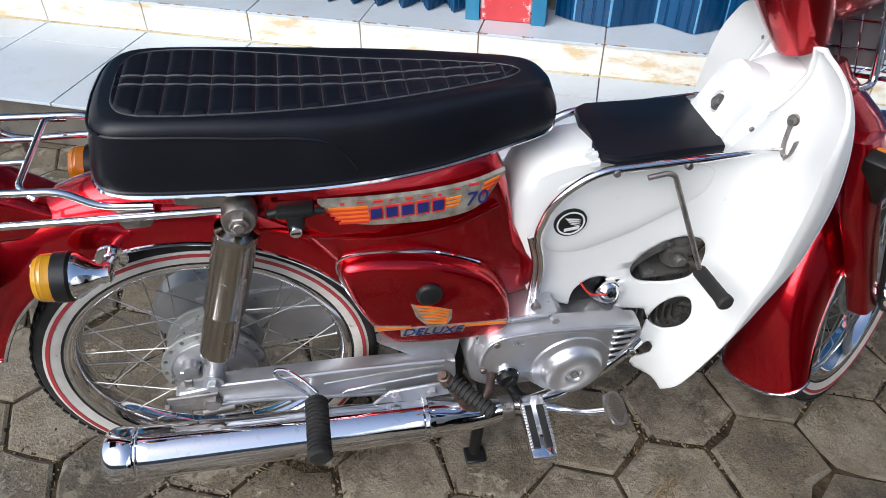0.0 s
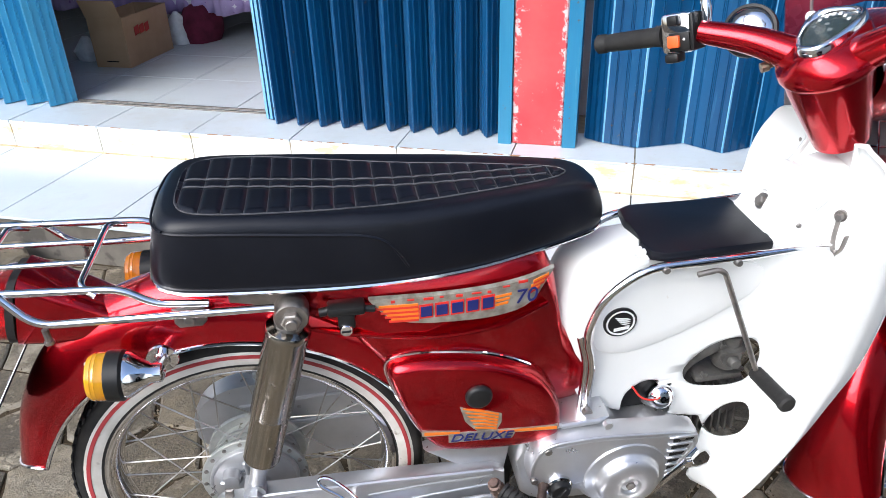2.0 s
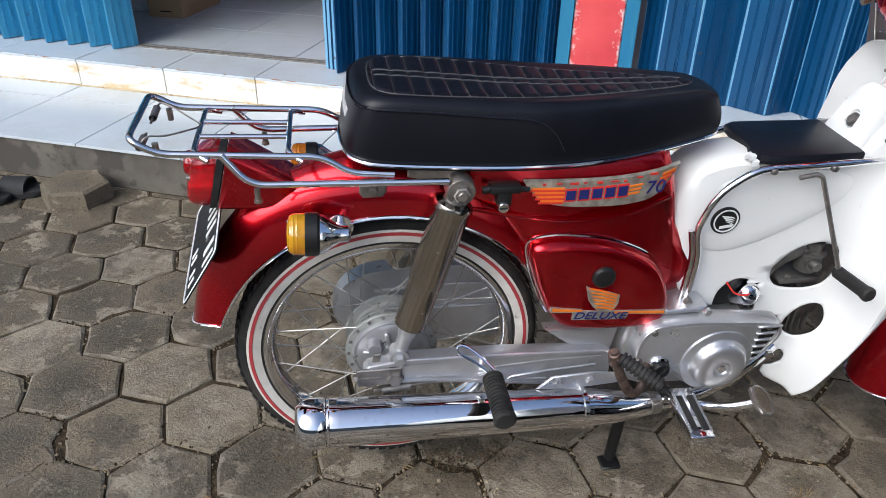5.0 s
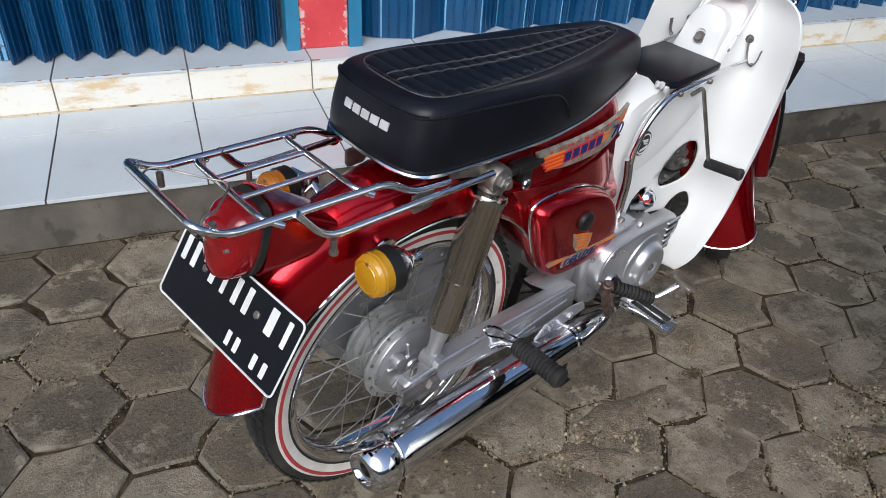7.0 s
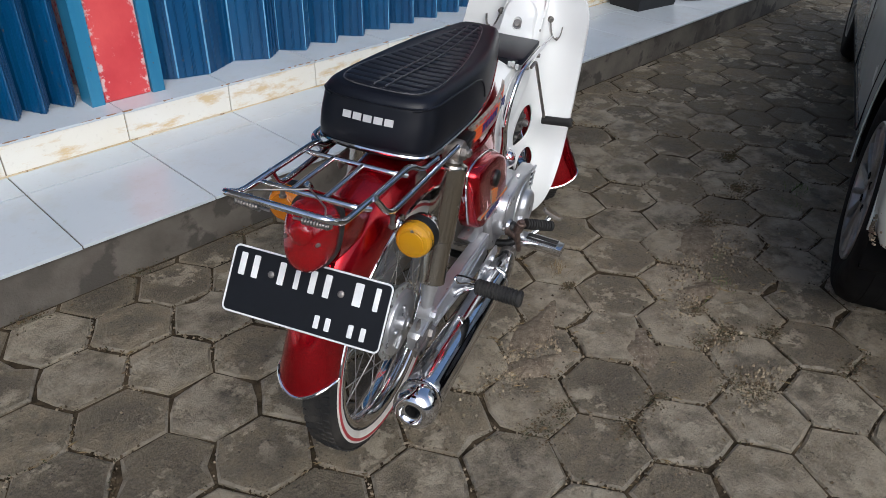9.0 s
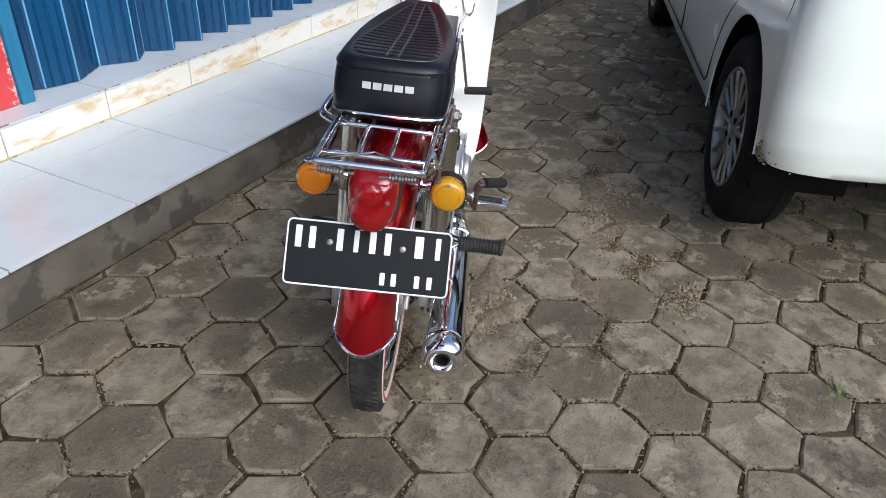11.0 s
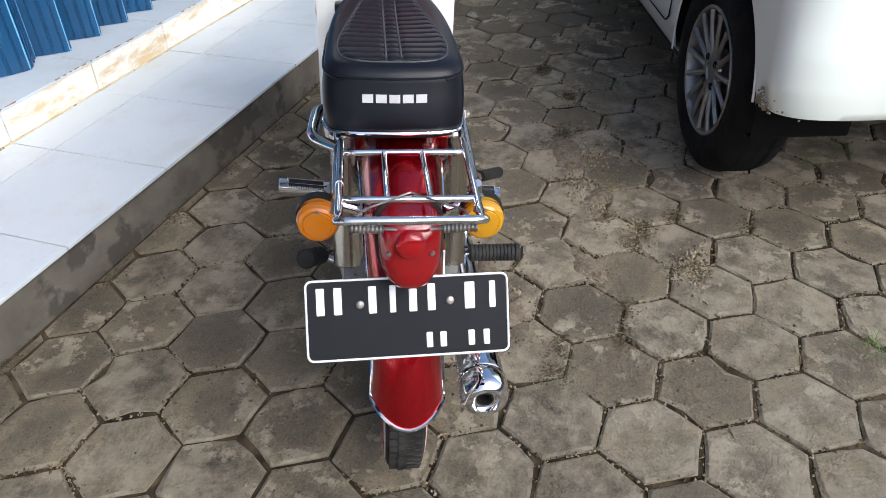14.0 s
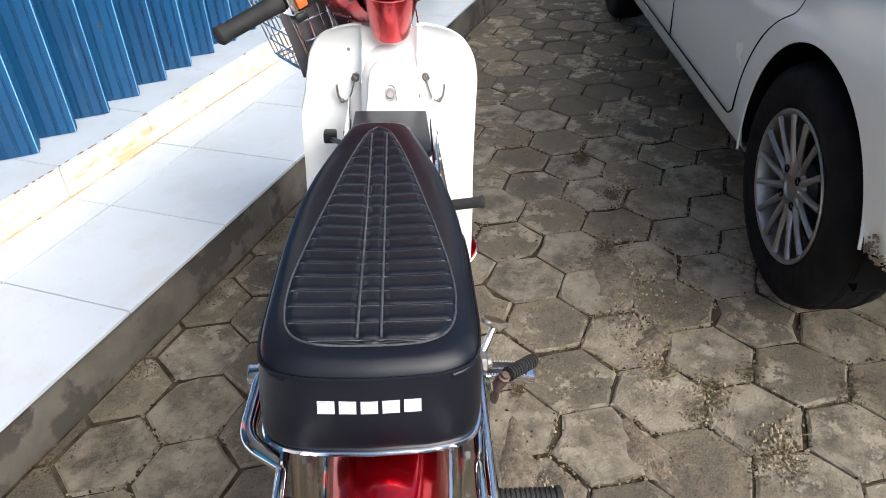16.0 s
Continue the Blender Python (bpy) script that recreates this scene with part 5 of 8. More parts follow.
tube(b, [(0.752, -0.050, 0.425), (0.764, -0.050, 0.418), (0.768, -0.040, 0.412)], 0.004, 8)
bolt(b, (0.722, -0.046, 0.470), 0.0055, 0.006, (0, -1, 0))
bolt(b, (0.700, -0.049, 0.418), 0.0055, 0.006, (0, -1, 0))
part("carburettor", b, M_CAST, engine, "dull grey carburettor seen through the leg shield")
b = bmesh.new()
tube(b, curve_points([(0.60, -0.03, 0.430), (0.64, -0.045, 0.455), (0.68, -0.02, 0.475), (0.74, -0.03, 0.490)], 6), 0.006, 8)
part("wiring", b, M_BLACK, engine, "black wiring and hoses")
b = bmesh.new()
tube(b, curve_points([(0.575, -0.066, 0.425), (0.590, -0.074, 0.407), (0.615, -0.074, 0.400), (0.64, -0.06, 0.402)], 6), 0.0016, 8)
part("red_wire", b, M_DECALRED, engine)
b = bmesh.new()
lathe(b, [(0.0, 0.024), (0.010, 0.023), (0.018, 0.018), (0.022, 0.009), (0.023, 0.0), (0.023, -0.03), (0, -0.03)], 28, to((0.628, -0.052, 0.388), (0.634, -0.09, 0.410)))
part("horn_cap", b, M_CHROME, engine, "chrome domed cap in the leg shield notch")

# added black box that stands in for the shade inside the opening
b = bmesh.new()
box(b, (0.548, -0.040, 0.350), (0.662, 0.040, 0.436), 0.012, 2)
part("air_duct", b, M_BLACK, engine, "black box added to darken the space behind the leg shield")

# ---- foot pegs, stand, pedals ----
for s in (-1, 1):
    PEG = pose(0.484, -0.204, 0.254, 0, 0, -4) if s < 0 else pose(0.440, 0.200, 0.300, 10, 0, 6)
    b = bmesh.new()
    box(b, (-0.020, -0.058, -0.013), (0.020, 0.058, 0.009), 0.004, 2, PEG)
    peg = part("foot_peg", b, M_CHROME, bike, "chrome-framed foot peg with black rubber strips")
    for dx in (-0.0095, 0.0095):
        b = bmesh.new()
        box(b, (dx - 0.0055, -0.042, 0.006), (dx + 0.0055, 0.036, 0.0115), 0.001, 1, PEG)
        part("rubber_strip", b, M_RUBBER, peg, "black ribbed rubber strip")
    b = bmesh.new()
    for k in range(16):
        for dx in (-0.0175, 0.0175):
            box(b, (dx - 0.0022, -0.044 + 0.0054 * k, 0.008), (dx + 0.0022, -0.0412 + 0.0054 * k, 0.0108), 0, 1, PEG)
    part("serration", b, M_ALLOY, peg, smooth=0, kind="stuff")
    b = bmesh.new()
    tube(b, curve_points([PEG @ Vector((0, -s * 0.054, -0.008)), (0.470, s * 0.11, 0.232), (0.480, s * 0.0, 0.212)], 6), 0.010, 12)
    part("peg_bar", b, M_BLACK, peg)
    # passenger peg
    b = bmesh.new()
    A, B = (Vector((0.149, -0.142, 0.322)), Vector((0.149, -0.240, 0.322))) if s < 0 else (Vector((0.150, 0.148, 0.322)), Vector((0.072, 0.166, 0.372)))
    prof = [(0, 0), (0.014, 0.0)]
    for k in range(12):
        prof += [(0.0175, 0.004 + 0.0072 * k), (0.0175, 0.0078 + 0.0072 * k), (0.0155, 0.0084 + 0.0072 * k), (0.0155, 0.0108 + 0.0072 * k)]
    prof += [(0.0185, 0.092), (0.0185, 0.098), (0.015, 0.101), (0, 0.101)]
    lathe(b, prof, 24, to(A, B))
    pp = part("passenger_peg", b, M_RUBBER, bike, "black ribbed rubber passenger peg")
    b = bmesh.new()
    tube(b, [(0.140, s * 0.098, 0.290), (0.146, s * 0.118, 0.310), A], 0.007, 10)
    if s < 0:
        tube(b, [(q.x, q.y, q.z) for q in curve_points([(0.142, s * 0.140, 0.330), (0.120, s * 0.128, 0.345), (0.098, s * 0.118, 0.356), (0.094, s * 0.112, 0.366), (0.108, s * 0.112, 0.366), (0.130, s * 0.122, 0.352), (0.152, s * 0.138, 0.334)], 5)], 0.0026, 8)
    part("peg_wire", b, M_CHROME, pp, "bent chrome wire loop")
b = bmesh.new()
for s in (-1, 1):
    tube(b, curve_points([(0.435, s * 0.075, 0.225), (0.425, s * 0.082, 0.12), (0.418, s * 0.088, 0.018 + 0.055 * (-s * 0.088))], 5), 0.011, 10)
    box(b, (0.400, s * 0.088 - 0.018, -0.0015 - s * 0.0054), (0.440, s * 0.088 + 0.018, 0.006 - s * 0.0054), 0.003, 1)
tube(b, [(0.430, -0.085, 0.19), (0.430, 0.085, 0.19)], 0.010, 10)
part("centre_stand", b, M_BLACK, bike, "black tubular centre stand, down on the pavers")
# brake pedal
b = bmesh.new()
tube(b, curve_points([(0.44, -0.130, 0.222), (0.50, -0.142, 0.226), (0.545, -0.158, 0.222), (0.572, -0.178, 0.236), (0.604, -0.198, 0.262)], 6), 0.0075, 12)
tube(b, curve_points([(0.50, -0.138, 0.232), (0.575, -0.128, 0.244), (0.665, -0.105, 0.290)], 6), 0.0075, 12, flat=1.0)
bolt(b, (0.668, -0.108, 0.290), 0.009, 0.008, (0, -1, 0))
pedal = part("brake_pedal", b, M_CHROME, bike, "chrome brake pedal with an oval ribbed pad")
b = bmesh.new()
PAD = pose(0.611, -0.201, 0.270, 22, 10, 8) @ Matrix.Diagonal((0.74, 0.76, 1, 1))
prism(b, smooth_outline([(-0.019, -0.030), (0.0, -0.036), (0.019, -0.030), (0.023, 0.0), (0.019, 0.030), (0.0, 0.036), (-0.019, 0.030), (-0.023, 0.0)], 4), -0.005, 0.004, 0.002, 1, "xy", PAD)
part("pedal_pad", b, M_STEEL, pedal)
b = bmesh.new()
for i in range(-3, 4):
    for j in range(-6, 7):
        x, y = i * 0.0055 + (j % 2) * 0.00275, j * 0.0048
        if (x / 0.019) ** 2 + (y / 0.031) ** 2 < 1:
            box(b, (x - 0.0017, y - 0.0017, 0.003), (x + 0.0017, y + 0.0017, 0.0062), 0, 1, PAD)
part("pad_studs", b, M_BRASS, pedal, smooth=0, kind="stuff")
# kick starter
KA, KB = Vector((0.346, -0.186, 0.381)), Vector((0.398, -0.236, 0.361))
b = bmesh.new()
tube(b, curve_points([(0.428, -0.115, 0.300), (0.416, -0.150, 0.296), (0.398, -0.168, 0.284), (0.380, -0.172, 0.290), (0.358, -0.171, 0.330), (0.343, -0.170, 0.372)], 6), [0.0095] * 6 + [0.0085] * 25, 12, flat=0.7, up=(0, 1, 0))
lathe(b, [(0, 0.024), (0.006, 0.024), (0.0065, 0.018), (0.0095, 0.017), (0.0105, 0.010), (0.0085, 0.006), (0.0105, 0.002), (0.0105, -0.012), (0, -0.012)], 20, to((0.341, -0.174, 0.370), (0.334, -0.180, 0.392)))
tube(b, [(0.342, -0.178, 0.376), KA], 0.0075, 10)
kick = part("kick_starter", b, M_RUSTY, bike, "rusty brown kick starter lever with a ribbed black rubber pedal")
b = bmesh.new()
KL = (KB - KA).length
prof = [(0, 0)]
for k in range(10):
    prof += [(0.0125, KL * k / 10), (0.0125, KL * (k + 0.55) / 10), (0.0098, KL * (k + 0.62) / 10), (0.0098, KL * (k + 0.96) / 10)]
prof += [(0.012, KL), (0, KL + 0.002)]
lathe(b, prof, 18, to(KA, KB))
part("kick_rubber", b, M_RUBBER, kick, "black ribbed rubber")

# ---- white main cover, deck and leg shield ----
b = bmesh.new()
deck = lambda x: lerp_table([(0.452, 0.560), (0.462, 0.605), (0.48, 0.632), (0.51, 0.650), (0.56, 0.658), (0.66, 0.656), (0.72, 0.654), (0.742, 0.662), (0.765, 0.692), (0.785, 0.717), (0.81, 0.737), (0.84, 0.750), (0.86, 0.754)], x)
rows = []
for k in range(40):
    x = 0.452 + 0.408 * k / 39
    hi = deck(x)
    w = lerp_table([(0.452, 0.028), (0.462, 0.043), (0.48, 0.0515), (0.50, 0.0540), (0.52, 0.0545), (0.60, 0.0545), (0.72, 0.0545), (0.76, 0.0545), (0.82, 0.0550), (0.86, 0.0555)], x)
    lo = lerp_table([(0.452, 0.520), (0.47, 0.470), (0.50, 0.400), (0.53, 0.41), (0.60, 0.47), (0.66, 0.52), (0.86, 0.58)], x)
    ring = []
    for j in range(21):
        t = -1 + 2 * j / 20
        y = w * math.copysign(min(1, abs(t) * 1.55), t) if abs(t) < 0.645 else w * math.copysign(1, t)
        if abs(t) < 0.645:
            z = hi - lerp_table([(0.7, 0.016), (0.78, 0.026), (0.86, 0.026)], x) * (abs(t) / 0.645) ** 3
        else:
            drop = lerp_table([(0.7, 0.016), (0.78, 0.026), (0.86, 0.026)], x)
            z = hi - drop + (lo - hi + drop) * (abs(t) - 0.645) / 0.355
        ring.append((x, y, z))
    rows.append(ring)
loft(b, rows)
cover = part("main_cover", b, M_WHITE, bike, "white plastic cover between seat and leg shield", smooth=50)
for s in (-1, 1):
    b = bmesh.new()
    PAN = smooth_outline([(0.512, 0.500), (0.506, 0.540), (0.520, 0.586), (0.552, 0.618), (0.610, 0.634), (0.69, 0.634), (0.745, 0.622), (0.755, 0.598), (0.735, 0.567), (0.66, 0.522), (0.60, 0.496), (0.55, 0.486)], 4)
    c = Vector((0.61, 0.565))
    loft(b, [[(c.x + (x - c.x) * k, s * y, c.y + (z - c.y) * k) for x, z in PAN] for k, y in ((1, 0.040), (1, 0.0535), (0.985, 0.0565), (0.95, 0.0575), (0.6, 0.058), (0.2, 0.058))])
    part("side_panel", b, M_WHITE, cover, "raised white side panel", smooth=35)
    b = bmesh.new()
    lathe(b, [(0.025, -0.002), (0.025, 0.003), (0.0235, 0.004), (0, 0.004)], 40, pose(0.543, s * 0.0575, 0.549, 90 if s < 0 else -90))
    badge = part("round_badge", b, M_BLACK, bike, "round black badge with a white ring and wing")
    b = bmesh.new()
    lathe(b, [(0.0215, 0.0038), (0.0215, 0.0048), (0.0190, 0.0048), (0.0190, 0.0038)], 40, pose(0.543, s * 0.0575, 0.549, 90 if s < 0 else -90))
    yy = s * 0.0618
    for k in range(4):
        a = 0.0045 - 0.0038 * k
        prism(b, [(0.533 + 0.003 * k, 0.549 + a + 0.006), (0.553, 0.549 + a + 0.003), (0.558, 0.549 + a), (0.537 + 0.004 * k, 0.549 + a + 0.003)], yy - s * 0.001, yy + s * 0.0008)
    prism(b, [(0.534, 0.5395), (0.557, 0.5425), (0.5565, 0.5375), (0.534, 0.5345)], yy - s * 0.001, yy + s * 0.0008)
    part("badge_mark", b, M_PLATEWHITE, badge, smooth=0)
b = bmesh.new()
prism(b, [(0.572, -0.061), (0.590, -0.070), (0.748, -0.066), (0.756, 0.0), (0.748, 0.066), (0.590, 0.070), (0.572, 0.061), (0.566, 0.02), (0.574, -0.015), (0.566, -0.035)], 0.652, 0.668, 0.004, 2, "xy")
part("deck_pad", b, M_VINYL, bike, "black vinyl pad with a torn corner on the white cover", smooth=35)
b = bmesh.new()
for q in ((0.560, -0.052, 0.655), (0.558, -0.044, 0.654), (0.5605, -0.062, 0.650)):
    prism(b, [(q[0] - 0.006, q[1] - 0.005), (q[0] + 0.008, q[1] - 0.004), (q[0] + 0.009, q[1] + 0.005), (q[0] + 0.001, q[1] + 0.003)], q[2], q[2] + 0.010, 0.001, 1, "xy")
part("torn_foam", b, M_WHITE, cover, "torn white edge by the pad", smooth=0)
# wall of the shield behind the steering head
b = bmesh.new()
rows = []
for z in [0.700 + 0.012 * k for k in range(9)]:
    ys_ = [-0.0550 + 0.0055 * k for k in range(21)]
    x_ = lerp_table([(0.70, 0.802), (0.73, 0.830), (0.76, 0.8445), (0.80, 0.8395)], z)
    wall = lambda y: x_ + 0.022 * max(0, 1 - (y / 0.0551) ** 2) ** 0.7
    top_ = lambda y: z - 0.012 * max(0, (z - 0.76) / 0.04) * (1 - (y / 0.0551) ** 2)
    rows.append([(wall(y), y, top_(y)) for y in ys_] + [(wall(y) + 0.004, y, top_(y)) for y in ys_[::-1]])
loft(b, rows)
part("shield_centre", b, M_WHITE, cover, smooth=50)
# raised centre panel with its bolt
b = bmesh.new()
PM = pose(0.765, 0, 0.692, 0, 0, 0) @ Matrix.Rotation(radians(-66), 4, "Y")
OUTP = smooth_outline([(-0.050, -0.040), (0.0, -0.043), (0.040, -0.038), (0.062, -0.020), (0.066, 0), (0.062, 0.020), (0.040, 0.038), (0.0, 0.043), (-0.050, 0.040)], 4)
loft(b, [[PM @ Vector((x * k, y * k, h)) for x, y in OUTP] for k, h in ((1.02, -0.03), (1.0, -0.002), (0.97, 0.006), (0.92, 0.008), (0.4, 0.0085), (0.26, 0.0085), (0.22, 0.003), (0.1, 0.003))])
part("centre_panel", b, M_WHITE, cover, smooth=40)
b = bmesh.new()
bolt(b, PM @ Vector((0, 0, 0.002)), 0.008, 0.010, PM.to_3x3() @ Vector((0, 0, 1)))
lathe(b, [(0.0, 0), (0.012, 0), (0.012, 0.003), (0, 0.003)], 20, PM @ pose(0, 0, 0.003))
part("cover_bolt", b, M_STEEL, cover)

EDGE_X = [(0.18, 0.738), (0.22, 0.750), (0.255, 0.758), (0.29, 0.770), (0.33, 0.788), (0.38, 0.812), (0.445, 0.840), (0.48, 0.855), (0.515, 0.865), (0.56, 0.871), (0.60, 0.873), (0.65, 0.869), (0.72, 0.855), (0.76, 0.848), (0.80, 0.842)]
EDGE_Y = [(0.18, 0.112), (0.20, 0.128), (0.225, 0.143), (0.26, 0.154), (0.30, 0.160), (0.37, 0.164), (0.52, 0.164), (0.66, 0.165), (0.70, 0.1645), (0.737, 0.157), (0.765, 0.141), (0.782, 0.122), (0.792, 0.098), (0.798, 0.070)]
START = [(0.22, 0.58), (0.40, 0.62), (0.55, 0.68), (0.64, 0.745), (0.70, 0.800), (0.73, 0.828), (0.76, 0.843), (0.80, 0.838)]
FOLD = [(0.18, 0.002), (0.30, 0.004), (0.36, 0.010), (0.42, 0.024), (0.48, 0.034), (0.57, 0.042), (0.68, 0.033), (0.72, 0.022), (0.76, 0.006), (0.80, 0.0)]
SWEEP = [(0.18, 0.0), (0.50, 0.0), (0.58, 0.008), (0.66, 0.022), (0.70, 0.029), (0.74, 0.026), (0.80, 0.015)]
BEND = [(0.20, 2.6), (0.33, 3.8), (0.45, 3.4), (0.60, 3.0), (0.70, 3.4), (0.80, 3.4)]
SHIELD_Y = 0.052


def shield_y(x, z):
    x0, x1 = lerp_table(START, z), lerp_table(EDGE_X, z) - lerp_table(FOLD, z)
    y1 = lerp_table(EDGE_Y, z)
    t = min(max((x - x0) / (x1 - x0), 0), 1)
    n = lerp_table(BEND, z)
    return SHIELD_Y + (y1 - SHIELD_Y) * (1 - (1 - t ** n) ** (1 / n))


def inside(poly, x, z):
    hit = False
    for (a, b_), (c, d_) in zip(poly, poly[1:] + poly[:1]):
        if (b_ > z) != (d_ > z) and x < (c - a) * (z - b_) / (d_ - b_) + a:
            hit = not hit
    return hit


def nearest(poly, x, z):
    best = None
    for (a, b_), (c, d_) in zip(poly, poly[1:] + poly[:1]):
        t = min(max(((x - a) * (c - a) + (z - b_) * (d_ - b_)) / max((c - a) ** 2 + (d_ - b_) ** 2, 1e-12), 0), 1)
        p = (a + (c - a) * t, b_ + (d_ - b_) * t)
        q = (p[0] - x) ** 2 + (p[1] - z) ** 2
        if best is None or q < best[0]:
            best = (q, p)
    return best


def leg_shield(s):
    low = [(0.506, 0.56), (0.520, 0.612), (0.56, 0.630), (0.735, 0.630), (0.76, 0.648), (0.79, 0.684), (0.808, 0.704), (0.8290, 0.735), (0.8430, 0.760), (0.8390, 0.800), (0.8390, 0.86), (0.95, 0.90), (0.95, 0.192)]
    low += [(0.735, 0.191), (0.722, 0.191), (0.708, 0.196), (0.699, 0.207), (0.703, 0.221), (0.714, 0.226), (0.727, 0.240), (0.730, 0.255), (0.723, 0.263), (0.711, 0.252), (0.690, 0.238)]
    low += [(0.676, 0.231), (0.694, 0.250), (0.709, 0.278), (0.714, 0.310), (0.704, 0.333), (0.660, 0.341), (0.604, 0.350), (0.545, 0.374), (0.535, 0.368), (0.525, 0.376), (0.506, 0.379)]
    holes = [smooth_outline([(0.661, 0.435), (0.679, 0.402), (0.726, 0.394), (0.760, 0.409), (0.774, 0.453), (0.765, 0.487), (0.728, 0.491), (0.687, 0.471)], 5),
             smooth_outline([(0.715, 0.309), (0.726, 0.340), (0.749, 0.362), (0.770, 0.366), (0.774, 0.341), (0.760, 0.310), (0.736, 0.294)], 5),
             smooth_outline([(0.568, 0.355), (0.571, 0.398), (0.600, 0.422), (0.632, 0.414), (0.648, 0.383), (0.652, 0.340), (0.62, 0.325), (0.58, 0.325)], 5)]
    wide = lambda z: lerp_table([(0.18, 0.011), (0.60, 0.011), (0.64, 0.006), (0.68, -0.004), (0.72, -0.007), (0.75, -0.004), (0.78, 0.0), (0.80, 0.0)], z) if s > 0 else 0.0
    b = bmesh.new()
    rows = []
    zs = [0.190 + 0.004 * k for k in range(143)] + [0.7605 + 0.0025 * k for k in range(16)]
    for z in zs:
        fold, sweep = max(lerp_table(FOLD, z), 0), max(lerp_table(SWEEP, z), 0)
        x0, x1, y1, n = lerp_table(START, z), lerp_table(EDGE_X, z) - fold, lerp_table(EDGE_Y, z) + wide(z), lerp_table(BEND, z)
        row = []
        for k in range(90):
            x = 0.49 + (x0 - 0.49) * k / 90
            row.append((x, SHIELD_Y, z))
        for k in range(49):
            a = math.pi / 2 * k / 48
            t = math.sin(a) ** (2 / n)
            out = 1 - math.cos(a) ** (2 / n) if k < 48 else 1
            row.append((x0 + (x1 + sweep - x0) * t - sweep * out ** 1.3, SHIELD_Y + (y1 - SHIELD_Y) * out, z))
        for k in range(1, 7):
            t = k / 6
            row.append((x1 + (fold + 0.004) * t, y1 + 0.0015 * math.sin(math.pi * min(1, 2 * t)) - (0.004 + 0.16 * fold) * t * t, z))
        rows.append(row)
    vr = [[b.verts.new(q) for q in row] for row in rows]
    bridge(b, vr, False, False)
    gone = []
    for f in b.faces:
        c = f.calc_center_median()
        if (c.y < 0.060 or c.z < 0.62) and not inside(low, c.x, c.z) or any(inside(h, c.x, c.z) for h in holes):
            gone.append(f)
    bmesh.ops.delete(b, geom=gone, context="FACES")
    for v in b.verts:
        if v.is_boundary and v.co.z < 0.785 and (v.co.y < lerp_table(EDGE_Y, v.co.z) - 0.020 or v.co.z < 0.42 and v.co.x < lerp_table(EDGE_X, v.co.z) - lerp_table(FOLD, v.co.z) - 0.004):
            q = min(nearest(h, v.co.x, v.co.z) for h in holes + [low])
            if q[0] < 0.008 ** 2:
                v.co.x, v.co.z = q[1]
                v.co.y = shield_y(*q[1]) if q[1][1] < 0.62 else min(v.co.y, 0.053)
    for v in b.verts:
        v.co.y *= s
    ob = part("leg_shield", b, M_WHITE, bike, "white plastic leg shield with oval openings", smooth=60)
    mod = ob.modifiers.new("thickness", "SOLIDIFY")
    mod.thickness, mod.offset = 0.004, 0
    # rolled rim
    b = bmesh.new()
    rim = [(lerp_table(EDGE_X, z) + 0.003, s * (lerp_table(EDGE_Y, z) + wide(z) - 0.004 - 0.16 * max(lerp_table(FOLD, z), 0)), z) for z in [0.193 + 0.011 * k for k in range(51)] + [0.752, 0.760, 0.768, 0.775, 0.781, 0.786, 0.790, 0.793, 0.796, 0.798]]
    tube(b, rim + [(0.842, s * 0.056, 0.797)], 0.0030, 8)
    part("rolled_rim", b, M_WHITE, ob)
    for x, y, z in ((0.856, 0.079, 0.747), (0.8565, 0.1217, 0.734)) if s > 0 else ((0.789, 0.0540, 0.680),):
        b = bmesh.new()
        lathe(b, [(0, 0.002), (0.0030, 0.0015), (0.0040, 0), (0.0040, -0.004)], 14, to((x, s * y, z), (x - 0.1, s * y, z + 0.02)) if s > 0 else to((x, s * y, z), (x, s * y - 0.1, z)))
        part("screw", b, M_STEEL, ob)
    return ob


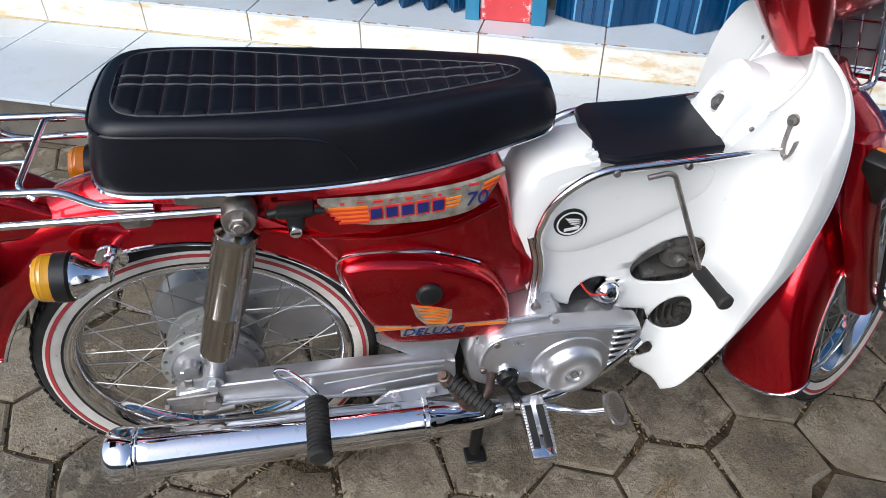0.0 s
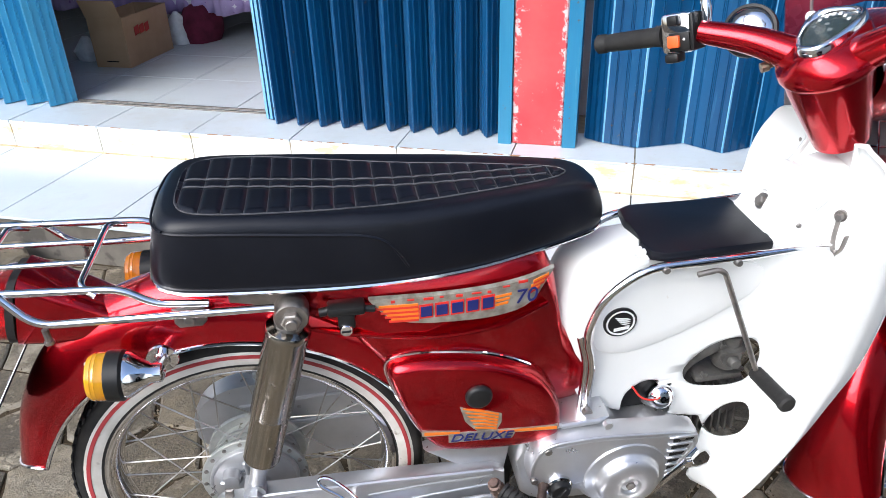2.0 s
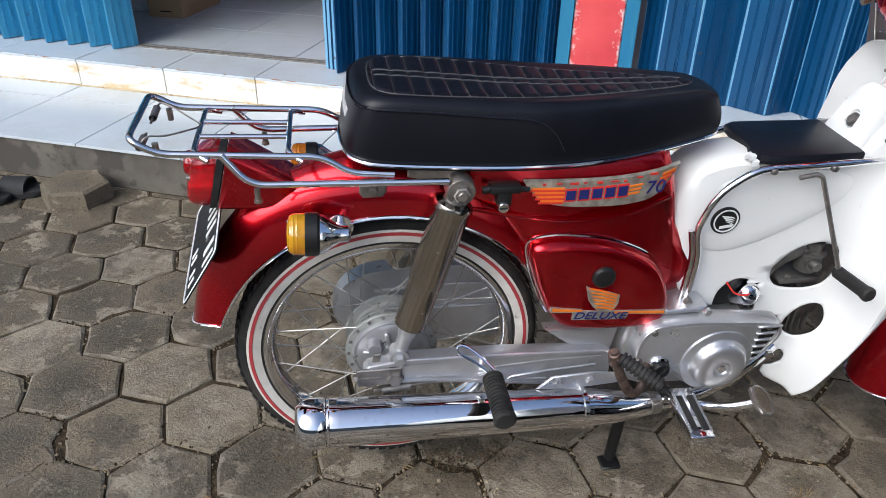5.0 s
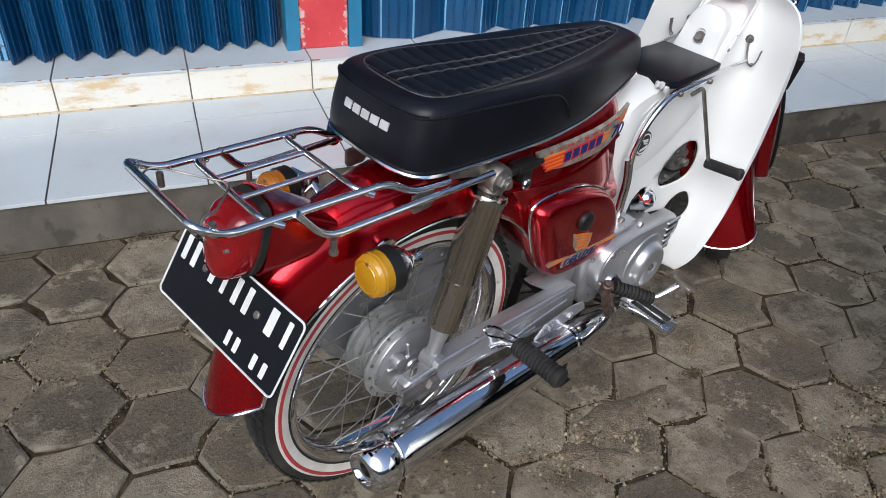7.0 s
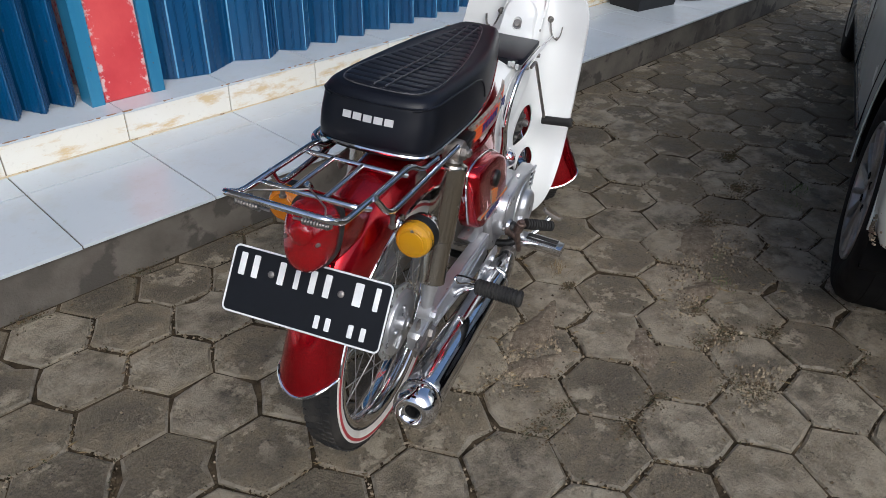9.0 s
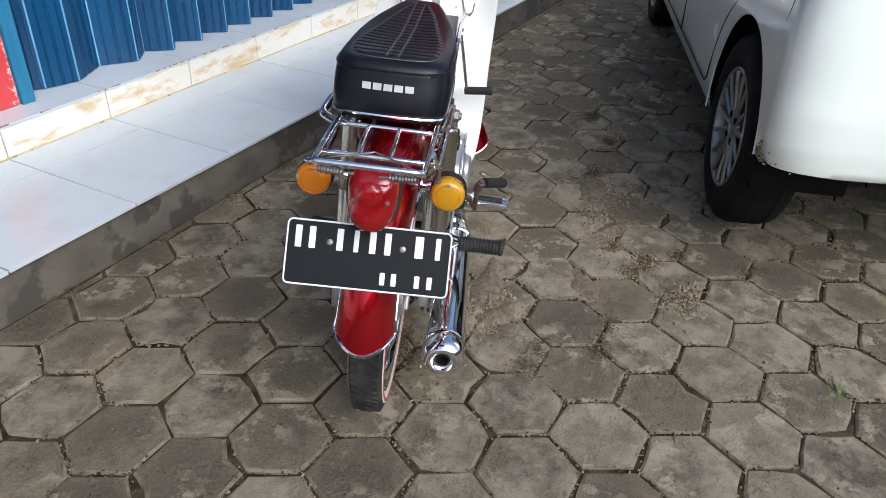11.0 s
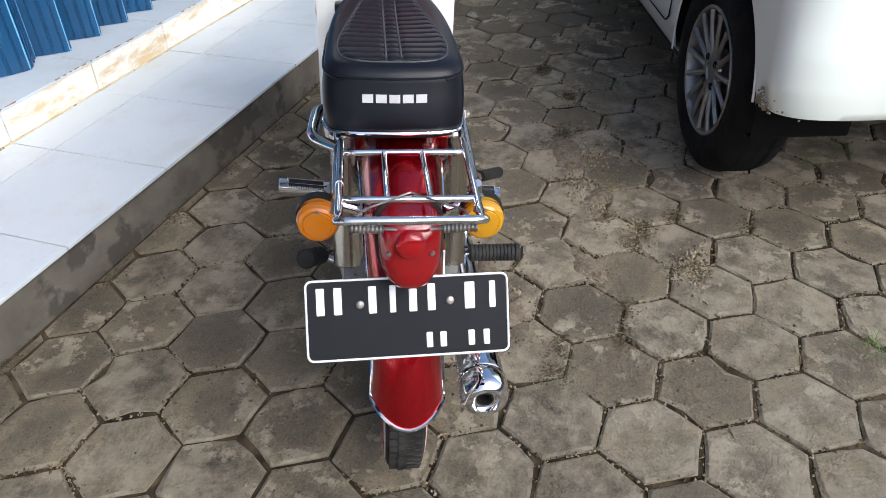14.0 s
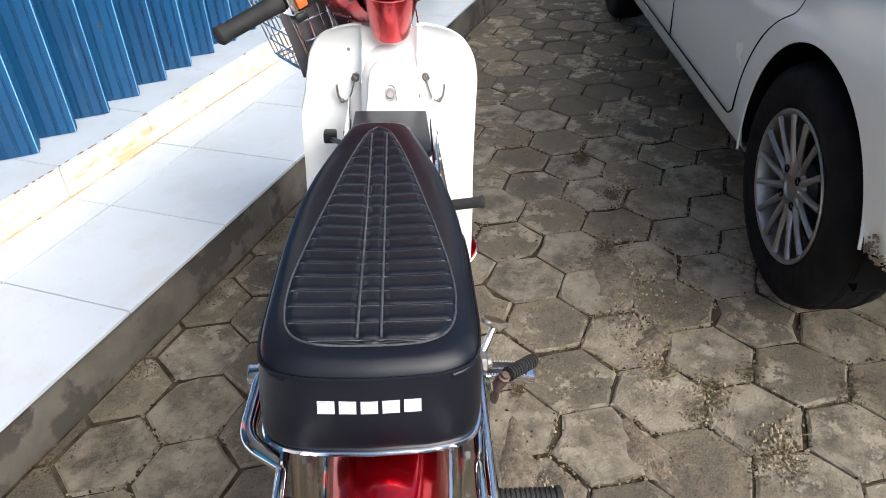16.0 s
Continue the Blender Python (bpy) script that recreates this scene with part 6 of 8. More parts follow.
for s in (-1, 1):
    sh = leg_shield(s)
    # chrome rail along the cover, and the bag hook
    b = bmesh.new()
    tube(b, rounded([(0.500, s * 0.074, 0.392), (0.502, s * 0.074, 0.490), (0.488, s * 0.072, 0.540), (0.506, s * 0.074, 0.606), (0.560, s * 0.076, 0.650), (0.70, s * 0.076, 0.654), (0.826, s * 0.080, 0.661)], 0.03, 6), [0.0062] * 35 + [0.0056, 0.0030], 12)
    tube(b, rounded([(0.491, s * 0.072, 0.396), (0.493, s * 0.072, 0.490), (0.480, s * 0.070, 0.540)], 0.02, 5), 0.0045, 10)
    rail = part("chrome_rail", b, M_CHROME, bike, "bent chrome rail along the white cover")
    b = bmesh.new()
    bolt(b, (0.500, s * 0.080, 0.402), 0.008, 0.008, (0, s, 0))
    part("rail_bolt", b, M_STEEL, rail)
    for x in (0.588, 0.692):
        b = bmesh.new()
        lathe(b, [(0, 0.006), (0.0045, 0.005), (0.006, 0), (0.006, -0.004)], 14, pose(x, s * 0.080, 0.648, 90 if s < 0 else -90))
        part("rail_bolt", b, M_STEEL, rail)
    b = bmesh.new()
    tube(b, curve_points([(0.836, s * 0.067, 0.704), (0.834, s * 0.070, 0.690), (0.829, s * 0.077, 0.668), (0.826, s * 0.086, 0.6555), (0.825, s * 0.095, 0.6565), (0.825, s * 0.101, 0.667), (0.825, s * 0.1035, 0.688)], 5), 0.0048, 8, flat=0.34, up=(0.2, s * 0.9, 0.35))
    bolt(b, (0.838, s * 0.067, 0.698), 0.0060, 0.009, (-0.8, s * 0.5, 0))
    lathe(b, [(0, 0.001), (0.0085, 0.001), (0.0085, -0.012), (0, -0.012)], 16, to((0.838, s * 0.067, 0.698), (0.792, s * 0.096, 0.698)))
    part("bag_hook", b, M_STEEL, bike, "bent steel bag hook on the leg shield")
# folding child peg on its rod
b = bmesh.new()
tube(b, rounded([(0.636, -0.080, 0.634), (0.664, -0.082, 0.640), (0.675, -0.082, 0.634), (0.746, -0.112, 0.462)], 0.012, 5), 0.0040, 12)
lever = part("child_peg", b, M_STEEL, bike, "grey steel rod with a black rubber peg")
b = bmesh.new()
lathe(b, [(0, -0.004), (0.0100, -0.003), (0.0112, 0.0), (0.0112, 0.066), (0.0128, 0.068), (0.0128, 0.074), (0.010, 0.077), (0, 0.077)], 24, to((0.746, -0.108, 0.463), (0.750, -0.186, 0.470)))
part("peg_rubber", b, M_RUBBER, lever, "black rubber sleeve")
b = bmesh.new()
tube(b, rounded([(0.636, 0.080, 0.634), (0.664, 0.082, 0.640), (0.680, 0.084, 0.634), (0.772, 0.116, 0.600)], 0.012, 5), 0.0052, 12)
box(b, (0.765, 0.105, 0.592), (0.790, 0.130, 0.614), 0.004, 2)
part("child_peg", b, M_BLACK, bike, "black folded peg at the leg shield")

# ---- luggage rack ----
b = bmesh.new()
loop = [(-0.005, 0.094, 0.676), (-0.066, 0.091, 0.680), (-0.104, 0.086, 0.704), (-0.318, 0.083, 0.716), (-0.354, 0.084, 0.738)]
tube(b, rounded([(x, -y * 0.94, z) for x, y, z in loop] + loop[::-1], 0.018, 6), 0.0049, 12)
rack = part("luggage_rack", b, M_CHROME, bike, "chrome tubular luggage rack")
for s in (-1, 1):
    b = bmesh.new()
    tube(b, rounded([(0.072, s * 0.098, 0.666), (-0.205, s * 0.092, 0.671), (-0.238, s * 0.084, 0.714)], 0.025, 6), 0.0050, 12)
    part("rack_tube", b, M_CHROME, rack)
    b = bmesh.new()
    tube(b, [(-0.150, (0.029 if s > 0 else -0.021), 0.709), (-0.275, (0.027 if s > 0 else -0.024), 0.715)], 0.0037, 10)
    part("rack_tube", b, M_CHROME, rack)
    b = bmesh.new()
    tube(b, [(-0.195, s * 0.094, 0.666), (-0.195, s * 0.094, 0.648)], 0.0042, 8)
    lathe(b, [(0, 0), (0.006, 0), (0.006, 0.004), (0, 0.004)], 10, pose(-0.195, s * 0.094, 0.645))
    part("rack_stud", b, M_STEEL, rack)
    b = bmesh.new()
    tube(b, [(-0.325, s * 0.060, 0.724), (-0.325, s * 0.060, 0.706)], 0.0045, 8)
    part("rack_stud", b, M_STEEL, rack)
    b = bmesh.new()
    tube(b, rounded([(-0.345, s * 0.068, 0.722), (-0.335, s * 0.060, 0.735), (-0.315, s * 0.050, 0.729), (-0.302, s * 0.036, 0.726), (-0.276, s * 0.008, 0.722), (-0.272, 0, 0.7225)], 0.010), 0.0013, 8)
    coil = [(0.0046 + 0.0010 * (k % 2), 0.0022 * k) for k in range(18)]
    lathe(b, coil, 12, to((-0.344, s * 0.070, 0.722), (-0.344, s * 0.02, 0.720)))
    tube(b, [(-0.344, s * 0.034, 0.721), (-0.344, s * 0.018, 0.720)], 0.0020, 8)
    part("spring_clip", b, M_STEEL, rack, "bent wire spring clip")
for x, z in ((-0.150, 0.706), (-0.275, 0.712)):
    b = bmesh.new()
    tube(b, rounded([(x + 0.02, -0.086, z - 0.006), (x, -0.074, z + 0.003), (x, 0.074, z + 0.003), (x + 0.02, 0.086, z - 0.006)], 0.012), 0.0042, 10)
    part("rack_tube", b, M_CHROME, rack)
# grab bar on the left of the seat
b = bmesh.new()
tube(b, rounded([(0.075, 0.098, 0.668), (0.050, 0.128, 0.676), (-0.035, 0.132, 0.672), (-0.060, 0.094, 0.668)], 0.030, 6), 0.0085, 14)
part("grab_bar", b, M_CHROME, bike, "curved chrome grab bar beside the seat")

# ---- tail lamp, plate and turn signals ----
b = bmesh.new()
rings = []
for x, w, lo, hi in ((-0.236, 0.0405, 0.598, 0.700), (-0.205, 0.0405, 0.596, 0.681), (-0.170, 0.0385, 0.596, 0.657), (-0.130, 0.034, 0.596, 0.628)):
    mid, hh = (lo + hi) / 2, (hi - lo) / 2
    rings.append([(x - 0.26 * (hi - mid - hh * math.copysign(abs(math.sin(a)) ** 0.4, math.sin(a))), w * math.copysign(abs(math.cos(a)) ** 0.4, math.cos(a)), mid + hh * math.copysign(abs(math.sin(a)) ** 0.4, math.sin(a))) for a in [2 * math.pi * k / 40 for k in range(40)]])
loft(b, rings)
tail = part("tail_housing", b, M_RED, bike, "candy red tail lamp housing", smooth=50)


def tail_ring(off, grow, lift=0.0):
    out = []
    for k in range(40):
        a = 2 * math.pi * k / 40
        c, s_ = math.cos(a), math.sin(a)
        y = (0.0385 + grow) * math.copysign(abs(c) ** (0.55 if s_ > 0 else 0.85), c)
        z = 0.652 + (0.041 + grow) * math.copysign(abs(s_) ** (0.55 if s_ > 0 else 0.85), s_) + lift
        if s_ < 0:
            z -= 0.014 * (-s_)
        out.append((-0.222 + off - 0.27 * (0.70 - z), y, z))
    return out


b = bmesh.new()
loft(b, [tail_ring(-0.016, 0.002), tail_ring(-0.016, 0.0045), tail_ring(-0.026, 0.0045), tail_ring(-0.026, 0.002)])
part("gasket", b, M_RUBBER, tail, "black rubber gasket")
b = bmesh.new()
loft(b, [tail_ring(-0.024, 0.001), tail_ring(-0.040, 0.0), tail_ring(-0.052, -0.003), tail_ring(-0.060, -0.010), tail_ring(-0.064, -0.022), tail_ring(-0.065, -0.034)])
part("tail_lens", b, M_REDLENS, tail, "red plastic tail lamp lens", smooth=50)
b = bmesh.new()
LM = to((-0.296, 0, 0.664), (-0.35, 0, 0.672))
lathe(b, [(0.018, -0.008), (0.018, 0.004), (0.016, 0.007), (0.010, 0.009), (0, 0.0095)], 28, LM)
part("lens_boss", b, M_REDLENS, tail)
for s in (-1, 1):
    b = bmesh.new()
    lathe(b, [(0, 0.002), (0.0026, 0.0014), (0.0032, -0.004)], 12, to((-0.2985, s * 0.026, 0.652), (-0.35, s * 0.026, 0.658)))
    part("lens_screw", b, M_STEEL, tail)

PL = Matrix.Translation((-0.2905, 0.0005, 0.546)) @ Matrix.Rotation(radians(2.5 - 90), 4, "Z") @ Matrix.Rotation(radians(90 - 33), 4, "X")
# plate axes: x to the rider's right, y up the plate, z to the rear
b = bmesh.new()
rr = 0.008
out = []
for cx_, cy_, a0 in ((0.1320 - rr, 0.053 - rr, 0), (-0.1320 + rr, 0.053 - rr, 90), (-0.1320 + rr, -0.053 + rr, 180), (0.1320 - rr, -0.053 + rr, 270)):
    out += [(cx_ + rr * math.cos(radians(a0 + 22.5 * k)), cy_ + rr * math.sin(radians(a0 + 22.5 * k))) for k in range(5)]
prism(b, out, -0.001, 0.001, 0, 1, "xy", PL)
plate = part("number_plate", b, M_PLATE, bike, "black number plate with a white border, marks shown as bars", smooth=0)
b = bmesh.new()
tube(b, [PL @ Vector((x * 0.985, y * 0.965, 0.001)) for x, y in out], 0.0016, 6, True)
part("plate_border", b, M_PLATEWHITE, plate)
for x, w in ((-0.112, 0.0115), (-0.090, 0.0115), (-0.046, 0.0115), (-0.020, 0.009), (0.006, 0.0115), (0.030, 0.0115), (0.080, 0.015), (0.110, 0.009)):
    b = bmesh.new()
    box(b, (x - w * 0.45, 0.007, 0.0008), (x + w * 0.45, 0.042, 0.0024), 0.001, 1, PL)
    part("plate_bar", b, M_PLATEWHITE, plate, smooth=0)
for x in (0.026, 0.044, 0.081, 0.101):
    b = bmesh.new()
    box(b, (x - 0.0042, -0.041, 0.0008), (x + 0.0042, -0.021, 0.0024), 0.001, 1, PL)
    part("plate_bar", b, M_PLATEWHITE, plate, smooth=0)
for x in (-0.062, 0.054):
    b = bmesh.new()
    bolt(b, PL @ Vector((x, 0.019, 0.001)), 0.0055, 0.003, PL.to_3x3() @ Vector((0, 0, 1)), 8)
    part("plate_bolt", b, M_STEEL, plate)
b = bmesh.new()
prism(b, [(-0.225, 0.615), (-0.205, 0.60), (-0.262, 0.50), (-0.272, 0.506)], -0.020, 0.020, 0.002, 1)
part("plate_bracket", b, M_RED, bike)


def turn_signal(at, way, root, mount, m=None, mountway=(0, -1, 0), amber=M_AMBER):
    """Amber lens in a black rim on a chrome cone and stalk."""
    T = to(at, Vector(at) + Vector(way))
    b = bmesh.new()
    lathe(b, [(0.0292, -0.003), (0.0300, 0.002), (0.0296, 0.0105), (0.0300, 0.0115), (0.0296, 0.0125), (0.0292, 0.0155), (0.0296, 0.0165), (0.0288, 0.0185), (0.0265, 0.0225), (0.0225, 0.0245), (0.0205, 0.0240), (0.0195, 0.0255), (0.010, 0.0268), (0, 0.0272)], 40, T)
    lens_ = part("turn_signal", b, amber, bike, "amber turn signal on a chrome stalk", m=m, smooth=30)
    b = bmesh.new()
    lathe(b, [(0.0285, 0.001), (0.0315, 0.001), (0.0318, -0.016), (0.0285, -0.020)], 40, T)
    part("rim", b, M_BLACK, lens_, "black rim", m=m)
    b = bmesh.new()
    lathe(b, [(0, 0.0012), (0.0028, 0.0010), (0.0032, -0.003)], 12, T @ pose(0, 0.0205, 0.0245))
    part("lens_screw", b, M_STEEL, lens_, m=m)
    b = bmesh.new()
    lathe(b, [(0.0290, -0.018), (0.028, -0.025), (0.0195, -0.037), (0.0125, -0.048), (0.0118, -0.060), (0.008, -0.063), (0, -0.063)], 32, T)
    tube(b, [T @ Vector((0, 0, -0.050)), root], 0.0085, 12)
    lathe(b, [(0, 0.008), (0.010, 0.008), (0.011, 0.004), (0.020, 0.003), (0.021, 0)], 20, to(mount, Vector(mount) + Vector(mountway)))
    part("stalk", b, M_CHROME, lens_, m=m)
    return lens_


for s in (-1, 1):
    turn_signal((-0.134, 0.121 if s > 0 else -0.111, 0.599), (-1, 0, 0.06), (-0.085, s * 0.066, 0.578), (-0.085, s * 0.060, 0.577), mountway=(0, s, 0), amber=M_AMBER if s > 0 else M_AMBER_FADED)

# helmet lock
b = bmesh.new()
box(b, (0.134, -0.096, 0.638), (0.182, -0.070, 0.651), 0.004, 2)
box(b, (0.146, -0.094, 0.616), (0.168, -0.070, 0.644), 0.003, 2)
tube(b, [(0.124, -0.086, 0.642), (0.142, -0.086, 0.645)], 0.006, 10)
tube(b, [(0.178, -0.088, 0.644), (0.194, -0.088, 0.641)], 0.0045, 10)
lock = part("helmet_lock", b, M_BLACK, bike, "small black helmet lock with a steel keyhole")
b = bmesh.new()
lathe(b, [(0.0, 0.005), (0.0075, 0.005), (0.009, 0.003), (0.009, 0)], 20, pose(0.1555, -0.0930, 0.6165, 90))
part("lock_face", b, M_CHROME, lock)
b = bmesh.new()
box(b, (0.1495, -0.0988, 0.6152), (0.1615, -0.0975, 0.6176))
part("keyhole", b, M_BLACK, lock)

# ---- front end, steered to the left ----
ax = lambda z: Vector((0.876 - (z - 0.75) * 0.4983, 0, z))
FWD = Vector((0.895, 0, 0.446))


def head(f, y, k):
    """A point of the steering head: f forward, y to the left, k along the steering axis."""
    return STEER_P + FWD * f + Vector((0, y, 0)) + STEER_K * k


def gauge_at(a, grow, lift):
    """A point on the gauge's outline, wide in front and narrow towards the rider."""
    c, q = math.cos(a), math.sin(a)
    c, q = math.copysign(abs(c) ** 0.72, c), math.copysign(abs(q) ** 0.66, q)
    f, y = 0.051 * c * grow, q * (0.0305 + 0.0100 * c) * grow
    return head(0.0120 + f, y, 0.1955 - 0.05 * f + lift)


TURN = [2 * math.pi * k / 48 for k in range(48)]
b = bmesh.new()
rings = [[head(-0.003 + r * math.cos(a), r * math.sin(a), k) for a in TURN] for k, r in ((0.039, 0.034), (0.040, 0.0365), (0.062, 0.0405), (0.090, 0.0458), (0.120, 0.0512), (0.152, 0.0560))]
loft(b, rings)
part("steering_cover", b, M_RED, bike, "candy red steering head cover", m=STEER)
b = bmesh.new()
rings = [[head(r * math.cos(a), r * math.sin(a), k) for a in TURN] for k, r in ((0.152, 0.0545), (0.1525, 0.0590), (0.155, 0.0612), (0.160, 0.0624), (0.166, 0.0622), (0.172, 0.0605))]
for t, grow in ((0.35, 1.16), (0.65, 1.14), (0.88, 1.11), (1.0, 1.02)):
    low = [head(0.0600 * math.cos(a), 0.0600 * math.sin(a), 0.172) for a in TURN]
    rings.append([p.lerp(gauge_at(a, grow, -0.003), t) for p, a in zip(low, TURN)])
loft(b, rings)
hb = part("handlebar_cover", b, M_RED, bike, "glossy red handlebar cover", m=STEER, smooth=60)
b = bmesh.new()
HM = to((0.90, 0, 0.873), (1.0, 0, 0.866))
lathe(b, [(0.060, -0.07), (0.073, -0.03), (0.078, 0.02), (0.078, 0.05), (0.071, 0.056), (0.069, 0.050)], 40, HM)
part("headlamp_shell", b, M_RED, hb, m=STEER)
b = bmesh.new()
lathe(b, [(0.071, 0.048), (0.071, 0.055), (0.050, 0.068), (0, 0.074)], 40, HM)
part("headlamp_glass", b, M_GLASS, hb, m=STEER)
b = bmesh.new()
lathe(b, [(0.067, 0.046), (0.040, 0.02), (0, 0.01)], 40, HM)
part("reflector", b, M_CHROME, hb, m=STEER)
# gauge
b = bmesh.new()
loft(b, [[gauge_at(a, g, h) for a in TURN] for g, h in ((1.04, -0.008), (1.08, 0.001), (1.07, 0.006), (1.02, 0.010), (0.94, 0.0105), (0.88, 0.007), (0.85, 0.001), (0.84, -0.003))], cap=False)
gauge = part("gauge_bezel", b, M_CHROME, bike, "rounded chrome gauge bezel", m=STEER, smooth=70)
b = bmesh.new()
loft(b, [[gauge_at(a, g, h) for a in TURN] for g, h in ((0.87, -0.004), (0.87, -0.001))])
part("gauge_face", b, M_DIAL, gauge, "dark grey-green dial face", m=STEER, smooth=0)
GB = gauge_at(0, 0, 0)
GM = Matrix.Translation(GB) @ Matrix((FWD.to_4d(), Vector((0, 1, 0, 0)), STEER_K.to_4d(), Vector((0, 0, 0, 1)))).transposed() @ Matrix.Rotation(0.05, 4, "Y")
GM[3][0] = GM[3][1] = GM[3][2] = 0
GM[3][3] = 1
for x, y, w, h in ((0.012, 0.019, 0.004, 0.0022), (0.015, 0.012, 0.004, 0.0022), (0.017, 0.005, 0.0045, 0.0022), (0.017, -0.003, 0.0045, 0.0022), (0.015, -0.010, 0.004, 0.0022), (0.012, -0.017, 0.004, 0.0022), (0.006, 0.021, 0.003, 0.0016), (0.008, 0.006, 0.006, 0.0012), (0.003, -0.001, 0.006, 0.0016), (-0.012, 0.002, 0.008, 0.0014)):
    b = bmesh.new()
    box(b, (x - h / 2, y - w / 2, -0.0006), (x + h / 2, y + w / 2, 0.0), 0, 1, GM)
    part("gauge_mark", b, M_EMBLEM, gauge, m=STEER, smooth=0)
b = bmesh.new()
box(b, (-0.024, -0.010, -0.0006), (-0.017, 0.010, 0.0004), 0.0004, 1, GM)
part("gauge_window", b, M_BLACK, gauge, m=STEER, smooth=0)
b = bmesh.new()
loft(b, [[gauge_at(a, g, h) for a in TURN] for g, h in ((0.87, 0.0035), (0.87, 0.0045), (0.5, 0.0055))])
part("gauge_glass", b, M_GLASS, gauge, m=STEER, smooth=40)
UN = STEER.inverted()
GI, GE = UN @ Vector((0.656, 0.168, 0.889)), UN @ Vector((0.590, 0.252, 0.856))
for s in (1, -1):
    flip = Matrix.Diagonal((1, s, 1, 1))
    gi, ge = flip @ GI, flip @ GE
    d_ = (ge - gi).normalized()
    b = bmesh.new()
    root = head(0.006, s * 0.030, 0.162)
    end = gi - d_ * 0.054
    pts = curve_points([root, root.lerp(end, 0.45) + Vector((0.004, s * 0.004, 0.006)), end], 8)
    tube(b, pts, [0.0305 - 0.012 * (k / (len(pts) - 1)) ** 0.7 for k in range(len(pts))], 20, flat=0.86, up=(0, 0, 1))
    part("handlebar_arm", b, M_RED, hb, m=STEER)
    inw = -d_
    up_ = (Vector((0, 0, 1)) - inw * inw.z).normalized()
    nrm = s * inw.cross(up_)
    at_ = gi - d_ * 0.027
    SB = Matrix(((s * inw.x, up_.x, nrm.x, at_.x), (s * inw.y, up_.y, nrm.y, at_.y), (s * inw.z, up_.z, nrm.z, at_.z), (0, 0, 0, 1)))

    def on_switch(name, lo, hi, bevel, mat, parent, label=""):
        b = bmesh.new()
        box(b, (min(s * lo[0], s * hi[0]), lo[1], lo[2]), (max(s * lo[0], s * hi[0]), hi[1], hi[2]), bevel, 2, SB)
        return part(name, b, mat, parent, label, m=STEER)
    sw = on_switch("switch_housing", (-0.0235, -0.026, -0.020), (0.0215, 0.030, 0.018), 0.006, M_CHROME, bike, "bright switch housing")
    on_switch("housing_gasket", (0.0205, -0.024, -0.018), (0.0275, 0.028, 0.019), 0.003, M_BLACK, sw, "black gasket")
    on_switch("switch_panel", (-0.0105, -0.0225, 0.016), (0.0205, 0.0030, 0.0192), 0.001, M_BLACK, sw, "black switch panel")
    on_switch("indicator_switch", (-0.0110, -0.0175, 0.018), (0.0070, -0.0005, 0.0250), 0.002, M_ORANGEBTN, sw, "orange switch")
    on_switch("switch_mark", (0.0110, -0.0075, 0.019), (0.0150, -0.0060, 0.0197), 0, M_PLATEWHITE, sw, "white mark")
    on_switch("switch_mark", (0.0123, -0.0087, 0.019), (0.0137, -0.0048, 0.0197), 0, M_PLATEWHITE, sw, "white mark")
    on_switch("light_switch", (-0.0080, 0.0130, 0.016), (0.0080, 0.0270, 0.0290), 0.003, M_BLACK, sw, "black slide switch")
    on_switch("horn_button", (-0.0200, -0.0390, -0.006), (0.0020, -0.0250, 0.0200), 0.004, M_BLACK, sw, "black button")
    b = bmesh.new()
    GL = (ge - gi).length
    prof = [(0.0, 0), (0.0165, 0), (0.0165, 0.004), (0.0150, 0.007), (0.0150, 0.012), (0.0142, 0.014)]
    prof += [(0.0136, GL * 0.82), (0.0128, GL * 0.84), (0.0128, GL * 0.87), (0.0145, GL * 0.89), (0.0148, GL), (0.011, GL + 0.004), (0, GL + 0.004)]
    lathe(b, prof, 24, to(gi, ge))
    part("grip", b, M_RUBBER, hb, "black rubber grip", m=STEER)
    b = bmesh.new()
    base = gi - d_ * 0.060 + Vector((0.006, 0, 0.020))
    tube(b, curve_points([base, base + Vector((-0.002, s * 0.01, 0.06)), base + Vector((0.01, s * 0.03, 0.16)), base + Vector((0.02, s * 0.04, 0.19))], 6), 0.0048, 10)
    lathe(b, [(0, -0.008), (0.0075, -0.008), (0.0080, 0.012), (0.0060, 0.022), (0.005, 0.026)], 16, pose(*base))
    mir = part("mirror", b, M_CHROME, bike, "round chrome mirror on a stem", m=STEER)
    MM = to(base + Vector((0.02, s * 0.04, 0.20)), base + Vector((0.12, s * 0.05, 0.20)))
    b = bmesh.new()
    lathe(b, [(0.050, -0.006), (0.052, 0.0), (0.047, 0.010), (0.030, 0.018), (0, 0.021)], 32, MM)
    part("mirror_shell", b, M_CHROME, mir, m=STEER)
    b = bmesh.new()
    lathe(b, [(0, -0.004), (0.049, -0.004), (0.050, -0.001)], 32, MM)
    part("mirror_glass", b, M_MIRROR, mir, m=STEER)
